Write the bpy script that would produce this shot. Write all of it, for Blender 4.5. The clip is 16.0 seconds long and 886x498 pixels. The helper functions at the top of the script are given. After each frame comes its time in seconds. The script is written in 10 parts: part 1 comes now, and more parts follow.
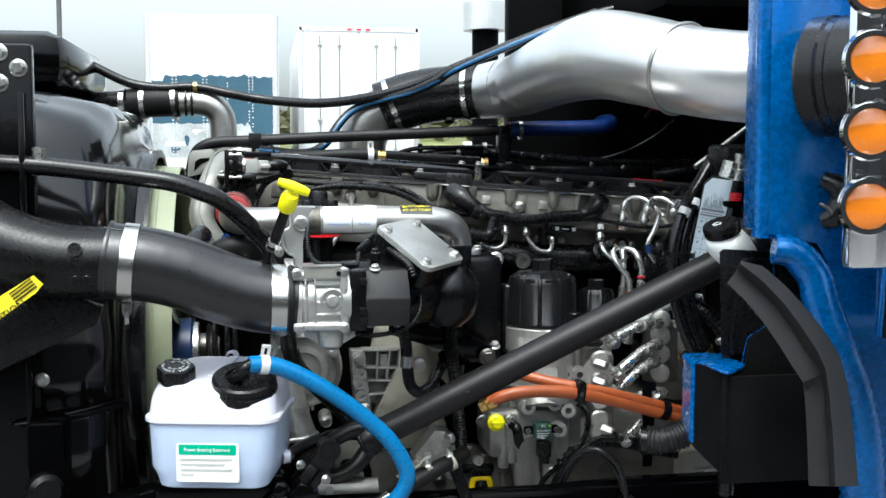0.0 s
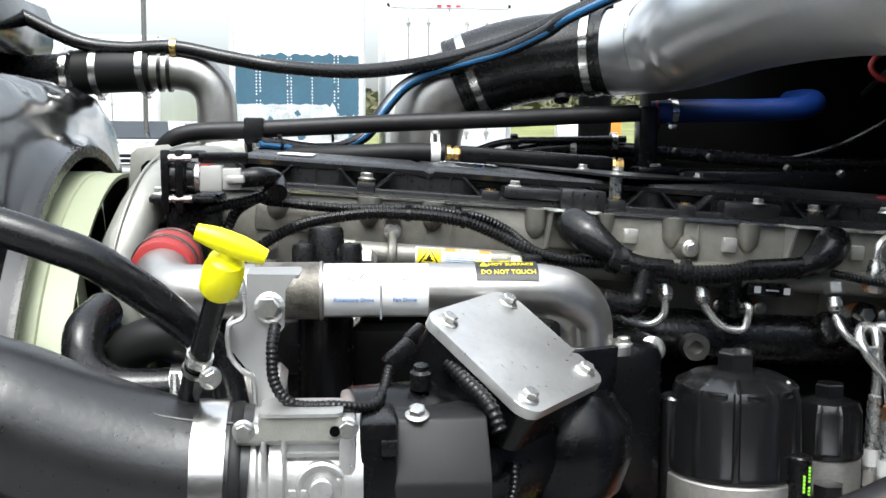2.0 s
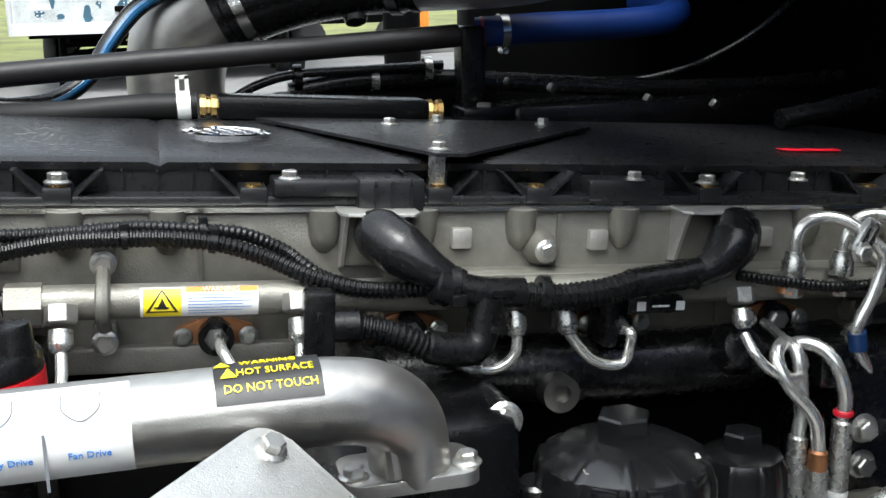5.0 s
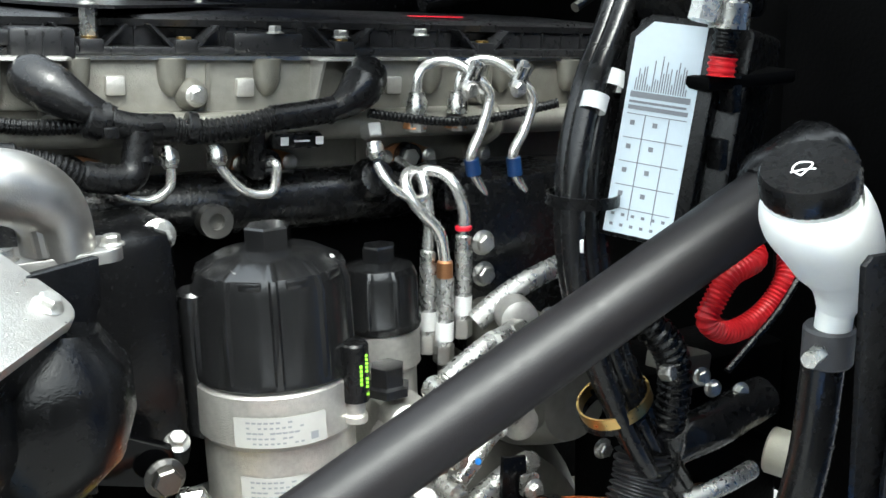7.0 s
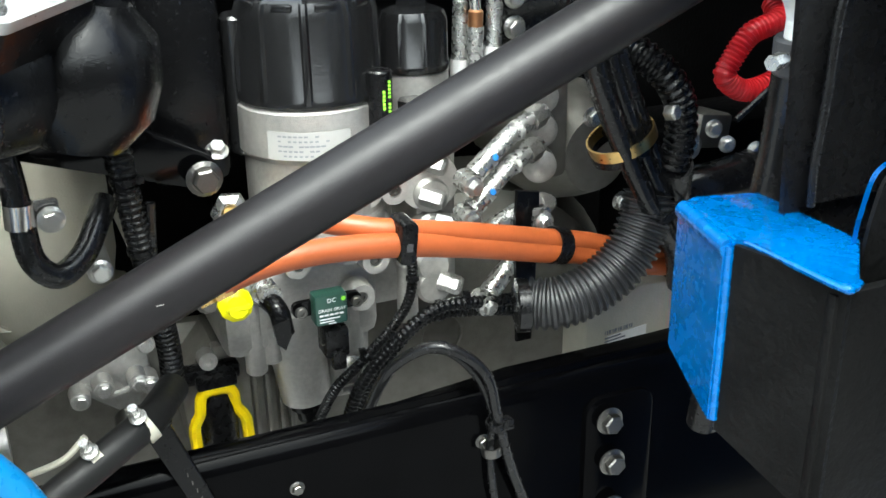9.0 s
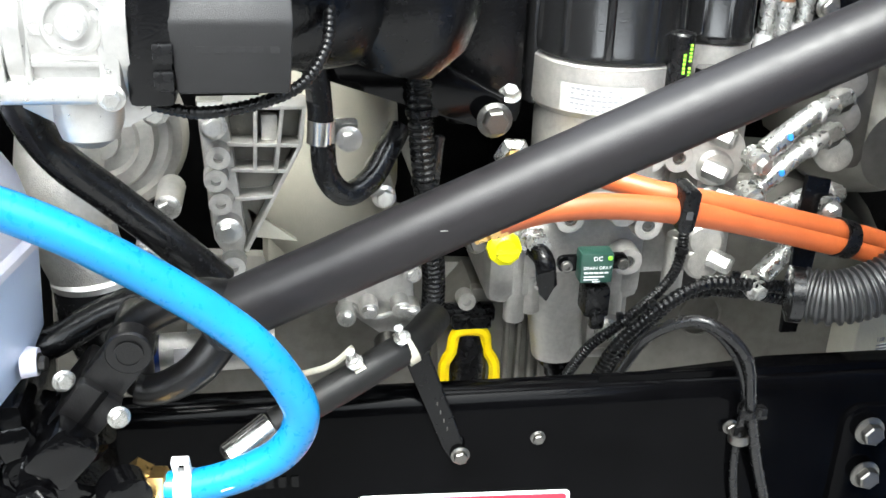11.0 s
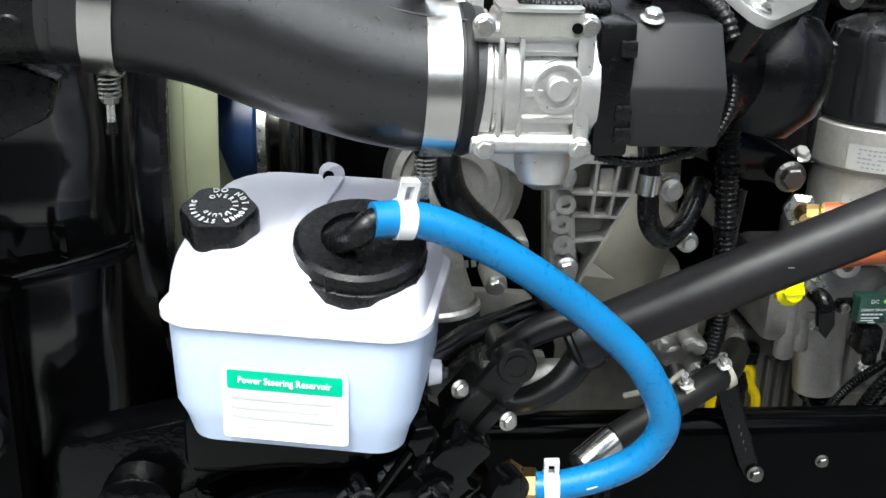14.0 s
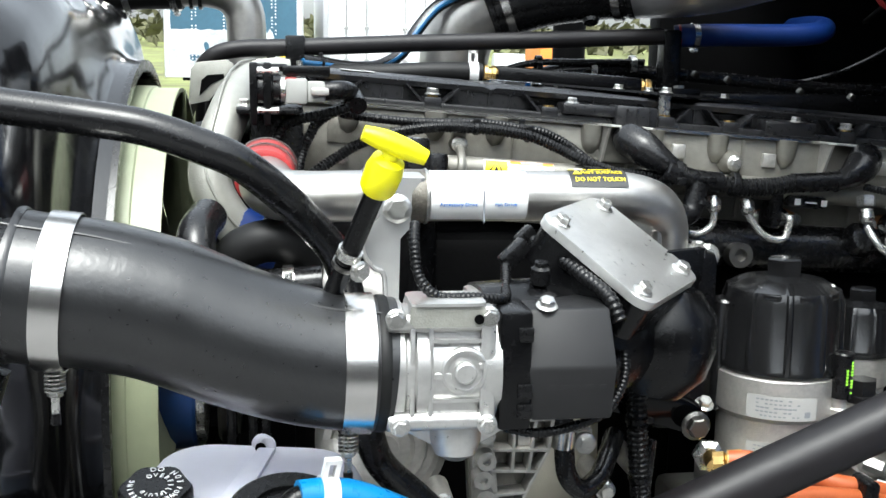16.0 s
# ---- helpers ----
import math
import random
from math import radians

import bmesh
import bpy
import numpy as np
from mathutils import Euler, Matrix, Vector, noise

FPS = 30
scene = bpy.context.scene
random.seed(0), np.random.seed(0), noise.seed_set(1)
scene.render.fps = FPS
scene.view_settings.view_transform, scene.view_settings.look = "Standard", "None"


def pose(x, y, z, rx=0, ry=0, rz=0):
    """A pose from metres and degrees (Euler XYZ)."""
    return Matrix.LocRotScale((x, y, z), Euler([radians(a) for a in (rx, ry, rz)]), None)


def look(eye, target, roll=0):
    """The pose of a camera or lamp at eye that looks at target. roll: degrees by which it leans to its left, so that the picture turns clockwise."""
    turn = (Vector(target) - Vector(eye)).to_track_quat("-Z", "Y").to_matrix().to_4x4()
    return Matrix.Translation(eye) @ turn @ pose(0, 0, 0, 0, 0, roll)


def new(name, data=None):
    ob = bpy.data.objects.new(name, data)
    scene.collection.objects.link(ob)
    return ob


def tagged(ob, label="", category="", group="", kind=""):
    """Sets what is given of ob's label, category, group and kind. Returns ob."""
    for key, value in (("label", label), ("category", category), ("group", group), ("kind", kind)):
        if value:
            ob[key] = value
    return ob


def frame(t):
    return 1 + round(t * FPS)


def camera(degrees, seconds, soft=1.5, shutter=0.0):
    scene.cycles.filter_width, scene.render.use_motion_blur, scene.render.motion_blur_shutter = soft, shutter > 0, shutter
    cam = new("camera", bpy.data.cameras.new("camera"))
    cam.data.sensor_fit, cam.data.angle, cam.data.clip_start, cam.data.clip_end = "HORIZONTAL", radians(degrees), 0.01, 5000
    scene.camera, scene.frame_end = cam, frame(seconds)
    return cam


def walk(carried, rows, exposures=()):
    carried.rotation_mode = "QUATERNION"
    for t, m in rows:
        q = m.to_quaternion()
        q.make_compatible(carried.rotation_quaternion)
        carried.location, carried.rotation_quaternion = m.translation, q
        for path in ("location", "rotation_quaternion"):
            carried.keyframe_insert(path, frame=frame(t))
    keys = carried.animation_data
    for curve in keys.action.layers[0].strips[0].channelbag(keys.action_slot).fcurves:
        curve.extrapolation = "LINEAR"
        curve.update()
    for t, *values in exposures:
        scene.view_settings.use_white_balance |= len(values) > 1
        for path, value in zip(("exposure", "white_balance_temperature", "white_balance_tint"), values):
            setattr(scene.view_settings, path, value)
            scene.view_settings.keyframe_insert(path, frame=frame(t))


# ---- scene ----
cam = camera(44.5, 16.0)
PATH = [
    (0, (-0.374, 0.197, 1.6), (-0.045, 2.162, 1.426), 0.1),
    (0.5, (-0.328, 0.417, 1.591), (-0.004, 2.372, 1.321), -0.2),
    (1, (-0.335, 0.679, 1.592), (0.026, 2.631, 1.344), -0.5),
    (1.5, (-0.295, 0.924, 1.602), (0.002, 2.889, 1.376), -0.1),
    (2, (-0.238, 1.164, 1.625), (-0.074, 3.146, 1.416), 0.3),
    (2.5, (-0.268, 1.375, 1.64), (-0.037, 3.348, 1.404), -0.6),
    (3, (-0.301, 1.516, 1.689), (-0.137, 3.494, 1.443), -0.4),
    (3.5, (-0.249, 1.584, 1.736), (-0.134, 3.548, 1.378), 0.2),
    (4, (-0.209, 1.604, 1.741), (-0.03, 3.549, 1.311), -0.6),
    (4.5, (-0.17, 1.597, 1.722), (0.146, 3.521, 1.275), -1.2),
    (4.7, (-0.156, 1.595, 1.713), (0.235, 3.505, 1.265), -1.4),
    (6.8, (-0.116, 1.453, 1.626), (0.756, 3.182, 1.126), -1.5),
    (7, (-0.131, 1.431, 1.616), (0.808, 3.116, 1.087), -1.4),
    (7.5, (-0.148, 1.385, 1.593), (0.851, 3.001, 0.969), -1.2),
    (8, (-0.121, 1.329, 1.574), (0.774, 2.975, 0.876), -0.5),
    (8.2, (-0.113, 1.313, 1.567), (0.743, 2.966, 0.836), -0.6),
    (10.3, (-0.115, 1.29, 1.506), (0.363, 3.05, 0.686), 1.1),
    (10.5, (-0.126, 1.295, 1.51), (0.3, 3.065, 0.682), 1.5),
    (11, (-0.151, 1.296, 1.511), (0.162, 3.092, 0.688), 2.3),
    (11.5, (-0.169, 1.287, 1.508), (0.053, 3.098, 0.689), 2.4),
    (12, (-0.19, 1.283, 1.503), (-0.057, 3.106, 0.69), 2.4),
    (12.5, (-0.216, 1.261, 1.494), (-0.226, 3.084, 0.671), 2.3),
    (13, (-0.27, 1.234, 1.492), (-0.47, 3.039, 0.655), 2.1),
    (13.5, (-0.348, 1.219, 1.505), (-0.427, 3.027, 0.653), 2.8),
    (14, (-0.426, 1.182, 1.532), (-0.227, 3.041, 0.821), 2.0),
    (14.5, (-0.446, 1.151, 1.562), (-0.268, 3.061, 0.998), 1.6),
    (15, (-0.434, 1.132, 1.581), (-0.267, 3.066, 1.102), 1.5),
    (15.5, (-0.425, 1.12, 1.598), (-0.239, 3.072, 1.204), 1.3),
    (16, (-0.408, 1.113, 1.608), (-0.117, 3.063, 1.274), 1.0),
]
EXPOSURES = [(0, 0.25, 6050, 2), (0.5, 0.1, 6050, 2), (1, 0.2, 6150, 4), (2, 0.5, 6250, 6), (3, 0.45, 6250, 6), (3.5, 0.33, 6250, 5), (4.5, 0.3, 6250, 5), (7, 1.2, 6250, 0), (8, 1.2, 6200, -3), (10.5, 1.85, 6300, 4), (11, 1.95, 6300, 4), (12.5, 1.32, 6300, 4), (13, 0.95, 6400, 3), (14, 0.7, 6250, 3), (16, 0.75, 6200, 4)]
walk(cam, [(t, look(eye, target, roll)) for t, eye, target, roll in PATH], EXPOSURES)

# ---- light ----
SUN_EL, SUN_AZ = 62.0, 200.0
world = bpy.data.worlds.new("overcast_sky")
scene.world = world
world.use_nodes = True
wn, wl = world.node_tree.nodes, world.node_tree.links
sky = wn.new("ShaderNodeTexSky")
sky.sky_type = "NISHITA"
sky.sun_disc = False
sky.sun_elevation, sky.sun_rotation = radians(SUN_EL), radians(SUN_AZ)
sky.air_density, sky.dust_density, sky.ozone_density = 1.0, 4.0, 1.0
soft_sky = wn.new("ShaderNodeHueSaturation")
soft_sky.inputs["Saturation"].default_value = 0.25
wl.new(sky.outputs[0], soft_sky.inputs["Color"])
# an overcast dome: brighter overhead than at the horizon
dome_co, dome_sep, dome_map, dome_mul = wn.new("ShaderNodeTexCoord"), wn.new("ShaderNodeSeparateXYZ"), wn.new("ShaderNodeMapRange"), wn.new("ShaderNodeVectorMath")
wl.new(dome_co.outputs["Generated"], dome_sep.inputs[0])
wl.new(dome_sep.outputs["Z"], dome_map.inputs["Value"])
dome_map.inputs["To Min"].default_value, dome_map.inputs["To Max"].default_value = 1.5, 3.2
dome_mul.operation = "SCALE"
wl.new(soft_sky.outputs[0], dome_mul.inputs[0])
wl.new(dome_map.outputs["Result"], dome_mul.inputs["Scale"])
wl.new(dome_mul.outputs[0], wn["Background"].inputs["Color"])
wn["Background"].inputs["Strength"].default_value = 0.15
sun_data = bpy.data.lights.new("sun", "SUN")
sun_data.energy, sun_data.angle, sun_data.color = 1.5, radians(25), (1.0, 0.97, 0.92)
sun = new("sun", sun_data)
sun_dir = Vector((math.sin(radians(SUN_AZ)) * math.cos(radians(SUN_EL)), math.cos(radians(SUN_AZ)) * math.cos(radians(SUN_EL)), math.sin(radians(SUN_EL))))
sun.matrix_world = look(Vector((0, 2, 2)) + sun_dir * 30, (0, 2, 2))


# ---- materials ----
def mat(name, rgb, rough=0.5, metal=0.0, var=0.15, vscale=18.0, bump=0.08, bscale=260.0, coat=0.0, rvar=0.12, tint=None, rand=0.0, stretch=(1, 1, 1), spec=0.5, trans=0.0, sss=0.0, emit=0.0):
    """A worn surface: colour varies at two scales, roughness by smears, fine relief by bump."""
    m = bpy.data.materials.new(name)
    m.use_nodes = True
    n, l = m.node_tree.nodes, m.node_tree.links
    b = n["Principled BSDF"]
    co = n.new("ShaderNodeTexCoord")
    mp = n.new("ShaderNodeMapping")
    mp.inputs["Scale"].default_value = stretch
    l.new(co.outputs["Object"], mp.inputs["Vector"])
    big, small, fine = (n.new("ShaderNodeTexNoise") for _ in range(3))
    for t, s, d in ((big, vscale, 3), (small, vscale * 9, 5), (fine, bscale, 3)):
        t.inputs["Scale"].default_value, t.inputs["Detail"].default_value = s, d
        l.new(mp.outputs[0], t.inputs["Vector"])
    add = n.new("ShaderNodeMath")
    add.operation = "MULTIPLY_ADD"
    l.new(small.outputs["Fac"], add.inputs[0])
    add.inputs[1].default_value = 0.45
    l.new(big.outputs["Fac"], add.inputs[2])
    ramp = n.new("ShaderNodeMapRange")
    ramp.inputs["From Min"].default_value, ramp.inputs["From Max"].default_value = 0.45, 1.0
    l.new(add.outputs[0], ramp.inputs["Value"])
    mix = n.new("ShaderNodeMix")
    mix.data_type = "RGBA"
    t2 = tint or rgb
    mix.inputs["A"].default_value = (*[max(0, c * (1 - var)) for c in t2], 1)
    mix.inputs["B"].default_value = (*[min(1, c * (1 + var)) for c in rgb], 1)
    l.new(ramp.outputs["Result"], mix.inputs["Factor"])
    col = mix.outputs["Result"]
    if rand:
        info, hsv, mr = n.new("ShaderNodeObjectInfo"), n.new("ShaderNodeHueSaturation"), n.new("ShaderNodeMapRange")
        mr.inputs["To Min"].default_value, mr.inputs["To Max"].default_value = 1 - rand, 1 + rand
        l.new(info.outputs["Random"], mr.inputs["Value"])
        l.new(mr.outputs["Result"], hsv.inputs["Value"])
        l.new(col, hsv.inputs["Color"])
        col = hsv.outputs["Color"]
    l.new(col, b.inputs["Base Color"])
    rr = n.new("ShaderNodeMapRange")
    rr.inputs["To Min"].default_value, rr.inputs["To Max"].default_value = max(0.02, rough - rvar), min(1, rough + rvar)
    l.new(small.outputs["Fac"], rr.inputs["Value"])
    l.new(rr.outputs["Result"], b.inputs["Roughness"])
    b.inputs["Metallic"].default_value = metal
    b.inputs["Specular IOR Level"].default_value = spec
    b.inputs["Coat Weight"].default_value = coat
    b.inputs["Coat Roughness"].default_value = 0.06
    b.inputs["Transmission Weight"].default_value = trans
    b.inputs["Subsurface Weight"].default_value = sss
    b.inputs["Subsurface Radius"].default_value = (0.02, 0.02, 0.025)
    if emit:
        b.inputs["Emission Color"].default_value, b.inputs["Emission Strength"].default_value = (*rgb, 1), emit
    if bump:
        bp = n.new("ShaderNodeBump")
        bp.inputs["Strength"].default_value, bp.inputs["Distance"].default_value = bump, 0.002
        l.new(fine.outputs["Fac"], bp.inputs["Height"])
        l.new(bp.outputs[0], b.inputs["Normal"])
    return m


RUBBER = mat("black_rubber", (0.007, 0.007, 0.0075), 0.25, var=0.25, bump=0.05, bscale=400, spec=0.36)
RUBBER_MATT = mat("matt_rubber", (0.007, 0.007, 0.007), 0.5, var=0.25, spec=0.2)
PLASTIC = mat("black_plastic", (0.004, 0.004, 0.0043), 0.28, var=0.3, bump=0.1, bscale=900, spec=0.24)
COVERPL = mat("cover_plastic", (0.010, 0.010, 0.011), 0.3, var=0.2, bump=0.15, bscale=1400, spec=0.35)
BOXPL = mat("grained_box_plastic", (0.012, 0.012, 0.0125), 0.42, var=0.15, bump=0.2, bscale=1500, spec=0.25)
GLOSSBLK = mat("gloss_black_paint", (0.0012, 0.0012, 0.0014), 0.13, var=0.4, bump=0.12, bscale=40, spec=0.18, rvar=0.08)
GEARBLK = mat("gloss_black_gear_paint", (0.0011, 0.0011, 0.0013), 0.10, var=0.4, bump=0.25, bscale=140, spec=0.26, rvar=0.06)
RAILBLK = mat("black_rail_paint", (0.0010, 0.0010, 0.0012), 0.16, var=0.4, bump=0.08, bscale=30, spec=0.055, rvar=0.08)
GREYSTEEL = mat("grey_bracket_steel", (0.34, 0.34, 0.335), 0.38, metal=0.55, var=0.1, vscale=8, bump=0.05, bscale=500)
CASTBLK = mat("black_casting", (0.0022, 0.0022, 0.0025), 0.24, var=0.3, bump=0.15, bscale=420, spec=0.25)
SHAFTBLK = mat("satin_black_tube", (0.0088, 0.0080, 0.0088), 0.42, var=0.15, bump=0.10, bscale=700, spec=0.25)
YOKEBLK = mat("worn_black_yoke", (0.0045, 0.0043, 0.0045), 0.34, var=0.3, bump=0.15, bscale=500, spec=0.34)
HOSEBLK = mat("silicone_hose_black", (0.0105, 0.0107, 0.0114), 0.31, var=0.2, bump=0.14, bscale=160, spec=0.58, rvar=0.10)
# dark parts, and near black where shade in recesses is put into colour
DARK = mat("dark_iron_and_shade", (0.0015, 0.0015, 0.0016), 0.55, var=0.4, bump=0.3, bscale=200, spec=0.03)
UNDERCOAT = mat("black_undercoat", (0.0025, 0.0025, 0.0025), 0.6, var=0.6, bump=0.8, bscale=160, spec=0.12)
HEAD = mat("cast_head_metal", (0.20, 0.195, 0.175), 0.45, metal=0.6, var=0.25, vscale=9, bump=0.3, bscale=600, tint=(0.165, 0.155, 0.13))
CASTALU = mat("cast_aluminium", (0.44, 0.43, 0.405), 0.4, metal=0.75, var=0.26, vscale=24, bump=0.35, bscale=700)
TANCAST = mat("tan_casting", (0.44, 0.42, 0.345), 0.5, metal=0.3, var=0.12, vscale=8, bump=0.2, bscale=420)
SCORCH = mat("scorched_band", (0.15, 0.138, 0.115), 0.5, metal=0.4, var=0.35, vscale=55, bump=0.5, bscale=240, tint=(0.055, 0.05, 0.042))
PIPEALU = mat("satin_alu_pipe", (0.40, 0.39, 0.37), 0.36, metal=0.95, var=0.18, vscale=14, bump=0.1, bscale=700)
DULLALU = mat("dull_pipe_metal", (0.27, 0.268, 0.24), 0.45, metal=0.5, var=0.22, vscale=12, bump=0.2, bscale=500)
POLISHED = mat("polished_alu", (0.84, 0.84, 0.84), 0.33, metal=0.95, var=0.06, vscale=10, bump=0.04, bscale=120, rvar=0.1)
PLUGGREY = mat("pale_grey_plastic", (0.28, 0.28, 0.265), 0.45, var=0.08, bump=0.0)
PINCH = mat("white_zinc_clamp", (0.74, 0.74, 0.73), 0.35, metal=0.3, var=0.05, bump=0.0)
BRIGHT = mat("machined_alu", (0.53, 0.525, 0.51), 0.32, metal=0.82, var=0.18, bump=0.2, bscale=900)
CAPPL = mat("semi_gloss_cap_plastic", (0.0062, 0.0062, 0.0066), 0.19, var=0.3, bump=0.08, bscale=500, spec=0.6, rvar=0.06)
STEEL = mat("zinc_steel", (0.50, 0.495, 0.47), 0.28, metal=0.9, var=0.2, bump=0.08, rand=0.2)
DARKSTEEL = mat("dark_steel", (0.16, 0.155, 0.145), 0.36, metal=1.0, var=0.25, rand=0.15)
def weave(m, scale=900.0):
    """Two crossing sets of fine strands, dark between them."""
    n, l = m.node_tree.nodes, m.node_tree.links
    b = n["Principled BSDF"]
    src = b.inputs["Base Color"].links[0].from_socket
    co = n.new("ShaderNodeTexCoord")
    out = None
    for turn in (0.8, -0.8):
        mp, wv = n.new("ShaderNodeMapping"), n.new("ShaderNodeTexWave")
        mp.inputs["Rotation"].default_value = (0.3, turn, 0.2)
        l.new(co.outputs["Object"], mp.inputs["Vector"])
        l.new(mp.outputs[0], wv.inputs["Vector"])
        wv.inputs["Scale"].default_value = scale / 4
        wv.inputs["Distortion"].default_value = 0.6
        if out is None:
            out = wv.outputs["Fac"]
        else:
            mx = n.new("ShaderNodeMath")
            mx.operation = "MULTIPLY"
            l.new(out, mx.inputs[0])
            l.new(wv.outputs["Fac"], mx.inputs[1])
            out = mx.outputs[0]
    mr, mix = n.new("ShaderNodeMapRange"), n.new("ShaderNodeMix")
    mr.inputs["To Min"].default_value, mr.inputs["From Max"].default_value = 0.55, 0.5
    l.new(out, mr.inputs["Value"])
    mix.data_type, mix.blend_type = "RGBA", "MULTIPLY"
    mix.inputs["Factor"].default_value = 1.0
    l.new(src, mix.inputs["A"])
    l.new(mr.outputs["Result"], mix.inputs["B"])
    l.new(mix.outputs["Result"], b.inputs["Base Color"])
    bp = n.new("ShaderNodeBump")
    bp.inputs["Strength"].default_value, bp.inputs["Distance"].default_value = 0.5, 0.0006
    l.new(out, bp.inputs["Height"])
    l.new(bp.outputs[0], b.inputs["Normal"])


STAINLESS = mat("stainless_band", (0.62, 0.61, 0.59), 0.24, metal=1.0, var=0.03, bump=0.0, rvar=0.03)
BLOCKBLK = mat("painted_block_black", (0.0035, 0.0035, 0.0038), 0.26, var=0.35, bump=0.2, bscale=300, spec=0.5)
DUCTGREY = mat("dark_duct_plastic", (0.022, 0.022, 0.023), 0.4, var=0.15, spec=0.4)
BRAID = mat("braided_steel", (0.60, 0.60, 0.58), 0.28, metal=0.85, var=0.1, bump=0.0)
weave(BRAID)
BRASS = mat("brass", (0.62, 0.42, 0.16), 0.3, metal=1.0, var=0.15)
COPPER = mat("copper_flange", (0.40, 0.19, 0.09), 0.42, metal=0.9, var=0.25)
BLUEHOSE = mat("light_blue_hose", (0.008, 0.140, 0.345), 0.3, var=0.1, bump=0.03, bscale=300, spec=0.35)
DULLBLUE = mat("dull_blue_stripe", (0.012, 0.085, 0.20), 0.35, var=0.15)
ROYAL = mat("royal_blue_silicone", (0.004, 0.02, 0.11), 0.4, var=0.15, spec=0.3)
NAVY = mat("navy_paint", (0.008, 0.03, 0.10), 0.35, var=0.2)
ORANGE = mat("orange_hose", (0.35, 0.08, 0.022), 0.4, var=0.15, bump=0.05)
REDRUB = mat("red_silicone", (0.27, 0.022, 0.022), 0.45, var=0.2)
REDCAB = mat("red_loom", (0.60, 0.012, 0.020), 0.35, var=0.15)
LINESTEEL = mat("bright_line_steel", (0.66, 0.655, 0.63), 0.22, metal=0.8, var=0.1, bump=0.02)
YELLOW = mat("yellow_plastic", (0.85, 0.80, 0.0), 0.35, var=0.06, bump=0.03)
YELLOW2 = mat("deep_yellow_plastic", (0.80, 0.58, 0.0), 0.4, var=0.1)
RESERVOIR = mat("milky_plastic", (0.60, 0.60, 0.68), 0.36, var=0.06, vscale=10, bump=0.06, bscale=300, sss=0.25)
TANKBLUE = mat("milky_plastic_filled", (0.46, 0.54, 0.70), 0.36, var=0.05, vscale=8, bump=0.06, bscale=300, sss=0.2)
WHITEPL = mat("white_bottle_plastic", (0.78, 0.80, 0.78), 0.38, var=0.03, bump=0.04, sss=0.2)
OLIVE = mat("pale_olive_fan", (0.23, 0.25, 0.16), 0.45, var=0.12, vscale=6)
SHROUD = mat("shroud_plastic", (0.004, 0.004, 0.0045), 0.16, var=0.15, bump=0.03, bscale=60, spec=0.5, coat=0.25)
CABBLUE = mat("metallic_blue_paint", (0.0, 0.105, 0.37), 0.27, metal=0.4, var=0.22, vscale=12, bump=0.0, coat=0.5, rvar=0.1)
TRIMGREY = mat("grey_rubber_trim", (0.055, 0.055, 0.058), 0.45, var=0.12, bump=0.2, bscale=800, spec=0.4)
CHROME = mat("chrome", (0.85, 0.85, 0.86), 0.06, metal=1.0, var=0.02, bump=0.0, rvar=0.03)
AMBER = mat("amber_lens", (0.75, 0.20, 0.01), 0.15, var=0.1, coat=0.6)
WHITELAB = mat("white_label", (0.68, 0.68, 0.67), 0.45, var=0.03, bump=0.0)
SILVERLAB = mat("silver_label", (0.42, 0.42, 0.40), 0.4, var=0.08, bump=0.0)
GREYLAB = mat("pale_blue_label", (0.52, 0.60, 0.66), 0.4, var=0.05, bump=0.0)
DATALAB = mat("dull_silver_label", (0.30, 0.30, 0.29), 0.35, var=0.08, bump=0.0)
YELLAB = mat("yellow_label", (0.85, 0.70, 0.02), 0.45, var=0.04, bump=0.0)
REDLAB = mat("red_label", (0.58, 0.012, 0.03), 0.35, var=0.05, bump=0.0)
GREENLAB = mat("green_label", (0.0, 0.34, 0.19), 0.45, var=0.05, bump=0.0)
BLACKLAB = mat("black_label", (0.008, 0.008, 0.008), 0.4, var=0.1, bump=0.0)
ORLAB = mat("orange_label", (0.65, 0.20, 0.02), 0.45, var=0.05, bump=0.0)
INKGREY = mat("grey_print", (0.16, 0.17, 0.19), 0.6, var=0.1, bump=0.0)
INKWHITE = mat("white_print", (0.75, 0.75, 0.75), 0.5, var=0.05, bump=0.0)
INKGREEN = mat("green_print", (0.30, 0.75, 0.05), 0.5, var=0.05, bump=0.0)
INKBLUE = mat("blue_print", (0.02, 0.16, 0.50), 0.5, var=0.05, bump=0.0)
GREENBOX = mat("dark_green_plastic", (0.02, 0.06, 0.045), 0.35, var=0.15)
TRAILER = mat("white_trailer_paint", (0.72, 0.73, 0.74), 0.35, var=0.05, vscale=1.0, bump=0.02, bscale=20)
# teal of a reflection on the trailer, given as surface colour
TEAL = mat("teal_trailer_reflection", (0.030, 0.085, 0.125), 0.4, var=0.2, vscale=1.5, bump=0.05, bscale=20)
MOTTLED = mat("streaked_silver_doors", (0.45, 0.47, 0.47), 0.4, metal=0.3, var=0.35, vscale=3, bump=0.1, bscale=15)
ASPHALT = mat("pale_worn_asphalt", (0.135, 0.133, 0.131), 0.85, var=0.25, vscale=0.6, bump=0.4, bscale=60)
GRASS = mat("spring_grass", (0.13, 0.15, 0.04), 0.9, var=0.5, vscale=0.5, bump=0.6, bscale=6, tint=(0.13, 0.12, 0.06))
LEAF = mat("spring_foliage", (0.075, 0.075, 0.035), 0.8, var=0.4, vscale=0.9, bump=0.3, bscale=8, rand=0.2)
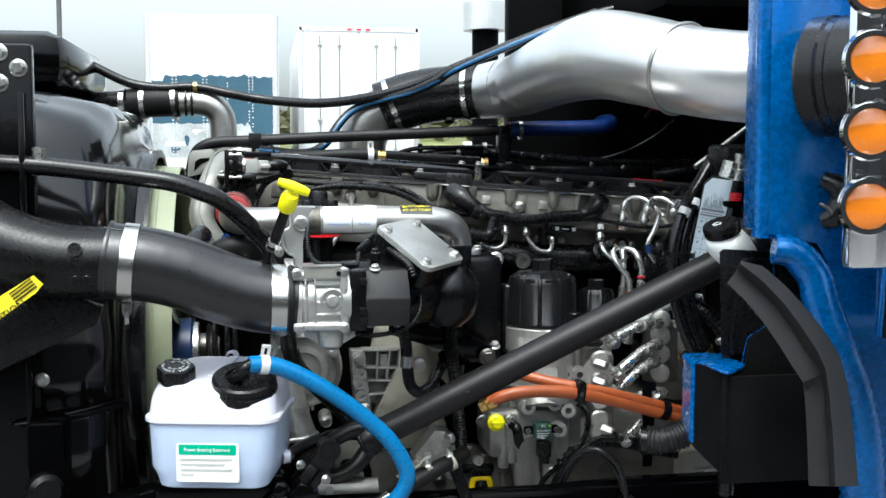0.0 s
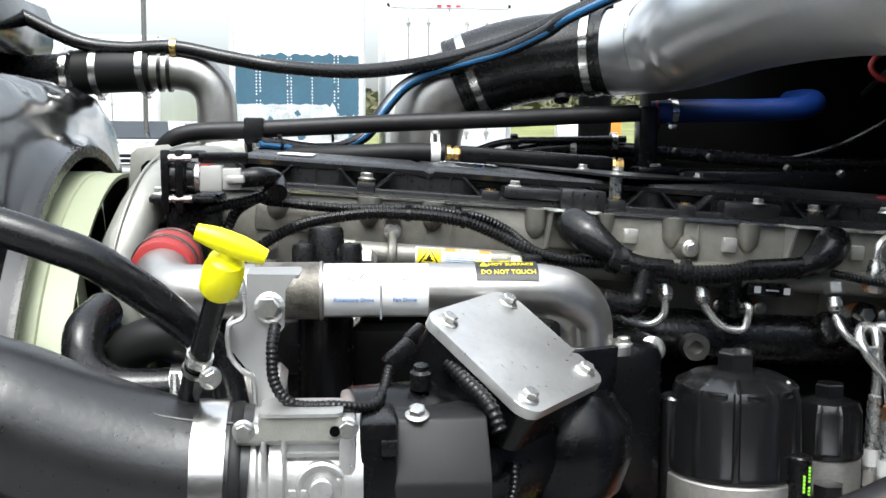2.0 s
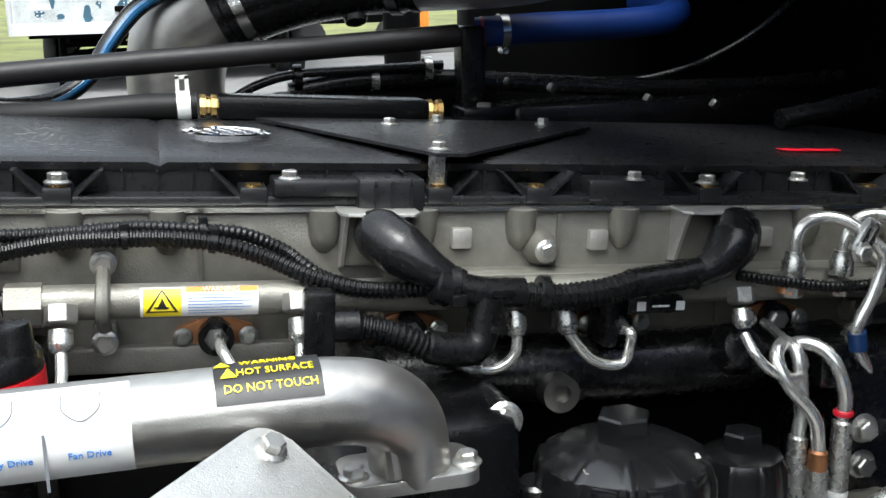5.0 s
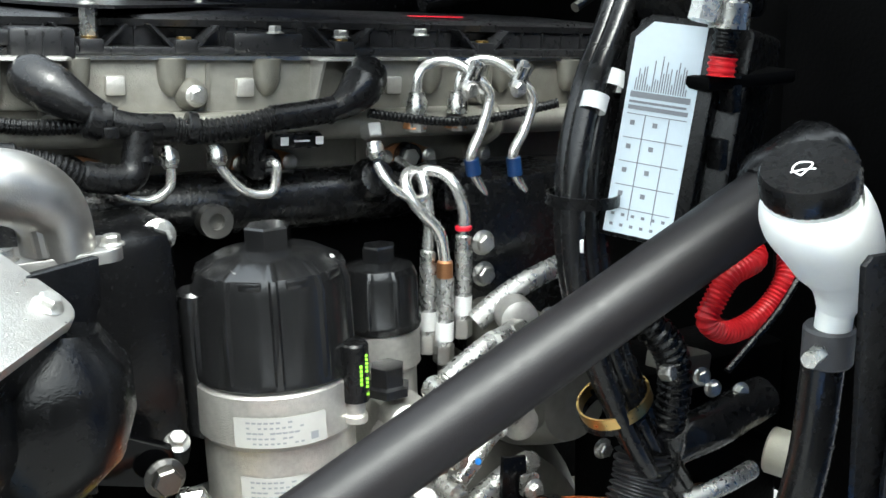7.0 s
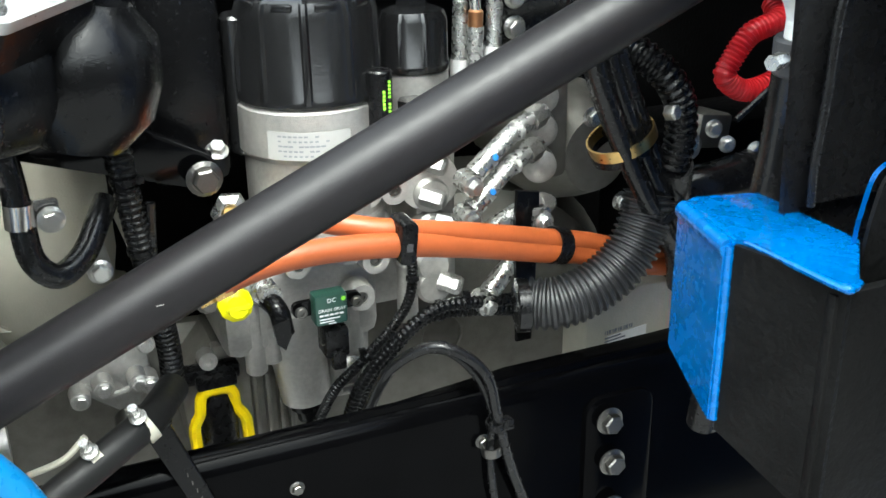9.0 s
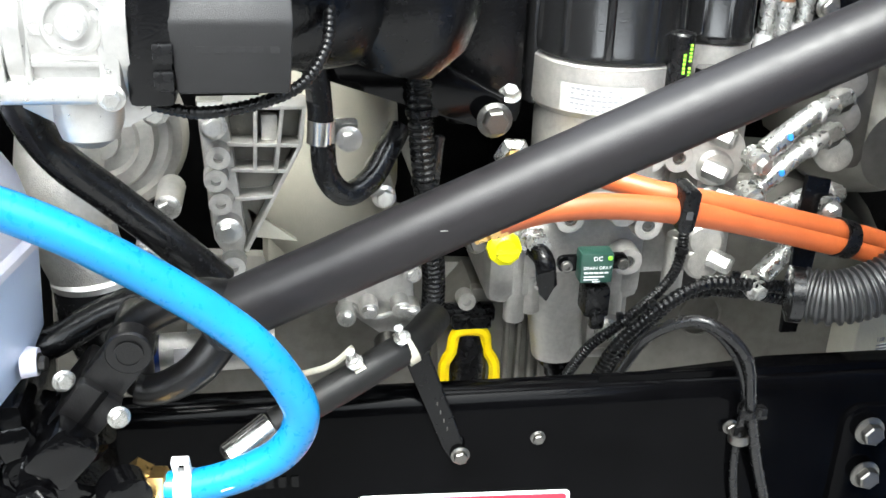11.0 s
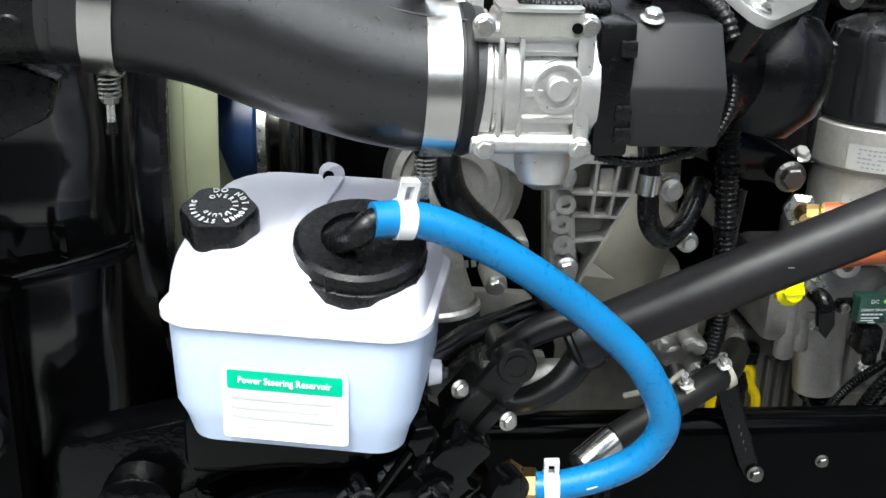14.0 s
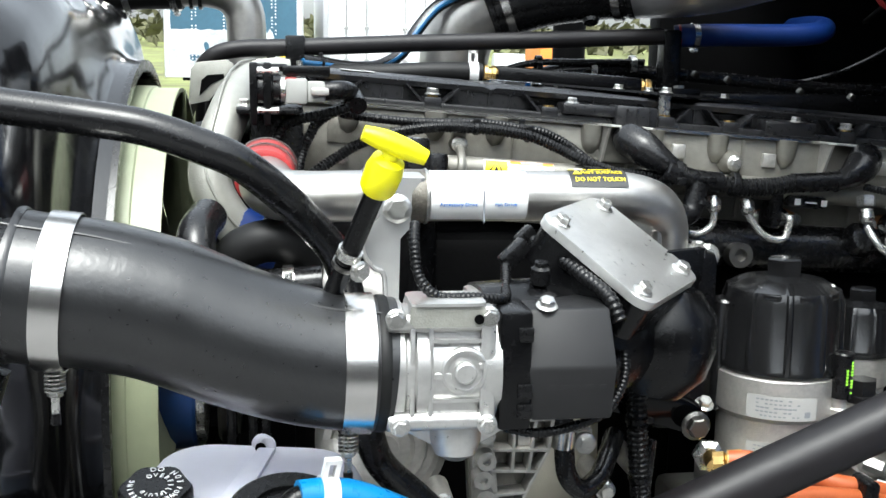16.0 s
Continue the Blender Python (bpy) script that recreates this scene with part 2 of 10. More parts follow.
BARK = mat("grey_bark", (0.10, 0.085, 0.07), 0.9, var=0.4, vscale=6)
TYRE = mat("tyre_rubber", (0.018, 0.018, 0.018), 0.8, var=0.3, vscale=5)
UNSEENWALL = mat("unseen_dark_wall", (0.045, 0.043, 0.041), 0.85, var=0.3, vscale=1.0, bump=0.3, bscale=20)
GLASS = mat("dark_car_glass", (0.02, 0.025, 0.03), 0.06, var=0.1, bump=0.0)
SUVWHITE = mat("white_car_paint", (0.46, 0.47, 0.47), 0.2, var=0.03, vscale=1.0, bump=0.0, coat=0.6)


# ---- shape helpers ----
WORLD_AT = {}


def empty(name, at, label, category, group="", kind=""):
    ob = new(name)
    ob.location = at
    ob.empty_display_size = 0.05
    WORLD_AT[ob] = Vector(at)
    return tagged(ob, label, category, group, kind)


def put(name, me, at, parent=None, label="", category="", group="", kind="", turn=None):
    ob = new(name, me)
    at = Vector(at)
    if parent is not None:
        ob.parent = parent
        ob.location = at - WORLD_AT[parent]
    else:
        ob.location = at
    if turn is not None:
        ob.rotation_euler = turn
    WORLD_AT[ob] = at
    return tagged(ob, label, category, group, kind)


def part(name, bm, material, parent=None, label="", category="", group="", kind="", smooth=True):
    """Links a bmesh in world places as one mesh object whose origin is its middle."""
    mats = material if isinstance(material, (list, tuple)) else [material]
    lo = Vector([min(v.co[i] for v in bm.verts) for i in range(3)])
    hi = Vector([max(v.co[i] for v in bm.verts) for i in range(3)])
    mid = (lo + hi) / 2
    bmesh.ops.translate(bm, verts=bm.verts, vec=-mid)
    bmesh.ops.recalc_face_normals(bm, faces=bm.faces)
    for f in bm.faces:
        f.smooth = smooth
    if smooth:
        for e in bm.edges:
            if len(e.link_faces) == 2 and e.calc_face_angle(0) > 0.62:
                e.smooth = False
    me = bpy.data.meshes.new(name)
    bm.to_mesh(me)
    bm.free()
    for m in mats:
        me.materials.append(m)
    return put(name, me, mid, parent, label, category, group, kind)


def box(c, s, rot=None, bevel=0.0, seg=2, bm=None):
    bm = bm or bmesh.new()
    r = bmesh.ops.create_cube(bm, size=1.0, matrix=Matrix.Diagonal((*s, 1)))
    vs = r["verts"]
    if bevel:
        es = list({e for v in vs for e in v.link_edges})
        g = bmesh.ops.bevel(bm, geom=es, offset=bevel, segments=seg, profile=0.5, affect="EDGES")
        vs = list({v for f in g["faces"] for v in f.verts} | {v for v in vs if v.is_valid})
    m = Matrix.Translation(c) @ (rot.to_4x4() if rot is not None else Matrix())
    bmesh.ops.transform(bm, matrix=m, verts=vs)
    return bm


def span(x0, x1, y0, y1, z0, z1, bevel=0.0, seg=2, bm=None):
    return box(((x0 + x1) / 2, (y0 + y1) / 2, (z0 + z1) / 2), (abs(x1 - x0), abs(y1 - y0), abs(z1 - z0)), None, bevel, seg, bm)


def axis_matrix(p, d):
    return Matrix.Translation(p) @ Vector(d).to_track_quat("Z", "Y").to_matrix().to_4x4()


def lathe(profile, p, d, seg=24, bm=None, wobble=None, ring_shape=None):
    """A body of revolution: profile of (radius, height along d); ring_shape closes it into a hollow ring."""
    if ring_shape is None:
        q = profile
        ring_shape = len(q) == 4 and q[0][0] == q[3][0] and q[0][1] == q[1][1] and q[2][1] == q[3][1] and 0.7 < q[0][0] / q[1][0] < 1.0
    bm = bm or bmesh.new()
    m = axis_matrix(p, d)
    rings = []
    for r, h in profile:
        ring = []
        for i in range(seg):
            a = 2 * math.pi * i / seg
            k = r * (wobble(a, h) if wobble else 1.0)
            ring.append(bm.verts.new(m @ Vector((k * math.cos(a), k * math.sin(a), h))))
        rings.append(ring)
    for a, b in zip(rings, rings[1:] + (rings[:1] if ring_shape else [])):
        for i in range(seg):
            bm.faces.new((a[i], a[(i + 1) % seg], b[(i + 1) % seg], b[i]))
    if ring_shape:
        return bm
    if profile[0][0] > 1e-5:
        bm.faces.new(rings[0][::-1])
    if profile[-1][0] > 1e-5:
        bm.faces.new(rings[-1])
    bmesh.ops.remove_doubles(bm, verts=[v for r in rings for v in r], dist=1e-6)
    return bm


def cyl(p0, p1, r, seg=20, bm=None, bevel=0.0):
    p0, p1 = Vector(p0), Vector(p1)
    h = (p1 - p0).length
    prof = [(r, 0), (r, h)] if not bevel else [(r - bevel, 0), (r, bevel), (r, h - bevel), (r - bevel, h)]
    return lathe(prof, p0, p1 - p0, seg, bm)


def smooth_path(pts, steps):
    pts = [Vector(p) for p in pts]
    ext = [pts[0] * 2 - pts[1], *pts, pts[-1] * 2 - pts[-2]]
    out = []
    for i in range(1, len(ext) - 2):
        a, b, c, d = ext[i - 1:i + 3]
        for k in range(steps):
            t = k / steps
            out.append(0.5 * ((2 * b) + (c - a) * t + (2 * a - 5 * b + 4 * c - d) * t * t + (3 * b - a - 3 * c + d) * t ** 3))
    out.append(pts[-1])
    return out


def resample(path, step):
    out, acc = [path[0]], 0.0
    for a, b in zip(path, path[1:]):
        seg = (b - a).length
        while acc + seg >= step and seg > 1e-9:
            k = (step - acc) / seg
            a = a + (b - a) * k
            out.append(a)
            seg = (b - a).length
            acc = 0.0
        acc += seg
    return out


def tube(pts, r, seg=14, steps=8, rfun=None, ridges=0.0, bm=None, raw=False):
    """A hose or pipe along a smooth line. ridges: spacing of the rings of corrugated loom."""
    bm = bm or bmesh.new()
    path = [Vector(p) for p in pts] if raw else smooth_path(pts, steps)
    if ridges:
        path = resample(smooth_path(pts, 24), ridges / 4)
    n = len(path)
    tan = [(path[min(i + 1, n - 1)] - path[max(i - 1, 0)]).normalized() for i in range(n)]
    side = tan[0].orthogonal().normalized()
    rings = []
    for i in range(n):
        side = (side - tan[i] * side.dot(tan[i])).normalized()
        up = tan[i].cross(side)
        k = r * (rfun(i / (n - 1)) if rfun else 1.0)
        if ridges:
            k *= (1.0, 1.0, 0.86, 0.86)[i % 4]
        rings.append([bm.verts.new(path[i] + (side * math.cos(a) + up * math.sin(a)) * k) for a in (2 * math.pi * j / seg for j in range(seg))])
    for a, b in zip(rings, rings[1:]):
        for j in range(seg):
            bm.faces.new((a[j], a[(j + 1) % seg], b[(j + 1) % seg], b[j]))
    bm.faces.new(rings[0][::-1])
    bm.faces.new(rings[-1])
    return bm


def plate(outline, origin, u, v, thick, bevel=0.0, bm=None):
    """A flat piece: outline in (u, v) from the origin, thick along -(u x v)."""
    bm = bm or bmesh.new()
    o, u, v = Vector(origin), Vector(u).normalized(), Vector(v).normalized()
    n = u.cross(v).normalized()
    top = [bm.verts.new(o + u * a + v * b) for a, b in outline]
    bot = [bm.verts.new(o + u * a + v * b - n * thick) for a, b in outline]
    f = bm.faces.new(top)
    bm.faces.new(bot[::-1])
    k = len(top)
    for i in range(k):
        bm.faces.new((top[i], bot[i], bot[(i + 1) % k], top[(i + 1) % k]))
    if bevel:
        bmesh.ops.bevel(bm, geom=list(f.edges), offset=bevel, segments=2, profile=0.5, affect="EDGES")
    return bm


def rounded(w, h, r, seg=4):
    out = []
    for cx, cy, a0 in ((w / 2 - r, h / 2 - r, 0), (-w / 2 + r, h / 2 - r, 90), (-w / 2 + r, -h / 2 + r, 180), (w / 2 - r, -h / 2 + r, 270)):
        for i in range(seg + 1):
            a = radians(a0 + 90 * i / seg)
            out.append((cx + r * math.cos(a), cy + r * math.sin(a)))
    return out


def mesh_of(name, bm, material, smooth=True):
    ob = part(name, bm, material, smooth=smooth)
    me = ob.data
    bpy.data.objects.remove(ob)
    return me


def _bolt_mesh(name, material, socket=False):
    bm = bmesh.new()
    if socket:
        lathe([(1.0, 0), (1.0, 0.75), (0.9, 0.85), (0.5, 0.85), (0.5, 0.4), (0.0, 0.4)], (0, 0, 0), (0, 0, 1), 18, bm)
    else:
        lathe([(1.38, 0), (1.38, 0.16), (1.05, 0.34), (1.0, 0.34)], (0, 0, 0), (0, 0, 1), 18, bm)
        lathe([(1.0, 0.3), (1.0, 0.98), (0.84, 1.12), (0.0, 1.12)], (0, 0, 0), (0, 0, 1), 6, bm)
    for f in bm.faces:
        f.smooth = False
    me = bpy.data.meshes.new(name)
    bm.to_mesh(me)
    bm.free()
    me.materials.append(material)
    return me


BOLT = {k: _bolt_mesh("bolt", m) for k, m in (("steel", STEEL), ("dark", DARKSTEEL), ("brass", BRASS), ("black", CASTBLK), ("gear", GEARBLK))}
SOCKET = _bolt_mesh("socket_bolt", DARKSTEEL, True)
NUTS = {k: mesh_of("nut", lathe([(1.0, 0), (1.0, 1.0), (0.8, 1.15), (0.0, 1.15)], (0, 0, 0), (0, 0, 1), 6), m, False) for k, m in (("steel", STEEL), ("brass", BRASS), ("dark", DARKSTEEL))}


def fastener(parent, at, d=(0, -1, 0), r=0.007, look_of="steel", name="bolt", me=None):
    ob = new(name, me or BOLT[look_of])
    ob.parent = parent
    q = Vector(d).to_track_quat("Z", "Y")
    spin = Matrix.Rotation(random.uniform(0, 1.0), 4, "Z")
    ob.matrix_basis = Matrix.Translation(Vector(at) - WORLD_AT[parent]) @ q.to_matrix().to_4x4() @ spin @ Matrix.Diagonal((r, r, r, 1))
    WORLD_AT[ob] = Vector(at)
    return ob


def nut(parent, p, d, r, h, look_of="steel", name="nut"):
    ob = new(name, NUTS[look_of])
    ob.parent = parent
    ob.matrix_basis = Matrix.Translation(Vector(p) - WORLD_AT[parent]) @ Vector(d).to_track_quat("Z", "Y").to_matrix().to_4x4() @ Matrix.Diagonal((r, r, h, 1))
    WORLD_AT[ob] = Vector(p)
    return ob


def lettering(text, size, origin, u, v, material, parent, name="lettering", align="CENTER", width=1.0, depth=0.0003):
    """Raised or printed words: u runs along the line, v up; the letters stand off along u x v."""
    cu = bpy.data.curves.new(name, "FONT")
    cu.body, cu.size, cu.align_x, cu.align_y, cu.extrude, cu.resolution_u = text, size, align, "CENTER", depth, 2
    tmp = bpy.data.objects.new("tmp", cu)
    me = bpy.data.meshes.new_from_object(tmp)
    bpy.data.objects.remove(tmp)
    me.materials.clear()
    me.materials.append(material)
    u, v = Vector(u).normalized(), Vector(v).normalized()
    n = u.cross(v)
    m3 = Matrix((u * width, v, n)).transposed()
    for vt in me.vertices:
        vt.co = m3 @ vt.co
    return put(name, me, Vector(origin), parent)


def bars(rows, origin, u, v, material, parent, name="print_bar"):
    """Plain bars for print too small to read: rows of (u0, u1, v0, v1)."""
    bm = bmesh.new()
    for a0, a1, b0, b1 in rows:
        plate([(a0, b0), (a1, b0), (a1, b1), (a0, b1)], origin, u, v, 0.0004, 0, bm)
    return part(name, bm, material, parent, kind="stuff", smooth=False)


def clamp_ring(parent, p, d, r, width, material=STAINLESS, name="clamp_band", screw=True, sdir=(0, 0, -1)):
    d = Vector(d).normalized()
    p = Vector(p)
    bm = lathe([(r, -width / 2), (r + 0.0016, -width / 2), (r + 0.0016, width / 2), (r, width / 2)], p, d, 40)
    ob = part(name, bm, material, parent)
    if screw:
        s = Vector(sdir)
        s = (s - d * s.dot(d)).normalized()
        q = p + s * (r + 0.005)
        t = d.cross(s)
        part("clamp_screw", cyl(q - t * 0.010, q + t * 0.010, 0.0042, 10), STEEL, ob)
    return ob


def spring_clip(parent, p, d, r, up=(0, 0, 1)):
    """A white pinch clamp round a small hose, its ear standing up."""
    d, p = Vector(d).normalized(), Vector(p)
    up = Vector(up)
    up = (up - d * up.dot(d)).normalized()
    side = d.cross(up)
    ob = part("pinch_clamp", lathe([(r, -0.007), (r + 0.0018, -0.007), (r + 0.0018, 0.007), (r, 0.007)], p, d, 28), PINCH, parent, "bright pinch clamp")
    for s in (-1, 1):
        part("ear", plate(rounded(0.004, 0.018, 0.001), p + up * (r + 0.009) + d * 0.005 * s, d, up, 0.006), PINCH, ob, smooth=False)
    part("ear_bridge", plate(rounded(0.014, 0.004, 0.001), p + up * (r + 0.0165), d, up, 0.006), PINCH, ob, smooth=False)
    return ob


def tie(parent, p, d, r, w=0.005, tail=(0, 0, 1)):
    d, p = Vector(d).normalized(), Vector(p)
    ob = part("cable_tie", lathe([(r, -w / 2), (r + 0.0012, -w / 2), (r + 0.0012, w / 2), (r, w / 2)], p, d, 20), PLASTIC, parent)
    t = Vector(tail)
    t = (t - d * t.dot(d)).normalized()
    part("tie_head", box(p + t * (r + 0.002), (w * 1.4,) * 3, None, 0.0008), PLASTIC, ob)
    return ob


def settle(ob, dx, dy, dz):
    """Moves a finished thing to where it stands."""
    ob.location = ob.location + Vector((dx, dy, dz))
    WORLD_AT[ob] = WORLD_AT[ob] + Vector((dx, dy, dz))


EROT = Matrix.Translation((0, 0, 1.5)) @ Matrix.Rotation(radians(4.0), 4, "Y") @ Matrix.Translation((0, 0, -1.5))


def lean(bm):
    """The engine sits four degrees nose-up in its frame."""
    bmesh.ops.transform(bm, matrix=EROT, verts=bm.verts)
    return bm


def ep(x, y, z):
    return EROT @ Vector((x, y, z))


EX, EZ = (EROT.to_3x3() @ Vector((1, 0, 0))), (EROT.to_3x3() @ Vector((0, 0, 1)))

# ---- ground and distance ----
def grid_sheet(x0, x1, y0, y1, nx, ny, zf):
    bm = bmesh.new()
    vs = [[bm.verts.new((x0 + (x1 - x0) * i / nx, y0 + (y1 - y0) * j / ny, zf(x0 + (x1 - x0) * i / nx, y0 + (y1 - y0) * j / ny))) for i in range(nx + 1)] for j in range(ny + 1)]
    for j in range(ny):
        for i in range(nx):
            bm.faces.new((vs[j][i], vs[j][i + 1], vs[j + 1][i + 1], vs[j + 1][i]))
    return bm


def lot(y):
    """The lot rises gently beyond the truck."""
    return 0.0145 * max(0.0, min(y, 30.5) - 4.0)


part("ground", grid_sheet(-900, 900, -900, 900, 4, 225, lambda x, y: lot(y)), ASPHALT, None, "pale worn asphalt parking lot", "ground", kind="structure")
part("grass_bank", grid_sheet(-160, 160, 30.5, 110, 80, 40, lambda x, y: lot(30.5) + 0.02 + max(0.0, (y - 30.5) / 79.5) ** 1.3 * 4.5 + 0.25 * noise.noise((x * 0.08, y * 0.1, 0))), GRASS, None, "spring grass bank beyond the parking lot", "grass", kind="structure")
part("kerb", span(-160, 160, 30.2, 30.5, lot(30.2) - 0.05, lot(30.5) + 0.14, 0.02), ASPHALT, None, "low pale concrete kerb along the grass", "kerb", kind="structure")

bm = bmesh.new()
rng = random.Random(5)
for i in range(2600):
    x, y = rng.uniform(-70, 70), rng.uniform(72, 100)
    base = lot(30.5) + ((y - 30.5) / 79.5) ** 1.3 * 4.5
    h = base + abs(rng.gauss(0, 1.0)) * (0.7 + 0.5 * noise.noise((x * 0.1, 3, 0)))
    s = rng.uniform(0.18, 0.6)
    c = Vector((x, y, h + 0.3))
    for _ in range(2):
        a, b = Vector([rng.gauss(0, 1) for _ in range(3)]).normalized() * s, Vector([rng.gauss(0, 1) for _ in range(3)]).normalized() * s
        bm.faces.new([bm.verts.new(c + q) for q in (a + b, a - b, -a - b, b - a)])
part("far_woods", bm, LEAF, None, "bare early spring woods along the bank", "woods", kind="stuff", smooth=False)


def box_trailer(x0, x1, y, z0, z1, label):
    cx = (x0 + x1) / 2
    t = empty("box_trailer", (cx, y, 0), label, "trailer", "parked trailers")
    part("body", span(x0, x1, y, y + 7.5, z0, z1, 0.03), TRAILER, t)
    for i in (0, 1):
        a, b = (x0 + 0.09, cx - 0.01) if i == 0 else (cx + 0.01, x1 - 0.09)
        d = part("rear_door", span(a, b, y - 0.05, y + 0.02, z0 + 0.16, z1 - 0.1, 0.01), TRAILER, t)
        for k in range(2):
            xr = a + (b - a) * (0.3 + 0.35 * k)
            part("lock_rod", cyl((xr, y - 0.09, z0 + 0.2), (xr, y - 0.09, z1 - 0.2), 0.016, 8), STEEL, d)
            for zz in (z0 + 0.35, z0 + 1.0, z1 - 0.4):
                part("rod_bracket", span(xr - 0.05, xr + 0.05, y - 0.1, y - 0.05, zz - 0.03, zz + 0.03, 0.005), STEEL, d)
    for xx in (x0 + 0.03, x1 - 0.03):
        part("corner_post", span(xx - 0.05, xx + 0.05, y - 0.07, y + 0.05, z0, z1, 0.01), POLISHED, t)
    part("sill", span(x0, x1, y - 0.07, y + 0.05, z0, z0 + 0.14, 0.01), POLISHED, t)
    part("header", span(x0, x1, y - 0.07, y + 0.05, z1 - 0.1, z1, 0.01), TRAILER, t)
    for k in range(3):
        part("marker_light", span(cx - 0.26 + 0.2 * k, cx - 0.16 + 0.2 * k, y - 0.09, y - 0.07, z1 - 0.07, z1 - 0.03), REDLAB, t)
    part("underride_guard", span(x0 + 0.5, x1 - 0.5, y + 0.05, y + 0.15, 0.5, 0.6, 0.01), DARK, t)
    for xx in (x0 + 0.62, x1 - 0.62):
        part("guard_post", span(xx - 0.05, xx + 0.05, y + 0.05, y + 0.15, 0.5, z0, 0.01), DARK, t)
    for xx in (x0 + 0.2, x0 + 0.52, x1 - 0.52, x1 - 0.2):
        for yy in (y + 1.6, y + 2.9):
            w = part("wheel", lathe([(0.3, -0.13), (0.48, -0.13), (0.51, -0.08), (0.51, 0.08), (0.48, 0.13), (0.3, 0.13)], (xx, yy, 0.51), (1, 0, 0), 24), TYRE, t)
            part("rim", lathe([(0.3, -0.1), (0.12, -0.05), (0.12, 0.05), (0.3, 0.1)], (xx, yy, 0.51), (1, 0, 0), 18), STEEL, w)
    for yy in (y + 1.6, y + 2.9):
        part("axle", cyl((x0 + 0.2, yy, 0.51), (x1 - 0.2, yy, 0.51), 0.07, 10), DARK, t)
    part("slider_frame", span(x0 + 0.7, x1 - 0.7, y + 0.6, y + 4.2, z0 - 0.28, z0 - 0.02, 0.02), DARK, t)
    settle(t, 0, 0, lot(y))
    return t


def nose_trailer(x0, x1, y, z0, z1, label):
    """A trailer seen nose-on: riveted front wall, landing legs, wheels far behind."""
    rng = random.Random(11)
    t = empty("box_trailer", ((x0 + x1) / 2, y, 0), label, "trailer", "parked trailers")
    part("body", span(x0, x1, y, y + 8.0, z0, z1, 0.03), TRAILER, t)
    wall = part("front_wall", span(x0 + 0.08, x1 - 0.08, y - 0.012, y + 0.02, z0 + 0.2, z1 - 0.08, 0.004), TRAILER, t)
    w = x1 - x0 - 0.2
    n = 46
    up = [(w * k / n, 2.86 - 0.10 * (k < 5) + 0.07 * noise.noise((k * 0.33, 0, 1)) + 0.03 * noise.noise((k * 1.3, 5, 1))) for k in range(n + 1)]
    lo = [(w * k / n, (1.93 if k < 38 else 1.72) + 0.03 * noise.noise((k * 0.4, 3, 1)) + (0.12 * noise.noise((k * 1.1, 8, 2)) if k > 34 else 0.0)) for k in range(n + 1)]
    # ragged teal sheet: the reflection on this wall is put into colour
    part("teal_patch", plate(up + lo[::-1], (x0 + 0.1, y - 0.016, 0), (1, 0, 0), (0, 0, 1), 0.004), TEAL, wall, smooth=False)
    part("streaked_patch", plate(lo + [(w, z0 + 0.2), (0, z0 + 0.2)], (x0 + 0.1, y - 0.0155, 0), (1, 0, 0), (0, 0, 1), 0.0035), MOTTLED, wall, smooth=False)
    for cx, cz, rw, rh in ((0.18, 1.42, 0.10, 0.05), (0.34, 1.36, 0.08, 0.05), (0.36, 1.78, 0.09, 0.05), (0.53, 1.40, 0.07, 0.22), (0.50, 1.76, 0.05, 0.06), (0.28, 1.62, 0.04, 0.12), (0.62, 1.56, 0.05, 0.06), (0.80, 1.52, 0.09, 0.10), (0.93, 1.42, 0.06, 0.18)):
        pts = [(w * cx + rw * (1 + 0.4 * rng.uniform(-1, 1)) * math.cos(a), cz + rh * (1 + 0.4 * rng.uniform(-1, 1)) * math.sin(a)) for a in [2 * math.pi * q / 11 for q in range(11)]]
        part("wall_blotch", plate(pts, (x0 + 0.1, y - 0.020, 0), (1, 0, 0), (0, 0, 1), 0.004), TEAL if rng.random() < 0.7 else TRAILER, wall, smooth=False)
    rivet = bmesh.new()
    for cx in (0.0, 0.17, 0.20, 0.42, 0.45, 0.62, 0.80, 0.83, 1.0):
        for k in range(44):
            z = z0 + 0.28 + k * (z1 - z0 - 0.4) / 43
            if rng.random() < 0.85:
                plate([(-0.012, -0.012), (0.012, -0.012), (0.012, 0.012), (-0.012, 0.012)], (x0 + 0.1 + w * cx, y - 0.028, z), (1, 0, 0), (0, 0, 1), 0.010, 0.0, rivet)
    part("rivets", rivet, TRAILER, wall, kind="stuff", smooth=False)
    part("yellow_sticker", span(x1 - 0.42, x1 - 0.26, y - 0.03, y - 0.016, z0 + 0.40, z0 + 0.54), YELLAB, wall, "faded yellow sticker")
    part("air_coupling", box((x1 - 0.62, y - 0.06, z0 + 0.42), (0.22, 0.08, 0.10), None, 0.015), DARK, t)
    part("air_line", tube([(x1 - 0.66, y - 0.06, z0 + 0.40), (x1 - 0.60, y - 0.08, z0 + 0.28), (x1 - 0.61, y - 0.06, z0 + 0.08)], 0.025, 8), DARK, t)
    part("number_bar", span(x0 + 0.35, x0 + 0.72, y - 0.026, y - 0.016, z0 + 0.44, z0 + 0.53), WHITELAB, wall)
    for xx in (x0 + 0.04, x1 - 0.04):
        part("corner_post", lathe([(0.06, 0), (0.06, z1 - z0)], (xx, y + 0.02, z0), (0, 0, 1), 16), POLISHED, t)
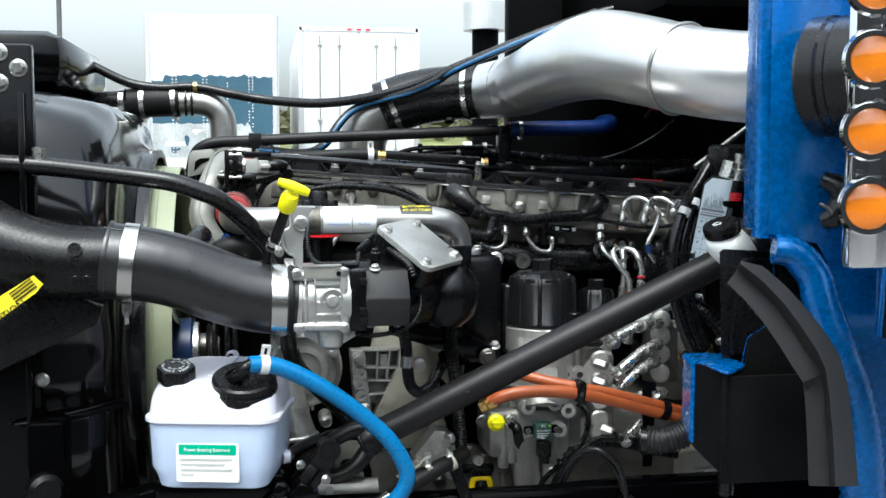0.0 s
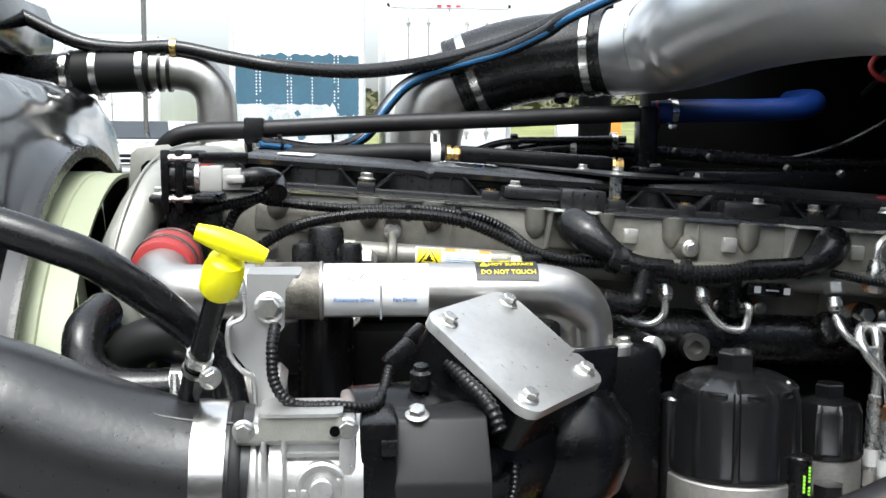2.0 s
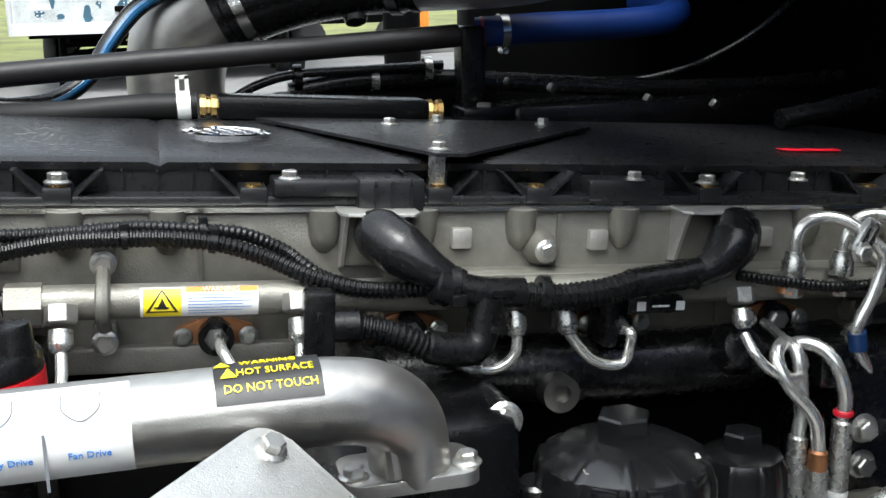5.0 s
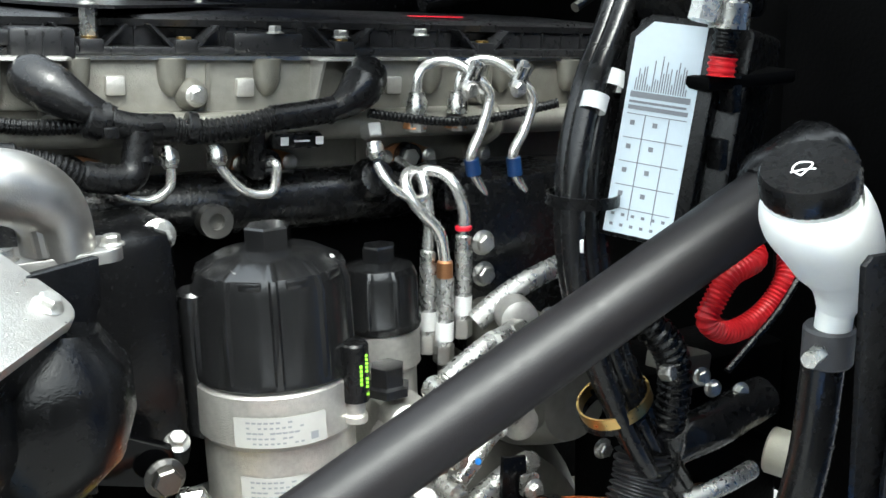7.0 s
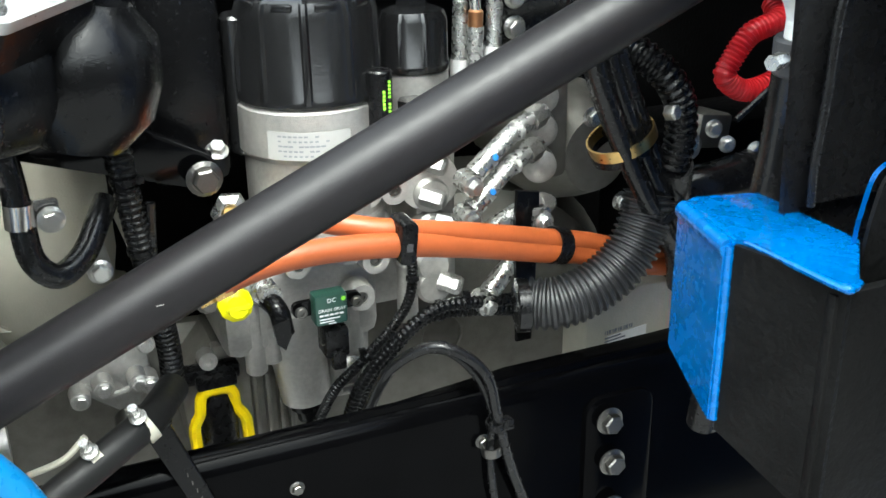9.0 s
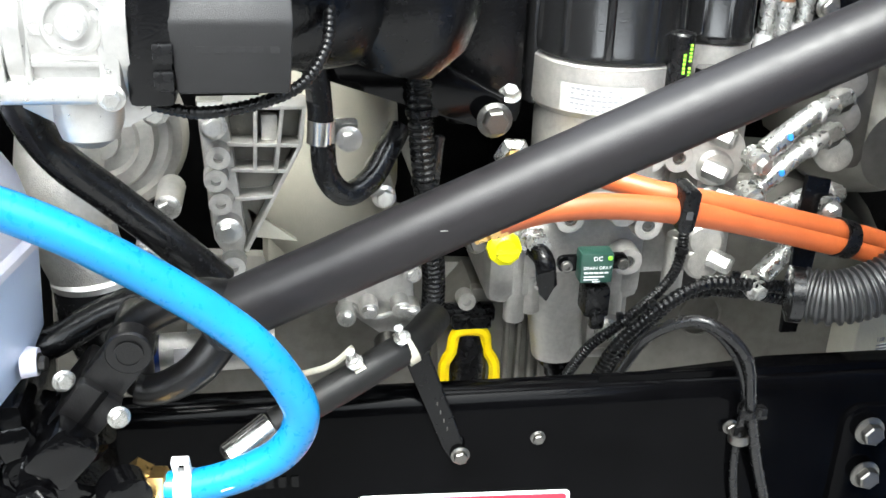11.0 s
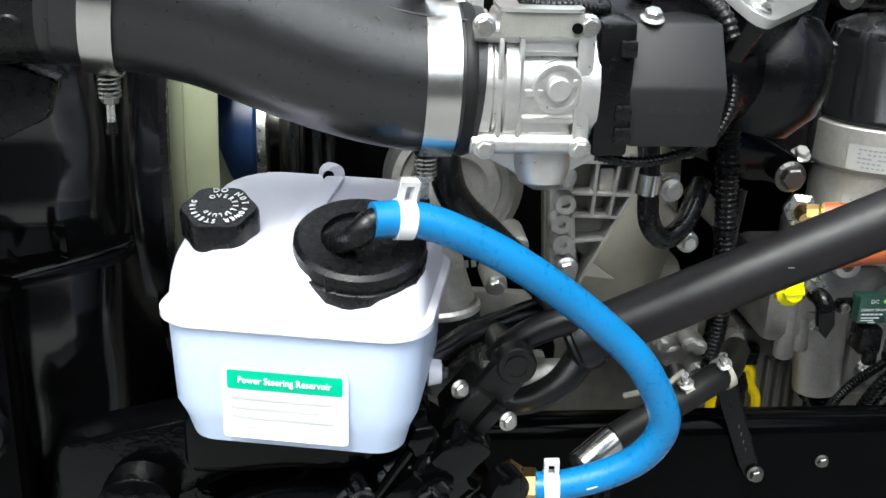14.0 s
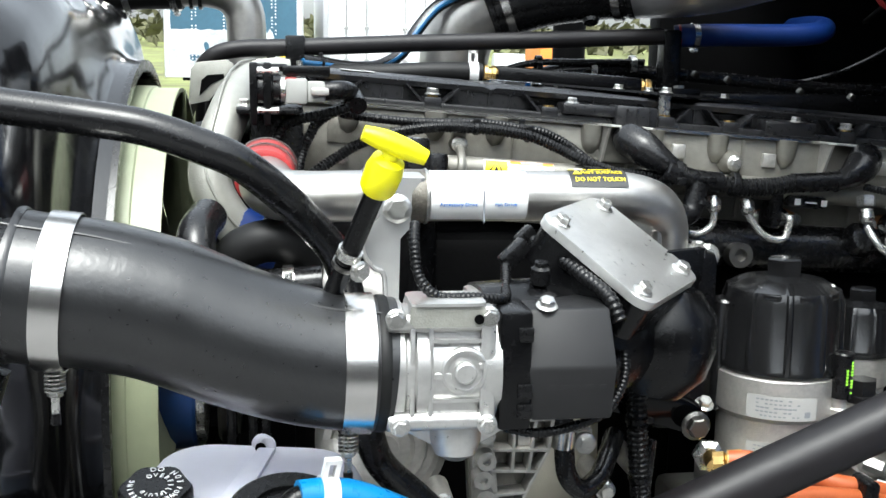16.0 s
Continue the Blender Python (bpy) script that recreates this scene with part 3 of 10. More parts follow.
    part("sill", span(x0 + 0.06, x1 - 0.06, y - 0.04, y + 0.05, z0, z0 + 0.2, 0.01), TRAILER, t)
    part("coupler_plate", span(x0 + 0.3, x1 - 0.2, y + 0.1, y + 1.4, z0 - 0.06, z0 - 0.005, 0.01), DARK, t)
    for xx in (x0 + 0.72, x1 - 0.18):
        leg = part("landing_leg", span(xx - 0.06, xx + 0.06, y + 1.9, y + 2.02, 0.16, z0, 0.01), DARK, t)
        part("leg_foot", span(xx - 0.13, xx + 0.13, y + 1.83, y + 2.09, 0.0, 0.16, 0.01), DARK, leg)
    part("leg_brace", cyl((x0 + 0.72, y + 1.96, 0.62), (x1 - 0.18, y + 1.96, 0.92), 0.025, 8), DARK, t)
    part("leg_brace", cyl((x0 + 0.72, y + 1.96, 0.50), (x0 + 1.3, y + 2.3, z0), 0.025, 8), DARK, t)
    part("leg_cross", span(x0 + 0.72, x1 - 0.18, y + 1.92, y + 1.98, z0 - 0.28, z0 - 0.2), DARK, t)
    part("side_box", span(x1 - 0.5, x1 - 0.1, y + 2.2, y + 3.0, 0.45, z0, 0.02), DARK, t)
    for yy in (y + 5.4, y + 6.7):
        for xx in (x0 + 0.2, x0 + 0.52, x1 - 0.52, x1 - 0.2):
            wh = part("wheel", lathe([(0.3, -0.13), (0.48, -0.13), (0.51, -0.08), (0.51, 0.08), (0.48, 0.13), (0.3, 0.13)], (xx, yy, 0.51), (1, 0, 0), 24), TYRE, t)
            part("rim", lathe([(0.3, -0.1), (0.12, -0.05), (0.12, 0.05), (0.3, 0.1)], (xx, yy, 0.51), (1, 0, 0), 18), STEEL, wh)
        part("axle", cyl((x0 + 0.2, yy, 0.51), (x1 - 0.2, yy, 0.51), 0.07, 10), DARK, t)
    part("slider_frame", span(x0 + 0.7, x1 - 0.7, y + 4.0, y + 7.6, z0 - 0.28, z0 - 0.02, 0.02), DARK, t)
    settle(t, 0, 0, lot(y))
    return t


nose_trailer(-2.55, -0.03, 22.0, 1.05, 4.05, "white box trailer with a teal reflection coloured on, standing on landing legs")
box_trailer(0.45, 3.05, 24.0, 1.05, 4.05, "plain white box trailer parked on the lot")
box_trailer(-13.6, -5.9, 34.0, 1.1, 4.1, "long white box trailer standing far back")


def parked_suv(cx, y, label):
    t = empty("suv", (cx, y + 2, 0), label, "car")
    w = 0.98
    prof = [(0.0, 0.5), (0.0, 1.02), (0.12, 1.12), (1.25, 1.2), (1.95, 1.60), (4.9, 1.62), (5.2, 1.1), (5.2, 0.5)]
    bm = bmesh.new()
    l = [bm.verts.new((cx - w, y + a, b)) for a, b in prof]
    r = [bm.verts.new((cx + w, y + a, b)) for a, b in prof]
    bm.faces.new(l[::-1])
    bm.faces.new(r)
    for i in range(len(prof)):
        bm.faces.new((l[i], l[(i + 1) % len(prof)], r[(i + 1) % len(prof)], r[i]))
    bmesh.ops.bevel(bm, geom=list(bm.edges), offset=0.07, segments=3, profile=0.5, affect="EDGES")
    part("body", bm, SUVWHITE, t)
    part("windscreen", plate([(-0.78, 0.08), (0.78, 0.08), (0.66, 0.74), (-0.66, 0.74)], (cx, y + 1.22, 1.225), (1, 0, 0), (0, 0.87, 0.497), 0.02), GLASS, t)
    part("grille", span(cx - 0.55, cx + 0.55, y - 0.03, y + 0.06, 0.76, 1.0, 0.02), PLASTIC, t)
    for k in range(3):
        part("grille_bar", span(cx - 0.6, cx + 0.6, y - 0.05, y - 0.02, 0.78 + 0.09 * k, 0.81 + 0.09 * k, 0.006), CHROME, t)
    for s in (-1, 1):
        part("headlight", span(cx + s * 0.6, cx + s * 0.94, y - 0.035, y + 0.06, 0.86, 1.0, 0.02), GLASS, t)
        part("turn_signal", span(cx + s * 0.6, cx + s * 0.94, y - 0.035, y + 0.06, 0.76, 0.85, 0.02), GLASS, t)
        part("mirror", box((cx + s * 1.12, y + 1.9, 1.28), (0.2, 0.12, 0.22), None, 0.03), PLASTIC, t)
        part("side_window", span(cx + s * 0.985, cx + s * 0.99, y + 2.1, y + 4.6, 1.22, 1.48), GLASS, t)
        for yy in (0.95, 4.1):
            wh = part("wheel", lathe([(0.22, -0.12), (0.37, -0.12), (0.39, -0.08), (0.39, 0.08), (0.37, 0.12), (0.22, 0.12)], (cx + s * 0.86, y + yy, 0.39), (1, 0, 0), 22), TYRE, t)
            part("rim", lathe([(0.22, -0.08), (0.06, -0.1), (0.06, 0.1), (0.22, 0.08)], (cx + s * 0.86, y + yy, 0.39), (1, 0, 0), 16), STEEL, wh)
    part("bumper", span(cx - 0.98, cx + 0.98, y - 0.12, y + 0.1, 0.55, 0.72, 0.04), STEEL, t)
    part("lower_valance", span(cx - 0.9, cx + 0.9, y - 0.10, y + 0.1, 0.30, 0.55, 0.03), PLASTIC, t)
    pl = part("plate_blank", span(cx - 0.16, cx + 0.16, y - 0.135, y - 0.12, 0.54, 0.68), WHITELAB, t)
    bars([(-0.11, 0.11, -0.03, 0.03)], (cx, y - 0.1365, 0.61), (1, 0, 0), (0, 0, 1), INKGREY, pl)
    settle(t, 0, 0, lot(y + 2))
    return t


parked_suv(-4.6, 21.5, "white sport utility car parked nose-on with a chrome grille")

pole = part("pole", cyl((-4.3, 23.0, lot(23) - 0.05), (-4.3, 23.0, 9.5), 0.05, 12), DARKSTEEL, None, "thin dark lamp pole on the lot", "pole")

# a distant flat-bed rig low behind the engine
fl = empty("flatbed_truck", (4.2, 30, 0), "distant dark flatbed truck with an orange cab panel", "truck")
part("bed", span(2.2, 6.2, 29.5, 31.5, 0.85, 1.05, 0.02), DARK, fl)
part("cab_panel", span(6.3, 6.8, 29.4, 31.2, 0.5, 1.9, 0.05), ORLAB, fl)
part("tank", cyl((5.1, 29.6, 1.32), (5.9, 29.6, 1.32), 0.26, 18), WHITEPL, fl)
for xx in (2.7, 3.6, 5.9):
    part("wheel", lathe([(0.3, -0.13), (0.5, -0.13), (0.5, 0.13), (0.3, 0.13)], (xx, 29.5, 0.5), (0, 1, 0), 20), TYRE, fl)
settle(fl, 0, 0, lot(29.5))

# a plain dark unseen wall, added behind the viewer to darken reflections and frontal light
part("unseen_wall", span(-14, 14, -4.4, -4.1, 0, 3.6), UNSEENWALL, None, "plain dark unseen wall added to darken reflections", "wall", kind="structure")

# ---- chassis ----
rail = empty("frame_rail", (0, 2.2, 0.8), "gloss black steel truck frame rail beside the engine", "frame rail", kind="structure")
prof = [(2.155, 0.66), (2.155, 0.945), (2.158, 0.956), (2.166, 0.963), (2.174, 0.966), (2.180, 0.966), (2.180, 0.958), (2.176, 0.958), (2.168, 0.953), (2.163, 0.945), (2.163, 0.66)]
bm = bmesh.new()
a = [bm.verts.new((-1.5, y, z)) for y, z in prof]
b = [bm.verts.new((1.6, y, z)) for y, z in prof]
for i in range(len(prof)):
    j = (i + 1) % len(prof)
    bm.faces.new((a[i], a[j], b[j], b[i]))
bm.faces.new(a[::-1])
bm.faces.new(b)
part("web", bm, RAILBLK, rail)
part("reinforcement", plate([(0.16, 0), (1.3, 0), (1.3, 0.05), (0.47, 0.022), (0.34, 0.022), (0.30, 0.016), (0.22, 0.006)], (0, 2.166, 0.972), (1, 0, 0), (0, 1, 0), 0.008, 0.002), RAILBLK, rail)
part("side_bracket", plate(rounded(0.085, 0.26, 0.02), (0.462, 2.149, 0.80), (1, 0, 0), (0, 0, 1), 0.008, 0.002), RAILBLK, rail)
for x, z in ((0.443, 0.906), (0.449, 0.852), (0.452, 0.79)):
    fastener(rail, (x, 2.141, z), r=0.0115, look_of="dark")
for x, z, r in ((0.100, 0.912, 0.0055), (0.299, 0.911, 0.006), (-0.02, 0.70, 0.008), (-0.55, 0.9, 0.01), (-0.66, 0.86, 0.01)):
    fastener(rail, (x, 2.155, z), r=r, look_of="dark")
part("far_rail", span(-1.5, 1.6, 3.02, 3.03, 0.68, 0.96), GLOSSBLK, None, "far black steel frame rail", "frame rail", kind="structure")
part("crossmember", span(-0.62, -0.45, 2.163, 3.02, 0.70, 0.80, 0.01), GLOSSBLK, None, "black steel crossmember between the rails", "crossmember", kind="structure")
bmr = bmesh.new()
for k in range(9):
    span(-0.235 + 0.012 * k, -0.228 + 0.012 * k, 2.1535, 2.1555, 0.873, 0.885, 0, 2, bmr)
part("stamped_mark", bmr, GLOSSBLK, rail, smooth=False)

sign = empty("caution_sign", (0.025, 2.153, 0.83), "red and white caution decal on the black rail", "decal")
SU, SV = (1, 0, -0.04), (0.04, 0, 1)
part("border", plate(rounded(0.214, 0.112, 0.006), (0.025, 2.1525, 0.806), SU, SV, 0.0008), WHITELAB, sign, smooth=False)
part("field", plate(rounded(0.206, 0.104, 0.004), (0.025, 2.1517, 0.806), SU, SV, 0.0006), REDLAB, sign, smooth=False)
lettering("CAUTION", 0.0175, (0.025, 2.151, 0.8485), SU, SV, INKWHITE, sign, width=1.0)
for k, s in enumerate(("This vehicle is equipped with Electronic Engine Controls.", "System power and ground lines must be disconnected", "prior to")):
    lettering(s, 0.0078, (0.025, 2.151, 0.836 - 0.0088 * k), SU, SV, INKWHITE, sign)
bars([(-0.09 + 0.004 * (k % 3), 0.09 - 0.006 * (k % 2), -0.0092 * k, -0.0092 * k + 0.0045) for k in range(5)], (0.025, 2.151, 0.806), SU, SV, INKWHITE, sign)
settle(sign, 0.004, 0.0, -0.009)

# ---- engine block and head ----
eng = empty("engine", (0.1, 2.7, 0.95), "six-cylinder truck diesel engine with grey-green cast head", "engine")
# block and gear case: shade below the head put into their near-black colour
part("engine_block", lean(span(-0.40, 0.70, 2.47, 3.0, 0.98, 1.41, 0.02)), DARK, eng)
part("oil_pan", lean(span(-0.36, 0.72, 2.40, 2.98, 0.62, 1.0, 0.04)), HEAD, eng)
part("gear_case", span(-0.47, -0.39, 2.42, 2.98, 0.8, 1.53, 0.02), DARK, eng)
head = part("cylinder_head", lean(span(-0.415, 0.70, 2.458, 2.98, 1.405, 1.536, 0.006)), HEAD, eng)
part("head_ledge", lean(span(-0.40, 0.69, 2.448, 2.46, 1.405, 1.427, 0.003)), HEAD, head)
part("gasket_edge", lean(span(-0.40, 0.70, 2.452, 2.5, 1.5345, 1.5385)), STAINLESS, head)
for x in (-0.40, -0.12, 0.03, 0.185, 0.345, 0.505, 0.665):
    part("joint_rib", lean(span(x - 0.002, x + 0.002, 2.4545, 2.46, 1.43, 1.532)), HEAD, head)
for x in (-0.33, -0.222, -0.145, -0.02, 0.062, 0.15, 0.245, 0.335, 0.43, 0.52, 0.61):
    part("bolt_boss", lean(lathe([(0.004, 0), (0.010, 0.006), (0.013, 0.014), (0.015, 0.036)], (x, 2.459, 1.500), (0, 0, 1), 14)), HEAD, head)
for x, z in ((0.097, 1.511), (0.222, 1.508), (0.385, 1.509), (0.545, 1.507)):
    part("cast_pad", lean(span(x - 0.009, x + 0.009, 2.452, 2.46, z - 0.009, z + 0.009, 0.002)), CASTALU, head)
pl = part("cast_name_panel", lean(span(-0.355, -0.255, 2.4545, 2.459, 1.488, 1.519, 0.002)), HEAD, head)
bars([(0.006 * k, 0.006 * k + 0.0038, b, b + 0.005) for b in (0.0, -0.0095) for k in range(13 if b == 0 else 9)], ep(-0.348, 2.4538, 1.508), EX, EZ, HEAD, pl, "cast_mark")
for x, z, lk in ((-0.30, 1.458, "steel"), (0.008, 1.447, "dark"), (-0.335, 1.47, "steel")):
    fastener(head, ep(x, 2.456, z), r=0.0062, look_of=lk)
part("spec_label", lean(plate(rounded(0.034, 0.014, 0.001), (-0.345, 2.456, 1.446), (1, 0, 0), (0, 0, 1), 0.001)), SILVERLAB, head)

# valve cover
cov = empty("valve_cover", ep(0.15, 2.7, 1.538), "black moulded plastic valve cover along the engine top", "valve cover")
bm = bmesh.new()
prof = [(2.500, 1.545), (2.497, 1.562), (2.483, 1.5645), (2.481, 1.571), (2.487, 1.5745), (2.56, 1.576), (2.66, 1.578), (2.80, 1.577), (2.93, 1.571), (2.95, 1.56), (2.95, 1.545)]
xs = (-0.385, -0.375, -0.16, -0.150, -0.144, 0.70, 0.71)
rows = []
for i, x in enumerate(xs):
    k = 0.004 if x in (-0.385, 0.71) else (0.0035 if i == 3 else 0.0)
    rows.append([bm.verts.new((x, y, z - (k if z > 1.56 else 0))) for y, z in prof])
for p, q in zip(rows, rows[1:]):
    for i in range(len(prof) - 1):
        bm.faces.new((p[i], p[i + 1], q[i + 1], q[i]))
bm.faces.new(rows[0])
bm.faces.new(rows[-1][::-1])
part("lid", lean(bm), COVERPL, cov)
part("flange", lean(span(-0.388, 0.712, 2.460, 2.95, 1.5385, 1.5465, 0.002)), COVERPL, cov)
towers = (-0.350, -0.227, -0.077, 0.078, 0.166, 0.33, 0.50)
for a, b in zip((-0.386 - 0.014,) + towers, towers + (0.712 + 0.014,)):
    part("front_wall", lean(plate([(a + 0.014, 1.546), (b - 0.014, 1.546), (b - 0.030, 1.5655), (a + 0.030, 1.5655)], (0, 2.4850, 0), (1, 0, 0), (0, 0, 1), 0.018)), COVERPL, cov, smooth=False)
for i in range(40):
    x = -0.372 + 0.0275 * i
    if min(abs(x - t) for t in towers) > 0.026:
        part("rib", lean(span(x - 0.0009, x + 0.0009, 2.4815, 2.487, 1.546, 1.5655)), COVERPL, cov)
for i, x in enumerate(towers):
    t = part("bolt_tower", lean(span(x - 0.011, x + 0.011, 2.458, 2.492, 1.54, 1.5535, 0.002)), COVERPL, cov)
    for s in (-1, 1):
        part("tower_wing", lean(plate([(0, 0), (s * 0.021, 0.0215), (s * 0.018, 0.0215), (-s * 0.003, 0.002)], (x + s * 0.013, 2.462, 1.545), (1, 0, 0), (0, 0, 1), 0.028)), COVERPL, t, smooth=False)
    part("sleeve", lean(cyl((x, 2.468, 1.552), (x, 2.468, 1.5555), 0.0070, 14)), BRASS, t)
    if i in (1, 5):
        fastener(t, ep(x, 2.468, 1.556), EZ, 0.0076)
for x in (-0.048, 0.256, 0.42):
    fastener(cov, ep(x, 2.463, 1.560), EZ, 0.0068)
part("harness_clip_block", lean(span(-0.062, 0.012, 2.452, 2.49, 1.5465, 1.5605, 0.003)), COVERPL, cov)
part("connector_block", lean(span(0.006, 0.062, 2.446, 2.49, 1.534, 1.563, 0.004)), COVERPL, cov)
part("connector_block", lean(span(0.212, 0.285, 2.458, 2.49, 1.541, 1.561, 0.004)), COVERPL, cov)
for x in (0.02, 0.034, 0.05):
    part("block_rib", lean(span(x - 0.001, x + 0.001, 2.444, 2.447, 1.536, 1.561)), COVERPL, cov)
lb = part("white_sticker", lean(plate([(-0.022, -0.066), (0.021, -0.062), (0.023, 0.054), (-0.019, 0.050)], (-0.317, 2.595, 1.5785), (1, 0, 0), (0, 1, 0), 0.0012)), WHITELAB, cov, "white paper sticker", smooth=False)
em = part("oval_emblem", lean(lathe([(0.042, 0.0), (0.042, 0.004), (0.037, 0.005), (0.036, 0.002), (0.0, 0.002)], (-0.088, 2.63, 1.5765), (0, 0, 1), 40)), CHROME, cov, "chrome oval emblem")
for k in range(4):
    part("emblem_stroke", lean(box((-0.108 + 0.0135 * k, 2.63, 1.5805), (0.004, 0.05, 0.003), Euler((0, 0, 0.5)).to_matrix(), 0.0008)), CHROME, em)

# triangular lifting plate on spacers
tri = empty("cover_bracket", ep(0.1, 2.6, 1.585), "thin black triangular bracket plate bolted above the cover", "bracket")
part("tri_plate", lean(plate([(-0.05, 2.745), (0.072, 2.452), (0.098, 2.452), (0.31, 2.70), (0.31, 2.76)], (0, 0, 1.5835), (1, 0, 0), (0, 1, 0), 0.003)), COVERPL, tri, smooth=False)
part("spacer", lean(cyl((0.08, 2.478, 1.548), (0.08, 2.478, 1.581), 0.0085, 6)), STEEL, tri)
part("spacer", lean(cyl((0.0, 2.73, 1.57), (0.0, 2.73, 1.581), 0.0085, 12)), STEEL, tri)
for x, y in ((0.08, 2.478), (0.082, 2.690), (0.26, 2.715), (0.145, 2.735)):
    fastener(tri, ep(x, y, 1.5835), EZ, 0.0065)
part("red_tag", lean(plate([(0.46, 2.545), (0.52, 2.545), (0.525, 2.56), (0.455, 2.56)], (0, 0, 1.5785), (1, 0, 0), (0, 1, 0), 0.001)), REDLAB, cov, "red warning sticker", smooth=False)

# breather bar and clamped hose lying on the cover
bar = empty("breather_pipe", ep(0.02, 2.8, 1.577), "flat black breather pipe with brass ends on the cover", "pipe")
part("flat_pipe", lean(span(-0.088, 0.145, 2.765, 2.815, 1.578, 1.604, 0.006)), CASTBLK, bar)
for x, d in ((-0.088, -1), (0.145, 1)):
    part("brass_fitting", lean(lathe([(0.012, 0), (0.0125, 0.006), (0.010, 0.007), (0.010, 0.011), (0.0125, 0.012), (0.0125, 0.018)], (x, 2.788, 1.591), (d, 0, 0), 8)), BRASS, bar)
hz = empty("breather_hose", ep(-0.25, 2.83, 1.58), "black rubber breather hose with pinch clamp", "hose")
part("hose", tube([(-0.40, 2.87, 1.592), (-0.33, 2.83, 1.594), (-0.25, 2.80, 1.595), (-0.17, 2.79, 1.599), (-0.102, 2.788, 1.5985)], 0.0145), RUBBER_MATT, hz)
spring_clip(hz, (-0.116, 2.788, 1.5985), (1, 0, 0), 0.0145)

# fuel rail
fr = empty("fuel_rail", ep(0.15, 2.42, 1.47), "brown-grey steel high pressure fuel rail on the head", "fuel rail")
part("rail_tube", lean(cyl((-0.262, 2.418, 1.473), (0.60, 2.418, 1.473), 0.0135, 24, None, 0.002)), HEAD, fr)
part("end_nut", lean(cyl((-0.262, 2.418, 1.473), (-0.236, 2.418, 1.473), 0.0165, 6)), HEAD, fr)
part("rail_sensor", lean(cyl((-0.30, 2.418, 1.473), (-0.262, 2.418, 1.473), 0.010, 14)), PLASTIC, fr)
part("rail_foot", lean(span(0.03, 0.62, 2.43, 2.46, 1.462, 1.486, 0.006)), HEAD, fr)
hb = part("boss", lean(lathe([(0.016, 0), (0.0145, 0.010), (0.0115, 0.016), (0.0105, 0.020)], (0.168, 2.458, 1.502), (0, -1, 0), 18)), HEAD, fr)
fastener(hb, ep(0.168, 2.438, 1.502), r=0.0075)
for x in (-0.193, 0.485):
    cl = bmesh.new()
    for s in (-1, 1):
        span(x - 0.009, x + 0.009, 2.440, 2.455, 1.473 + s * 0.034 - 0.011, 1.473 + s * 0.034 + 0.011, 0.003, 2, cl)
    tube([(x, 2.444, 1.503), (x, 2.420, 1.4905), (x, 2.4035, 1.480), (x, 2.4035, 1.466), (x, 2.420, 1.4555), (x, 2.444, 1.443)], 0.0055, 8, 6, None, 0.0, cl)
    c = part("rail_clamp", lean(cl), HEAD, fr)
    for z in (1.499, 1.436):
        part("boss", lean(lathe([(0.0105, 0), (0.0105, 0.012), (0.008, 0.016)], (x, 2.458, z), (0, -1, 0), 14)), HEAD, c)
        fastener(c, ep(x, 2.4335, z), r=0.0074)
lab = empty("rail_label", ep(-0.12, 2.405, 1.473), "white warning label with yellow triangle on the fuel rail", "label")


def wrapped(x0, x1, a0, a1, r, axis_y, axis_z, n=6):
    bm = bmesh.new()
    rows = [[bm.verts.new(ep(x, axis_y - r * math.cos(radians(a)), axis_z + r * math.sin(radians(a)))) for x in (x0, x1)] for a in (a0 + (a1 - a0) * k / n for k in range(n + 1))]
    for p, q in zip(rows, rows[1:]):
        bm.faces.new((p[0], p[1], q[1], q[0]))
    return bm


part("sheet", wrapped(-0.166, -0.078, -50, 58, 0.0140, 2.418, 1.473), WHITELAB, lab)
part("header", wrapped(-0.133, -0.0785, 38, 57, 0.0142, 2.418, 1.473, 3), ORLAB, lab)
part("blank_field", wrapped(-0.164, -0.136, -45, 52, 0.0142, 2.418, 1.473), YELLAB, lab)
def wrapped_triangle(x, half, a0, a1, r, n=8):
    bm = bmesh.new()
    rows = []
    for k in range(n):
        f = k / n
        a = radians(a0 + (a1 - a0) * f)
        rows.append([bm.verts.new(ep(x + q * half * (1 - f), 2.418 - r * math.cos(a), 1.473 + r * math.sin(a))) for q in (-1, 1)])
    a = radians(a1)
    tip = bm.verts.new(ep(x, 2.418 - r * math.cos(a), 1.473 + r * math.sin(a)))
    for p, q in zip(rows, rows[1:]):
        bm.faces.new((p[0], p[1], q[1], q[0]))
    bm.faces.new((rows[-1][0], rows[-1][1], tip))
    return bm


part("triangle", wrapped_triangle(-0.150, 0.0122, -26, 50, 0.01440), BLACKLAB, lab, smooth=False)
part("triangle_inner", wrapped_triangle(-0.150, 0.0092, -20, 40, 0.01455), YELLAB, lab, smooth=False)
part("symbol", wrapped_triangle(-0.150, 0.0040, -14, 22, 0.01470), BLACKLAB, lab, smooth=False)
part("symbol_bar", wrapped(-0.156, -0.145, -12, -6, 0.01475, 2.418, 1.473, 2), BLACKLAB, lab)
lettering("WARNING", 0.0058, ep(-0.106, 2.418 - 0.0108, 1.4835), EX, (0.05, 0.55, 0.83), WHITELAB, lab)
for k in range(7):
    part("text_line", wrapped(-0.131, -0.083 - 0.007 * (k % 2) - (0.02 if k == 6 else 0), 27.5 - 10 * k, 30 - 10 * k, 0.0143, 2.418, 1.473, 2), INKBLUE, lab)

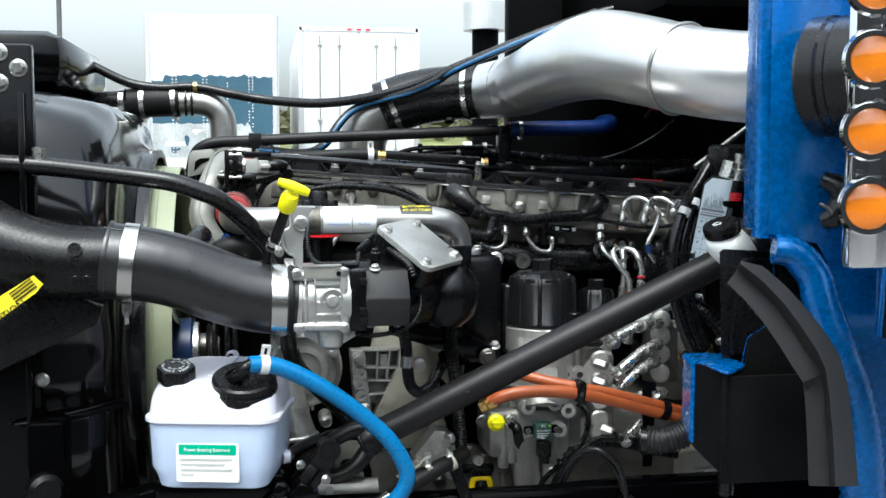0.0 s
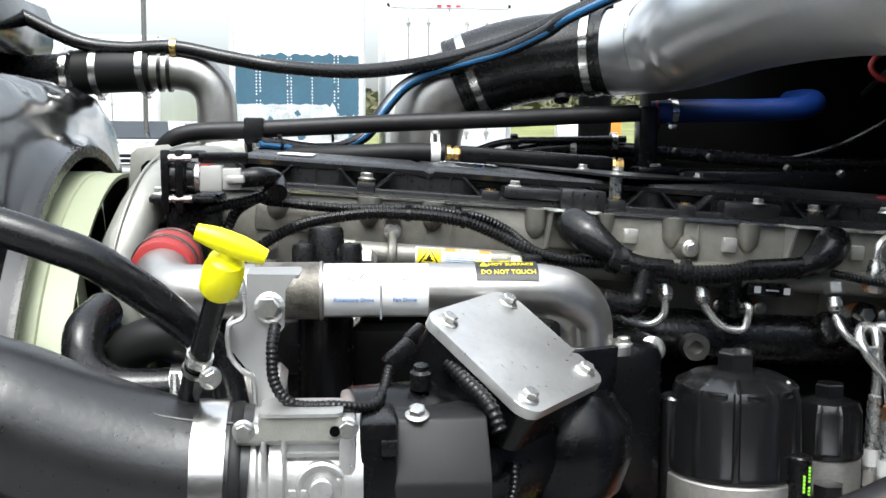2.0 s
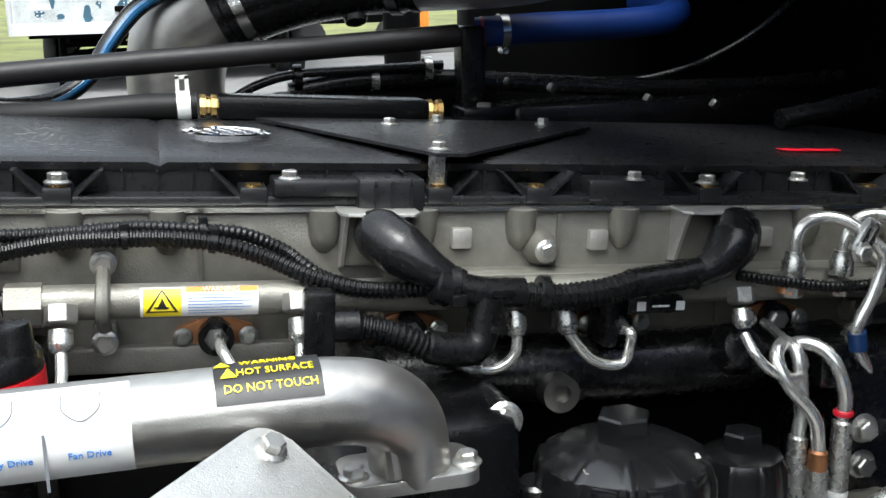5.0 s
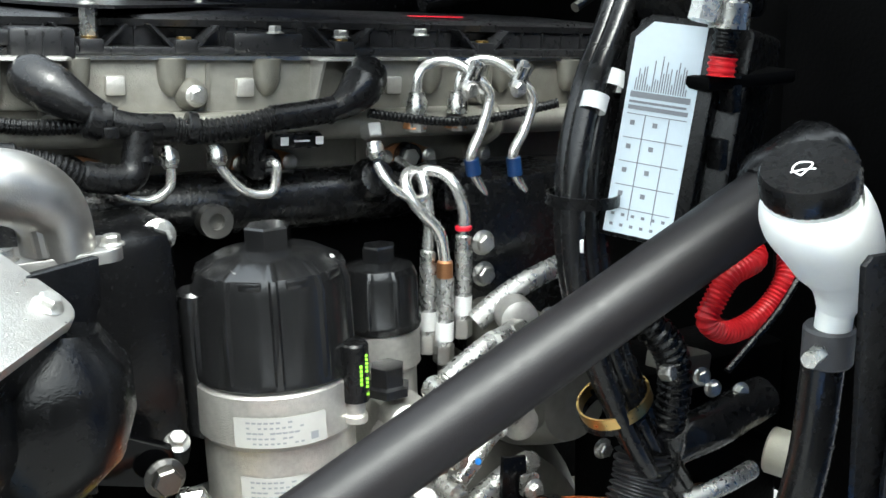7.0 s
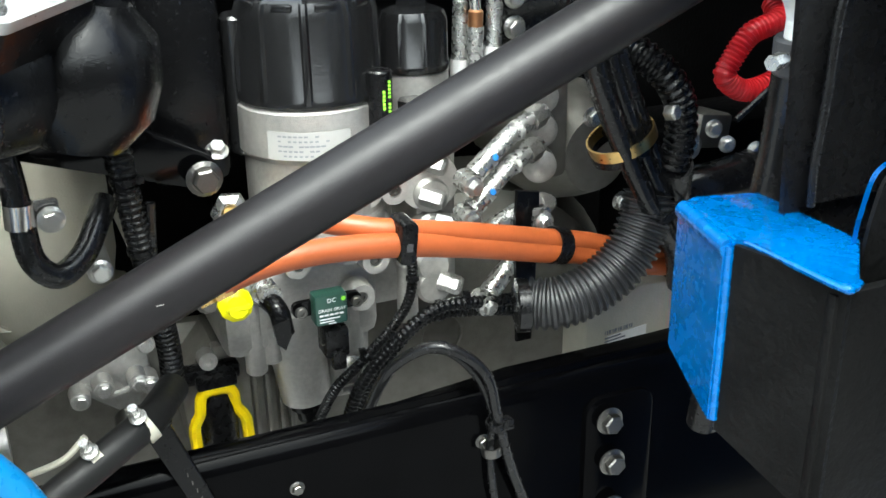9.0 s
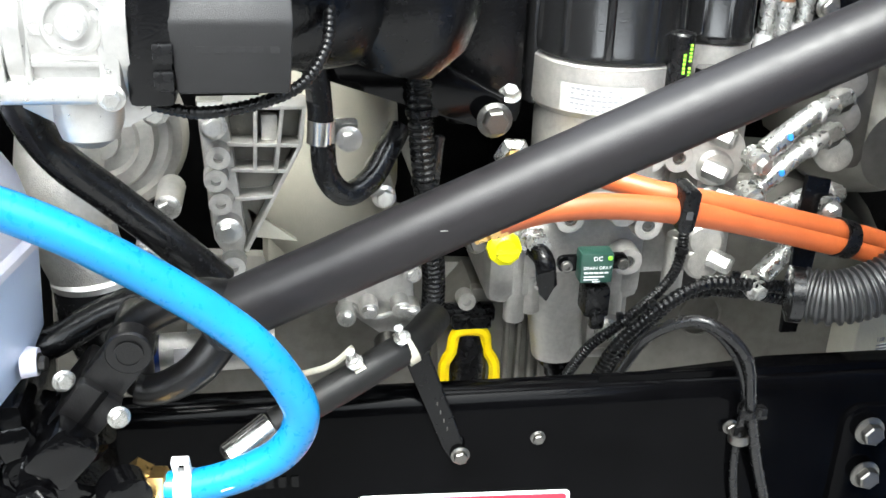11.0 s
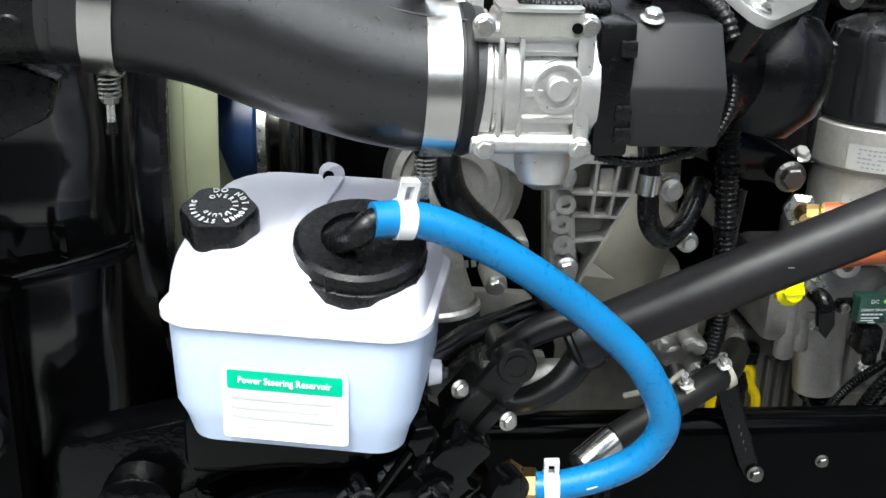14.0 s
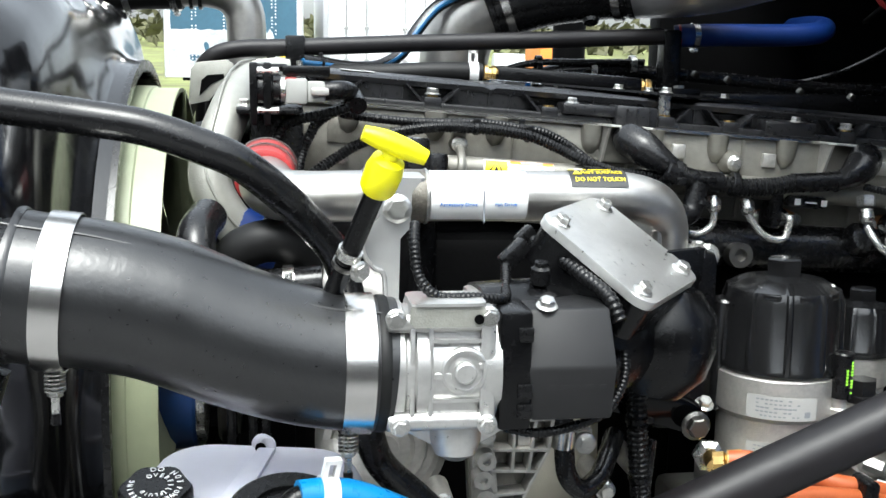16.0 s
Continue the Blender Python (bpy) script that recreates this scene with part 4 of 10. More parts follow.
# injector lines
def fuel_line(name, pts, r=0.0046, ends=(), label="bent bright steel fuel line"):
    t = empty(name, pts[0], label, "fuel line", "fuel lines")
    part("line", tube(pts, r, 12, 10), LINESTEEL, t)
    for p, d, rr, h in ends:
        d = Vector(d).normalized()
        n1 = nut(t, Vector(p), d, rr, h * 0.55)
        part("collar", lathe([(rr * 0.82, 0), (rr * 0.82, h * 0.5), (rr * 0.55, h * 0.62)], Vector(p) + d * h * 0.5, d, 16), STEEL, t)
    return t


def port(x, z, lab_="steel injector port with copper coloured clamp"):
    c = ep(x, 2.456, z)
    t = empty("injector_port", c, lab_, "injector port", "injector ports")
    part("flange", lean(plate([(-0.034, -0.006), (-0.03, 0.006), (-0.012, 0.013), (0.012, 0.013), (0.03, 0.007), (0.034, -0.004), (0.012, -0.013), (-0.012, -0.013)], (x, 2.452, z), (1, 0, 0), (0, 0, 1), 0.006, 0.001)), COPPER, t)
    part("seal", lean(cyl((x, 2.456, z), (x, 2.440, z), 0.0145, 18)), RUBBER, t)
    nut(t, ep(x, 2.442, z), (0, -1, 0), 0.0095, 0.012)
    for s in (-1, 1):
        fastener(t, ep(x + 0.026 * s, 2.447, z), r=0.0058)
    return t


for x in (-0.108, 0.052, 0.240, 0.400, -0.27):
    port(x, 1.434 if x > -0.2 else 1.452)
DN = (0, -0.25, -1)
for x0, pts in (
    (-0.222, [(-0.222, 2.39, 1.447), (-0.222, 2.372, 1.420), (-0.236, 2.37, 1.396), (-0.258, 2.385, 1.398), (-0.27, 2.43, 1.44)]),
    (0.335, [(0.335, 2.388, 1.437), (0.338, 2.375, 1.425), (0.349, 2.368, 1.412), (0.367, 2.365, 1.404), (0.380, 2.368, 1.405), (0.390, 2.385, 1.418), (0.385, 2.44, 1.432)]),
):
    pts = [ep(*p) for p in pts]
    t = fuel_line("injector_line", pts)
    top = ep(x0, 2.400, 1.468)
    d = (pts[0] - top).normalized()
    nut(t, top, d, 0.0122, 0.012)
    part("collar", lathe([(0.0088, 0), (0.0092, 0.010), (0.0092, 0.012), (0.006, 0.017)], top + d * 0.011, d, 16), STEEL, t)

for x0, pts in (
    (-0.048, [(-0.0505, 2.392, 1.446), (-0.053, 2.386, 1.434), (-0.069, 2.376, 1.4255), (-0.091, 2.376, 1.4245), (-0.101, 2.386, 1.430), (-0.110, 2.405, 1.443), (-0.1105, 2.44, 1.444)]),
    (0.128, [(0.126, 2.395, 1.434), (0.124, 2.395, 1.417), (0.111, 2.395, 1.407), (0.095, 2.395, 1.407), (0.077, 2.395, 1.415)] + [(0.06, 2.43, 1.432)]),
    (0.172, [(0.171, 2.395, 1.431), (0.178, 2.395, 1.420), (0.191, 2.395, 1.405), (0.206, 2.395, 1.398), (0.221, 2.395, 1.399), (0.226, 2.395, 1.412), (0.225, 2.395, 1.426)] + [(0.218, 2.44, 1.415)]),
):
    pts = [Vector(p) for p in pts]
    t = fuel_line("injector_line", pts)
    top = ep(x0, 2.404, 1.472)
    d = (pts[0] - top).normalized()
    nut(t, top, d, 0.0122, 0.013)
    part("collar", lathe([(0.0088, 0), (0.0092, 0.012), (0.0092, 0.015), (0.006, 0.020)], top + d * 0.012, d, 16), STEEL, t)

for x0, hx, pts in (
    (0.384, 0.432, [(0.384, 2.40, 1.49), (0.384, 2.40, 1.518), (0.392, 2.40, 1.532), (0.408, 2.395, 1.538), (0.425, 2.385, 1.534), (0.445, 2.372, 1.517), (0.452, 2.37, 1.502), (0.444, 2.37, 1.472), (0.433, 2.37, 1.445), (0.437, 2.37, 1.425), (0.455, 2.375, 1.40), (0.462, 2.38, 1.378)]),
    (0.432, 0.49, [(0.432, 2.40, 1.49), (0.433, 2.40, 1.516), (0.442, 2.40, 1.534), (0.458, 2.395, 1.54), (0.475, 2.385, 1.535), (0.497, 2.372, 1.515), (0.505, 2.37, 1.498), (0.496, 2.37, 1.468), (0.484, 2.37, 1.445), (0.488, 2.37, 1.422), (0.505, 2.375, 1.40), (0.515, 2.38, 1.37)]),
):
    pts = [ep(*p) for p in pts]
    t = fuel_line("pump_line", pts, 0.0055)
    nut(t, ep(x0, 2.40, 1.474), EZ, 0.0105, 0.012)
    part("collar", lean(lathe([(0.0108, 0.0), (0.0108, 0.013), (0.009, 0.016), (0.0085, 0.022)], (x0, 2.40, 1.485), (0, 0, 1), 16)), STEEL, t)
    part("seat", lean(lathe([(0.013, 0), (0.0125, 0.004), (0.011, 0.007)], (x0, 2.404, 1.470), (0, 0, 1), 16)), COPPER, t)
    c = ep(hx, 2.372, 1.525)
    k = part("line_clip", box(c, (0.016, 0.011, 0.032), Euler((0, 0.55, 0)).to_matrix(), 0.003), STEEL, t)
    for o in (-0.004, 0.004):
        part("clip_slot", box(c + Vector((o, -0.006, 0.003)), (0.002, 0.002, 0.014), Euler((0, 0.55, 0)).to_matrix()), DARKSTEEL, k)
    fastener(k, c + Vector((-0.007, -0.005, -0.012)), r=0.007)
    part("blue_sleeve", cyl(pts[8] + Vector((0, 0, -0.004)), pts[9], 0.008, 12), NAVY, t)

# wiring looms with rubber boots over the injector plugs
def loom(name, pts, r, label, ridges=0.0045, ties=(), seg=10):
    t = empty(name, pts[0], label, "wiring loom", "wiring looms")
    part("sleeve", tube(pts, r, seg, 10, None, ridges), PLASTIC, t)
    path = smooth_path(pts, 12)
    for f in ties:
        i = min(int(f * (len(path) - 1)), len(path) - 2)
        tie(t, path[i], path[i + 1] - path[i], r)
    return t


loom("sensor_loom", [(-0.335, 2.40, 1.560), (-0.339, 2.41, 1.551), (-0.318, 2.43, 1.546), (-0.259, 2.43, 1.540), (-0.204, 2.43, 1.539), (-0.162, 2.43, 1.539), (-0.117, 2.43, 1.533), (-0.087, 2.43, 1.528), (-0.057, 2.43, 1.513), (-0.040, 2.42, 1.500), (-0.025, 2.415, 1.490), (0.006, 2.405, 1.481), (0.057, 2.40, 1.478)], 0.0060, "thin ribbed black loom clipped along the head", ties=(0.5,))
loom("injector_loom", [(-0.405, 2.395, 1.445), (-0.392, 2.40, 1.464), (-0.373, 2.40, 1.480), (-0.346, 2.41, 1.497), (-0.317, 2.415, 1.514), (-0.281, 2.42, 1.526), (-0.223, 2.42, 1.534), (-0.178, 2.42, 1.533), (-0.141, 2.42, 1.530), (-0.104, 2.42, 1.523), (-0.070, 2.42, 1.509), (-0.038, 2.408, 1.494), (0.0, 2.402, 1.482), (0.055, 2.40, 1.477)], 0.0070, "ribbed black loom arching over the fuel rail", ties=(0.12, 0.55, 0.68))
loom("rear_loom", [ep(*p) for p in ((0.33, 2.40, 1.487), (0.36, 2.395, 1.483), (0.42, 2.385, 1.478), (0.48, 2.38, 1.484), (0.53, 2.36, 1.498))], 0.0052, "thin ribbed black loom running to the rear")
lo = loom("trunk_loom", [ep(*p) for p in ((0.125, 2.385, 1.479), (0.16, 2.38, 1.477), (0.20, 2.38, 1.481), (0.225, 2.382, 1.487))], 0.0115, "thick ribbed loom between two injector boots", 0.005)
part("tee", tube([ep(*p) for p in ((0.07, 2.385, 1.488), (0.095, 2.383, 1.482), (0.13, 2.385, 1.480))], 0.0125, 12), PLASTIC, lo)
part("tee_leg", tube([ep(*p) for p in ((0.100, 2.382, 1.478), (0.097, 2.38, 1.460), (0.094, 2.378, 1.446), (0.086, 2.375, 1.438), (0.062, 2.373, 1.439))], 0.0135, 14), PLASTIC, lo)
part("tee_collar", lean(cyl((0.103, 2.381, 1.455), (0.102, 2.380, 1.450), 0.0155, 14)), PLASTIC, lo)
part("rear_tee", tube([ep(*p) for p in ((0.222, 2.382, 1.486), (0.262, 2.385, 1.490), (0.29, 2.388, 1.494))], 0.0125, 12), PLASTIC, lo)
part("leg_loom", tube([ep(*p) for p in ((0.070, 2.373, 1.438), (0.050, 2.372, 1.441), (0.024, 2.372, 1.453), (-0.008, 2.376, 1.460))], 0.0108, 14, 8, None, 0.005), PLASTIC, lo)
part("leg_sleeve", lean(cyl((0.068, 2.3728, 1.4385), (0.048, 2.3722, 1.4425), 0.0135, 16, None, 0.002)), PLASTIC, lo)
blk = part("leg_connector", lean(span(-0.047, -0.024, 2.366, 2.390, 1.424, 1.488, 0.003)), PLASTIC, lo)
part("connector_stub", lean(cyl((-0.026, 2.377, 1.460), (-0.003, 2.376, 1.460), 0.0125, 16, None, 0.002)), PLASTIC, blk)
part("connector_clip", lean(span(-0.039, -0.034, 2.3635, 2.368, 1.452, 1.474, 0.001)), PLASTIC, blk)
for z in (1.4300, 1.4365):
    part("connector_ridge", lean(span(-0.0485, -0.0225, 2.3645, 2.3915, z, z + 0.0028, 0.001)), PLASTIC, blk)
for x in (0.0665, 0.142):
    part("tee_strap", lean(cyl((x, 2.3845, 1.4895 - (x - 0.0665) * 0.13), (x + 0.009, 2.3842, 1.4885 - (x - 0.0665) * 0.13), 0.0150, 18, None, 0.001)), PLASTIC, lo)
part("tee_clip", lean(span(0.066, 0.079, 2.3665, 2.372, 1.474, 1.484, 0.0015)), PLASTIC, lo)
part("tee_window", lean(span(0.100, 0.118, 2.3690, 2.3715, 1.481, 1.487, 0.001)), PLASTIC, lo)
part("collar", lean(lathe([(0.014, 0), (0.0165, 0.002), (0.0165, 0.014), (0.014, 0.016)], (0.055, 2.385, 1.49), (1, 0, -0.3), 14)), PLASTIC, lo)
for x, s in ((0.028, 1), (0.328, -1)):
    bt = empty("connector_boot", ep(x, 2.43, 1.50), "bulbous black rubber boot over an injector plug", "rubber boot", "connector boots")
    part("boot", tube([ep(x - s * 0.012, 2.442, 1.524), ep(x - s * 0.008, 2.420, 1.521), ep(x + s * 0.006, 2.402, 1.512), ep(x + s * 0.026, 2.390, 1.500), ep(x + s * 0.05, 2.385, 1.489)], 0.0205, 22, 8, lambda f: 0.7 + 1.6 * f if f < 0.22 else (1.06 if f < 0.5 else max(0.56, 1.06 - 1.2 * (f - 0.5)))), RUBBER, bt)
    part("frame", lean(span(x - 0.034, x + 0.022, 2.446, 2.459, 1.490, 1.537, 0.004)), HEAD, bt)
    part("frame_lip", lean(plate([(-0.040, 2.459), (-0.040, 2.428), (-0.034, 2.420), (0.020, 2.420), (0.026, 2.428), (0.026, 2.459)], (x, 0, 1.5385), (1, 0, 0), (0, 1, 0), 0.0025, 0.0006)), CASTALU, bt)
    part("frame_side", lean(plate([(2.459, 1.536), (2.424, 1.536), (2.436, 1.512), (2.446, 1.490), (2.459, 1.488)], (x - 0.036, 0, 0), (0, 1, 0), (0, 0, 1), -0.003)), CASTALU, bt, smooth=False)
cn = empty("sensor_plug", ep(0.255, 2.41, 1.46), "small black sensor plug with code label on the rail", "connector")
part("plug", lean(span(0.228, 0.282, 2.398, 2.418, 1.454, 1.470, 0.005)), PLASTIC, cn)
part("plug_stem", lean(span(0.21, 0.224, 2.40, 2.44, 1.425, 1.482, 0.004)), PLASTIC, cn)
bars([(0.018, 0.026, -0.004, 0.004), (-0.018, -0.010, -0.004, 0.004), (-0.004, 0.012, -0.001, 0.0008)], ep(0.255, 2.3975, 1.462), EX, EZ, INKWHITE, cn)

# ---- charge air: hose, throttle, intake elbow ----
duct = empty("charge_air_duct", (-0.7, 2.0, 1.42), "black moulded charge air duct from the cooler", "duct")
part("elbow", tube([(-1.05, 2.16, 1.56), (-0.92, 2.07, 1.53), (-0.80, 2.02, 1.46), (-0.70, 2.0, 1.430), (-0.600, 1.998, 1.425)], 0.052, 28, 8, lambda f: 1.32 - 0.22 * f), PLASTIC, duct)
part("web", plate([(-0.20, 0.05), (0.07, -0.045), (0.06, -0.075), (-0.12, -0.16), (-0.22, -0.16)], (-0.70, 1.995, 1.40), (1, 0, 0), (0, 0, 1), 0.02, 0.004), PLASTIC, duct)
for x, z in ((-0.662, 1.404), (-0.645, 1.404)):
    part("stud_cap", lathe([(0.009, 0), (0.009, 0.008), (0.006, 0.011), (0, 0.011)], (x, 1.951, z), (0, -1, 0), 14), PLASTIC, duct)
part("mould_mark", lathe([(0.011, 0), (0.011, 0.002), (0.009, 0.002), (0.009, 0)], (-0.661, 1.940, 1.452), (0, -1, 0.3), 18), PLASTIC, duct)
ys = part("yellow_decal", plate([(-0.13, -0.104), (-0.004, -0.012), (0.008, 0.002), (-0.006, 0.016), (-0.13, -0.062)], (-0.715, 1.930, 1.398), (1, 0, 0), (0, 0, 1), 0.001), YELLAB, duct, "yellow warning decal", smooth=False)
lettering("CAUTION", 0.018, (-0.765, 1.9285, 1.352), (0.82, 0, 0.58), (-0.58, 0, 0.82), BLACKLAB, ys, width=0.9)
bars([(-0.012, 0.028, k * 0.005, k * 0.005 + 0.0022) for k in range(4)], (-0.738, 1.9285, 1.380), (0.80, 0, 0.6), (-0.6, 0, 0.8), BLACKLAB, ys)

hose = empty("charge_air_hose", (-0.48, 1.99, 1.40), "thick black silicone charge air hose with steel clamps", "hose")
HP = [(-0.6215, 1.998, 1.430), (-0.601, 1.997, 1.427), (-0.555, 1.997, 1.421), (-0.505, 1.998, 1.408), (-0.452, 1.999, 1.386), (-0.405, 2.000, 1.370), (-0.365, 2.001, 1.361), (-0.320, 2.003, 1.357)]
part("hose_body", tube(HP, 0.060, 44, 10, lambda f: 1.03 - 0.085 * f + 0.006 * math.sin(f * 60) * (0.4 if 0.3 < f < 0.5 else 0)), HOSEBLK, hose)
for p, d, r, w in (((-0.585, 1.997, 1.4245), (1, 0, -0.12), 0.0629, 0.0225), ((-0.349, 2.002, 1.3585), (1, 0.03, -0.03), 0.0582, 0.025)):
    c = part("clamp_band", lathe([(r, -w / 2), (r + 0.0018, -w / 2), (r + 0.0018, w / 2), (r, w / 2)], p, d, 44), STAINLESS, hose, "stainless spring clamp")
    q = Vector(p) + Vector((-0.006, -0.008, -r - 0.001))
    for k in range(5):
        part("spring_washer", lathe([(0.004, 0), (0.0088, 0.001), (0.0088, 0.0022), (0.004, 0.003)], q + Vector((0, 0, -0.0034 * k)), (0, 0, -1), 16), STEEL, c)
    nut(c, q + Vector((0, 0, -0.017)), (0, 0, -1), 0.0065, 0.007)
    part("screw_thread", cyl(q + Vector((0, 0, -0.02)), q + Vector((0, 0, -0.036)), 0.0033, 10), STEEL, c)
    part("screw_tip", cyl(q + Vector((0, 0, -0.035)), q + Vector((0, -0.001, -0.044)), 0.0042, 10), PLASTIC, c)
part("hose_seam", tube([Vector(p) + Vector((0, -0.030, 0.0525)) * (1.03 - 0.085 * k / 7) for k, p in enumerate(HP)], 0.0014, 6), HOSEBLK, hose)
part("hose_lip", lathe([(0.059, 0), (0.0632, 0.0), (0.0636, 0.003), (0.0622, 0.006)], HP[0], (1, 0, -0.13), 44, None, lambda a, h: 1.0 + 0.006 * math.sin(41 * a)), HOSEBLK, hose)
part("rim_edge", lathe([(0.0575, 0), (0.0585, 0.002), (0.0585, 0.007), (0.0575, 0.009)], (-0.3335, 2.0025, 1.358), (1, 0.03, -0.03), 44), RUBBER_MATT, hose)

thr = empty("throttle_valve", (-0.285, 1.97, 1.37), "bright cast aluminium throttle body with round plug", "throttle valve")
part("barrel", lathe([(0.050, 0), (0.053, 0.003), (0.053, 0.012), (0.050, 0.014), (0.050, 0.02), (0.054, 0.022), (0.054, 0.032), (0.049, 0.034), (0.049, 0.075), (0.052, 0.078), (0.052, 0.092)], (-0.330, 1.968, 1.368), (1, 0, 0), 40), BRIGHT, thr)
part("front_pad", span(-0.300, -0.247, 1.925, 1.97, 1.325, 1.414, 0.006), BRIGHT, thr)
part("right_flange", span(-0.256, -0.243, 1.918, 2.02, 1.318, 1.424, 0.004), BRIGHT, thr)
part("top_boss", span(-0.312, -0.25, 1.93, 2.0, 1.404, 1.422, 0.006), BRIGHT, thr)
for z in (1.412, 1.329):
    part("long_bolt_boss", cyl((-0.332, 1.927, z), (-0.246, 1.927, z), 0.0085, 14, None, 0.001), BRIGHT, thr)
for x in (-0.312, -0.297, -0.254):
    part("cast_rib", span(x - 0.002, x + 0.002, 1.919, 1.93, 1.335, 1.408, 0.001), BRIGHT, thr)
for z in (1.397, 1.347):
    part("cross_rib", span(-0.296, -0.25, 1.920, 1.93, z - 0.0015, z + 0.0015), BRIGHT, thr)
pg = part("plug", lathe([(0.020, 0), (0.020, 0.008), (0.018, 0.010), (0.0155, 0.010), (0.0155, 0.008), (0.009, 0.008), (0.009, 0.014), (0.0075, 0.0155), (0, 0.0155)], (-0.269, 1.927, 1.372), (0, -1, 0), 30), BRIGHT, thr)
for s in (-1, 1):
    part("plug_lug", box((-0.269 + s * 0.018, 1.922, 1.372 + s * 0.004), (0.014, 0.008, 0.006), None, 0.001), BRIGHT, pg)
for x, z in ((-0.326, 1.417), (-0.322, 1.327), (-0.250, 1.418), (-0.250, 1.327)):
    fastener(thr, (x, 1.918, z), r=0.0062)
part("lower_boss", lathe([(0.022, 0), (0.022, 0.020), (0.018, 0.032), (0.008, 0.038), (0, 0.038)], (-0.270, 1.958, 1.322), (0, -0.1, -1), 24), BRIGHT, thr)
part("lower_plate", plate([(-0.045, 0.004), (0.045, 0.004), (0.045, -0.006), (0.02, -0.020), (-0.02, -0.020), (-0.045, -0.006)], (-0.268, 1.968, 1.312), (1, 0, 0), (0, 0, 1), 0.006, 0.001), BRIGHT, thr)
settle(thr, 0.0065, 0.035, -0.0095)
tb = empty("throttle_bracket", (-0.285, 1.93, 1.425), "pale steel bracket folded over the throttle body", "bracket")
part("front_leaf", plate(rounded(0.062, 0.019, 0.006), (-0.284, 1.915, 1.4195), (1, 0, 0), (0, 0, 1), 0.0025), DULLALU, tb)
part("top_leaf", plate(rounded(0.062, 0.05, 0.008), (-0.284, 1.938, 1.430), (1, 0, 0), (0, 1, 0), 0.0025), BRIGHT, tb)
part("hole_plug", lathe([(0.004, 0), (0.004, 0.002), (0, 0.002)], (-0.259, 1.915, 1.4165), (0, -1, 0), 12), DARK, tb)
settle(tb, 0.0065, 0.035, -0.0095)

act = empty("actuator_cover", (-0.18, 1.96, 1.37), "dark grey grained plastic actuator cover box", "cover")
bm = bmesh.new()
prof = [(1.927, 1.3255), (1.925, 1.371), (1.945, 1.4165), (2.01, 1.418), (2.01, 1.3255)]
l = [bm.verts.new((-0.217 + (0.004 if z in (1.3255, 1.4165) else 0), y, z)) for y, z in prof]
r = [bm.verts.new((-0.141 - (0.003 if z in (1.3255, 1.4165) else 0), y, z)) for y, z in prof]
bm.faces.new(l[::-1])
bm.faces.new(r)
for i in range(5):
    bm.faces.new((l[i], l[(i + 1) % 5], r[(i + 1) % 5], r[i]))
bmesh.ops.bevel(bm, geom=list(bm.edges), offset=0.0025, segments=2, profile=0.5, affect="EDGES")
part("shell", bm, BOXPL, act)
part("side_flange", span(-0.242, -0.214, 1.925, 2.03, 1.318, 1.42, 0.004), CASTBLK, act)
for z in (1.40, 1.352, 1.335):
    part("clip", span(-0.226, -0.214, 1.922, 1.94, z - 0.006, z + 0.006, 0.001), PLASTIC, act)
bars([(-0.02 + 0.011 * k, -0.013 + 0.011 * k, 0, 0.004) for k in range(4)] + [(0.024, 0.03, 0, 0.004)], (-0.18, 1.9255, 1.352), (1, 0, 0), (0, 0, 1), BOXPL, act, "moulded_mark")
for x in (-0.205, -0.16):
    fastener(act, (x, 1.96, 1.3255), (0, 0, -1), 0.006)
settle(act, 0.008, 0.03, -0.008)

elb = empty("intake_elbow", (-0.08, 2.15, 1.38), "black cast intake elbow with a bolted alloy plate", "intake elbow")
part("elbow_body", tube([(-0.238, 2.038, 1.364), (-0.18, 2.048, 1.366), (-0.12, 2.075, 1.356), (-0.07, 2.135, 1.352), (-0.04, 2.24, 1.355), (-0.02, 2.38, 1.37), (-0.015, 2.47, 1.38)], 0.052, 30, 8, lambda f: 1.06 - 0.04 * math.sin(f * math.pi)), CASTBLK, elb)
part("lower_lobe", lathe([(0.0, -0.062), (0.034, -0.055), (0.052, -0.03), (0.056, 0.0), (0.05, 0.03), (0.03, 0.05), (0, 0.055)], (-0.045, 2.10, 1.352), (0.2, 0, 1), 24), CASTBLK, elb)
part("web", plate([(0, 0.0), (0.052, 0.0), (0.05, -0.03), (0.022, -0.095), (0.0, -0.11)], (-0.048, 2.085, 1.437), (0.9, 0.4, 0), (0, 0, 1), 0.008, 0.002), CASTBLK, elb)
L_, B_, R_ = Vector((-0.160, 2.055, 1.470)), Vector((-0.101, 1.995, 1.419)), Vector((-0.041, 2.064, 1.424))
T_ = L_ + R_ - B_
C_ = (L_ + R_) / 2
pu = (R_ + B_ - L_ - T_).normalized()
pn = (B_ - L_).cross(R_ - L_).normalized()
pn = pn if pn.z > 0 else -pn
pv = pn.cross(pu).normalized()
uv = [((q - C_).dot(pu), (q - C_).dot(pv)) for q in (L_, B_, R_, T_)]
hull = []
for (a, b), (da, db) in zip(uv, ((-1, -1), (1, -1), (1, 1), (-1, 1))):
    sa, sb = (1 if a > 0 else -1), (1 if b > 0 else -1)
    hull.append((a, b, sa, sb))
hull.sort(key=lambda h: math.atan2(h[1], h[0]))
outline = []
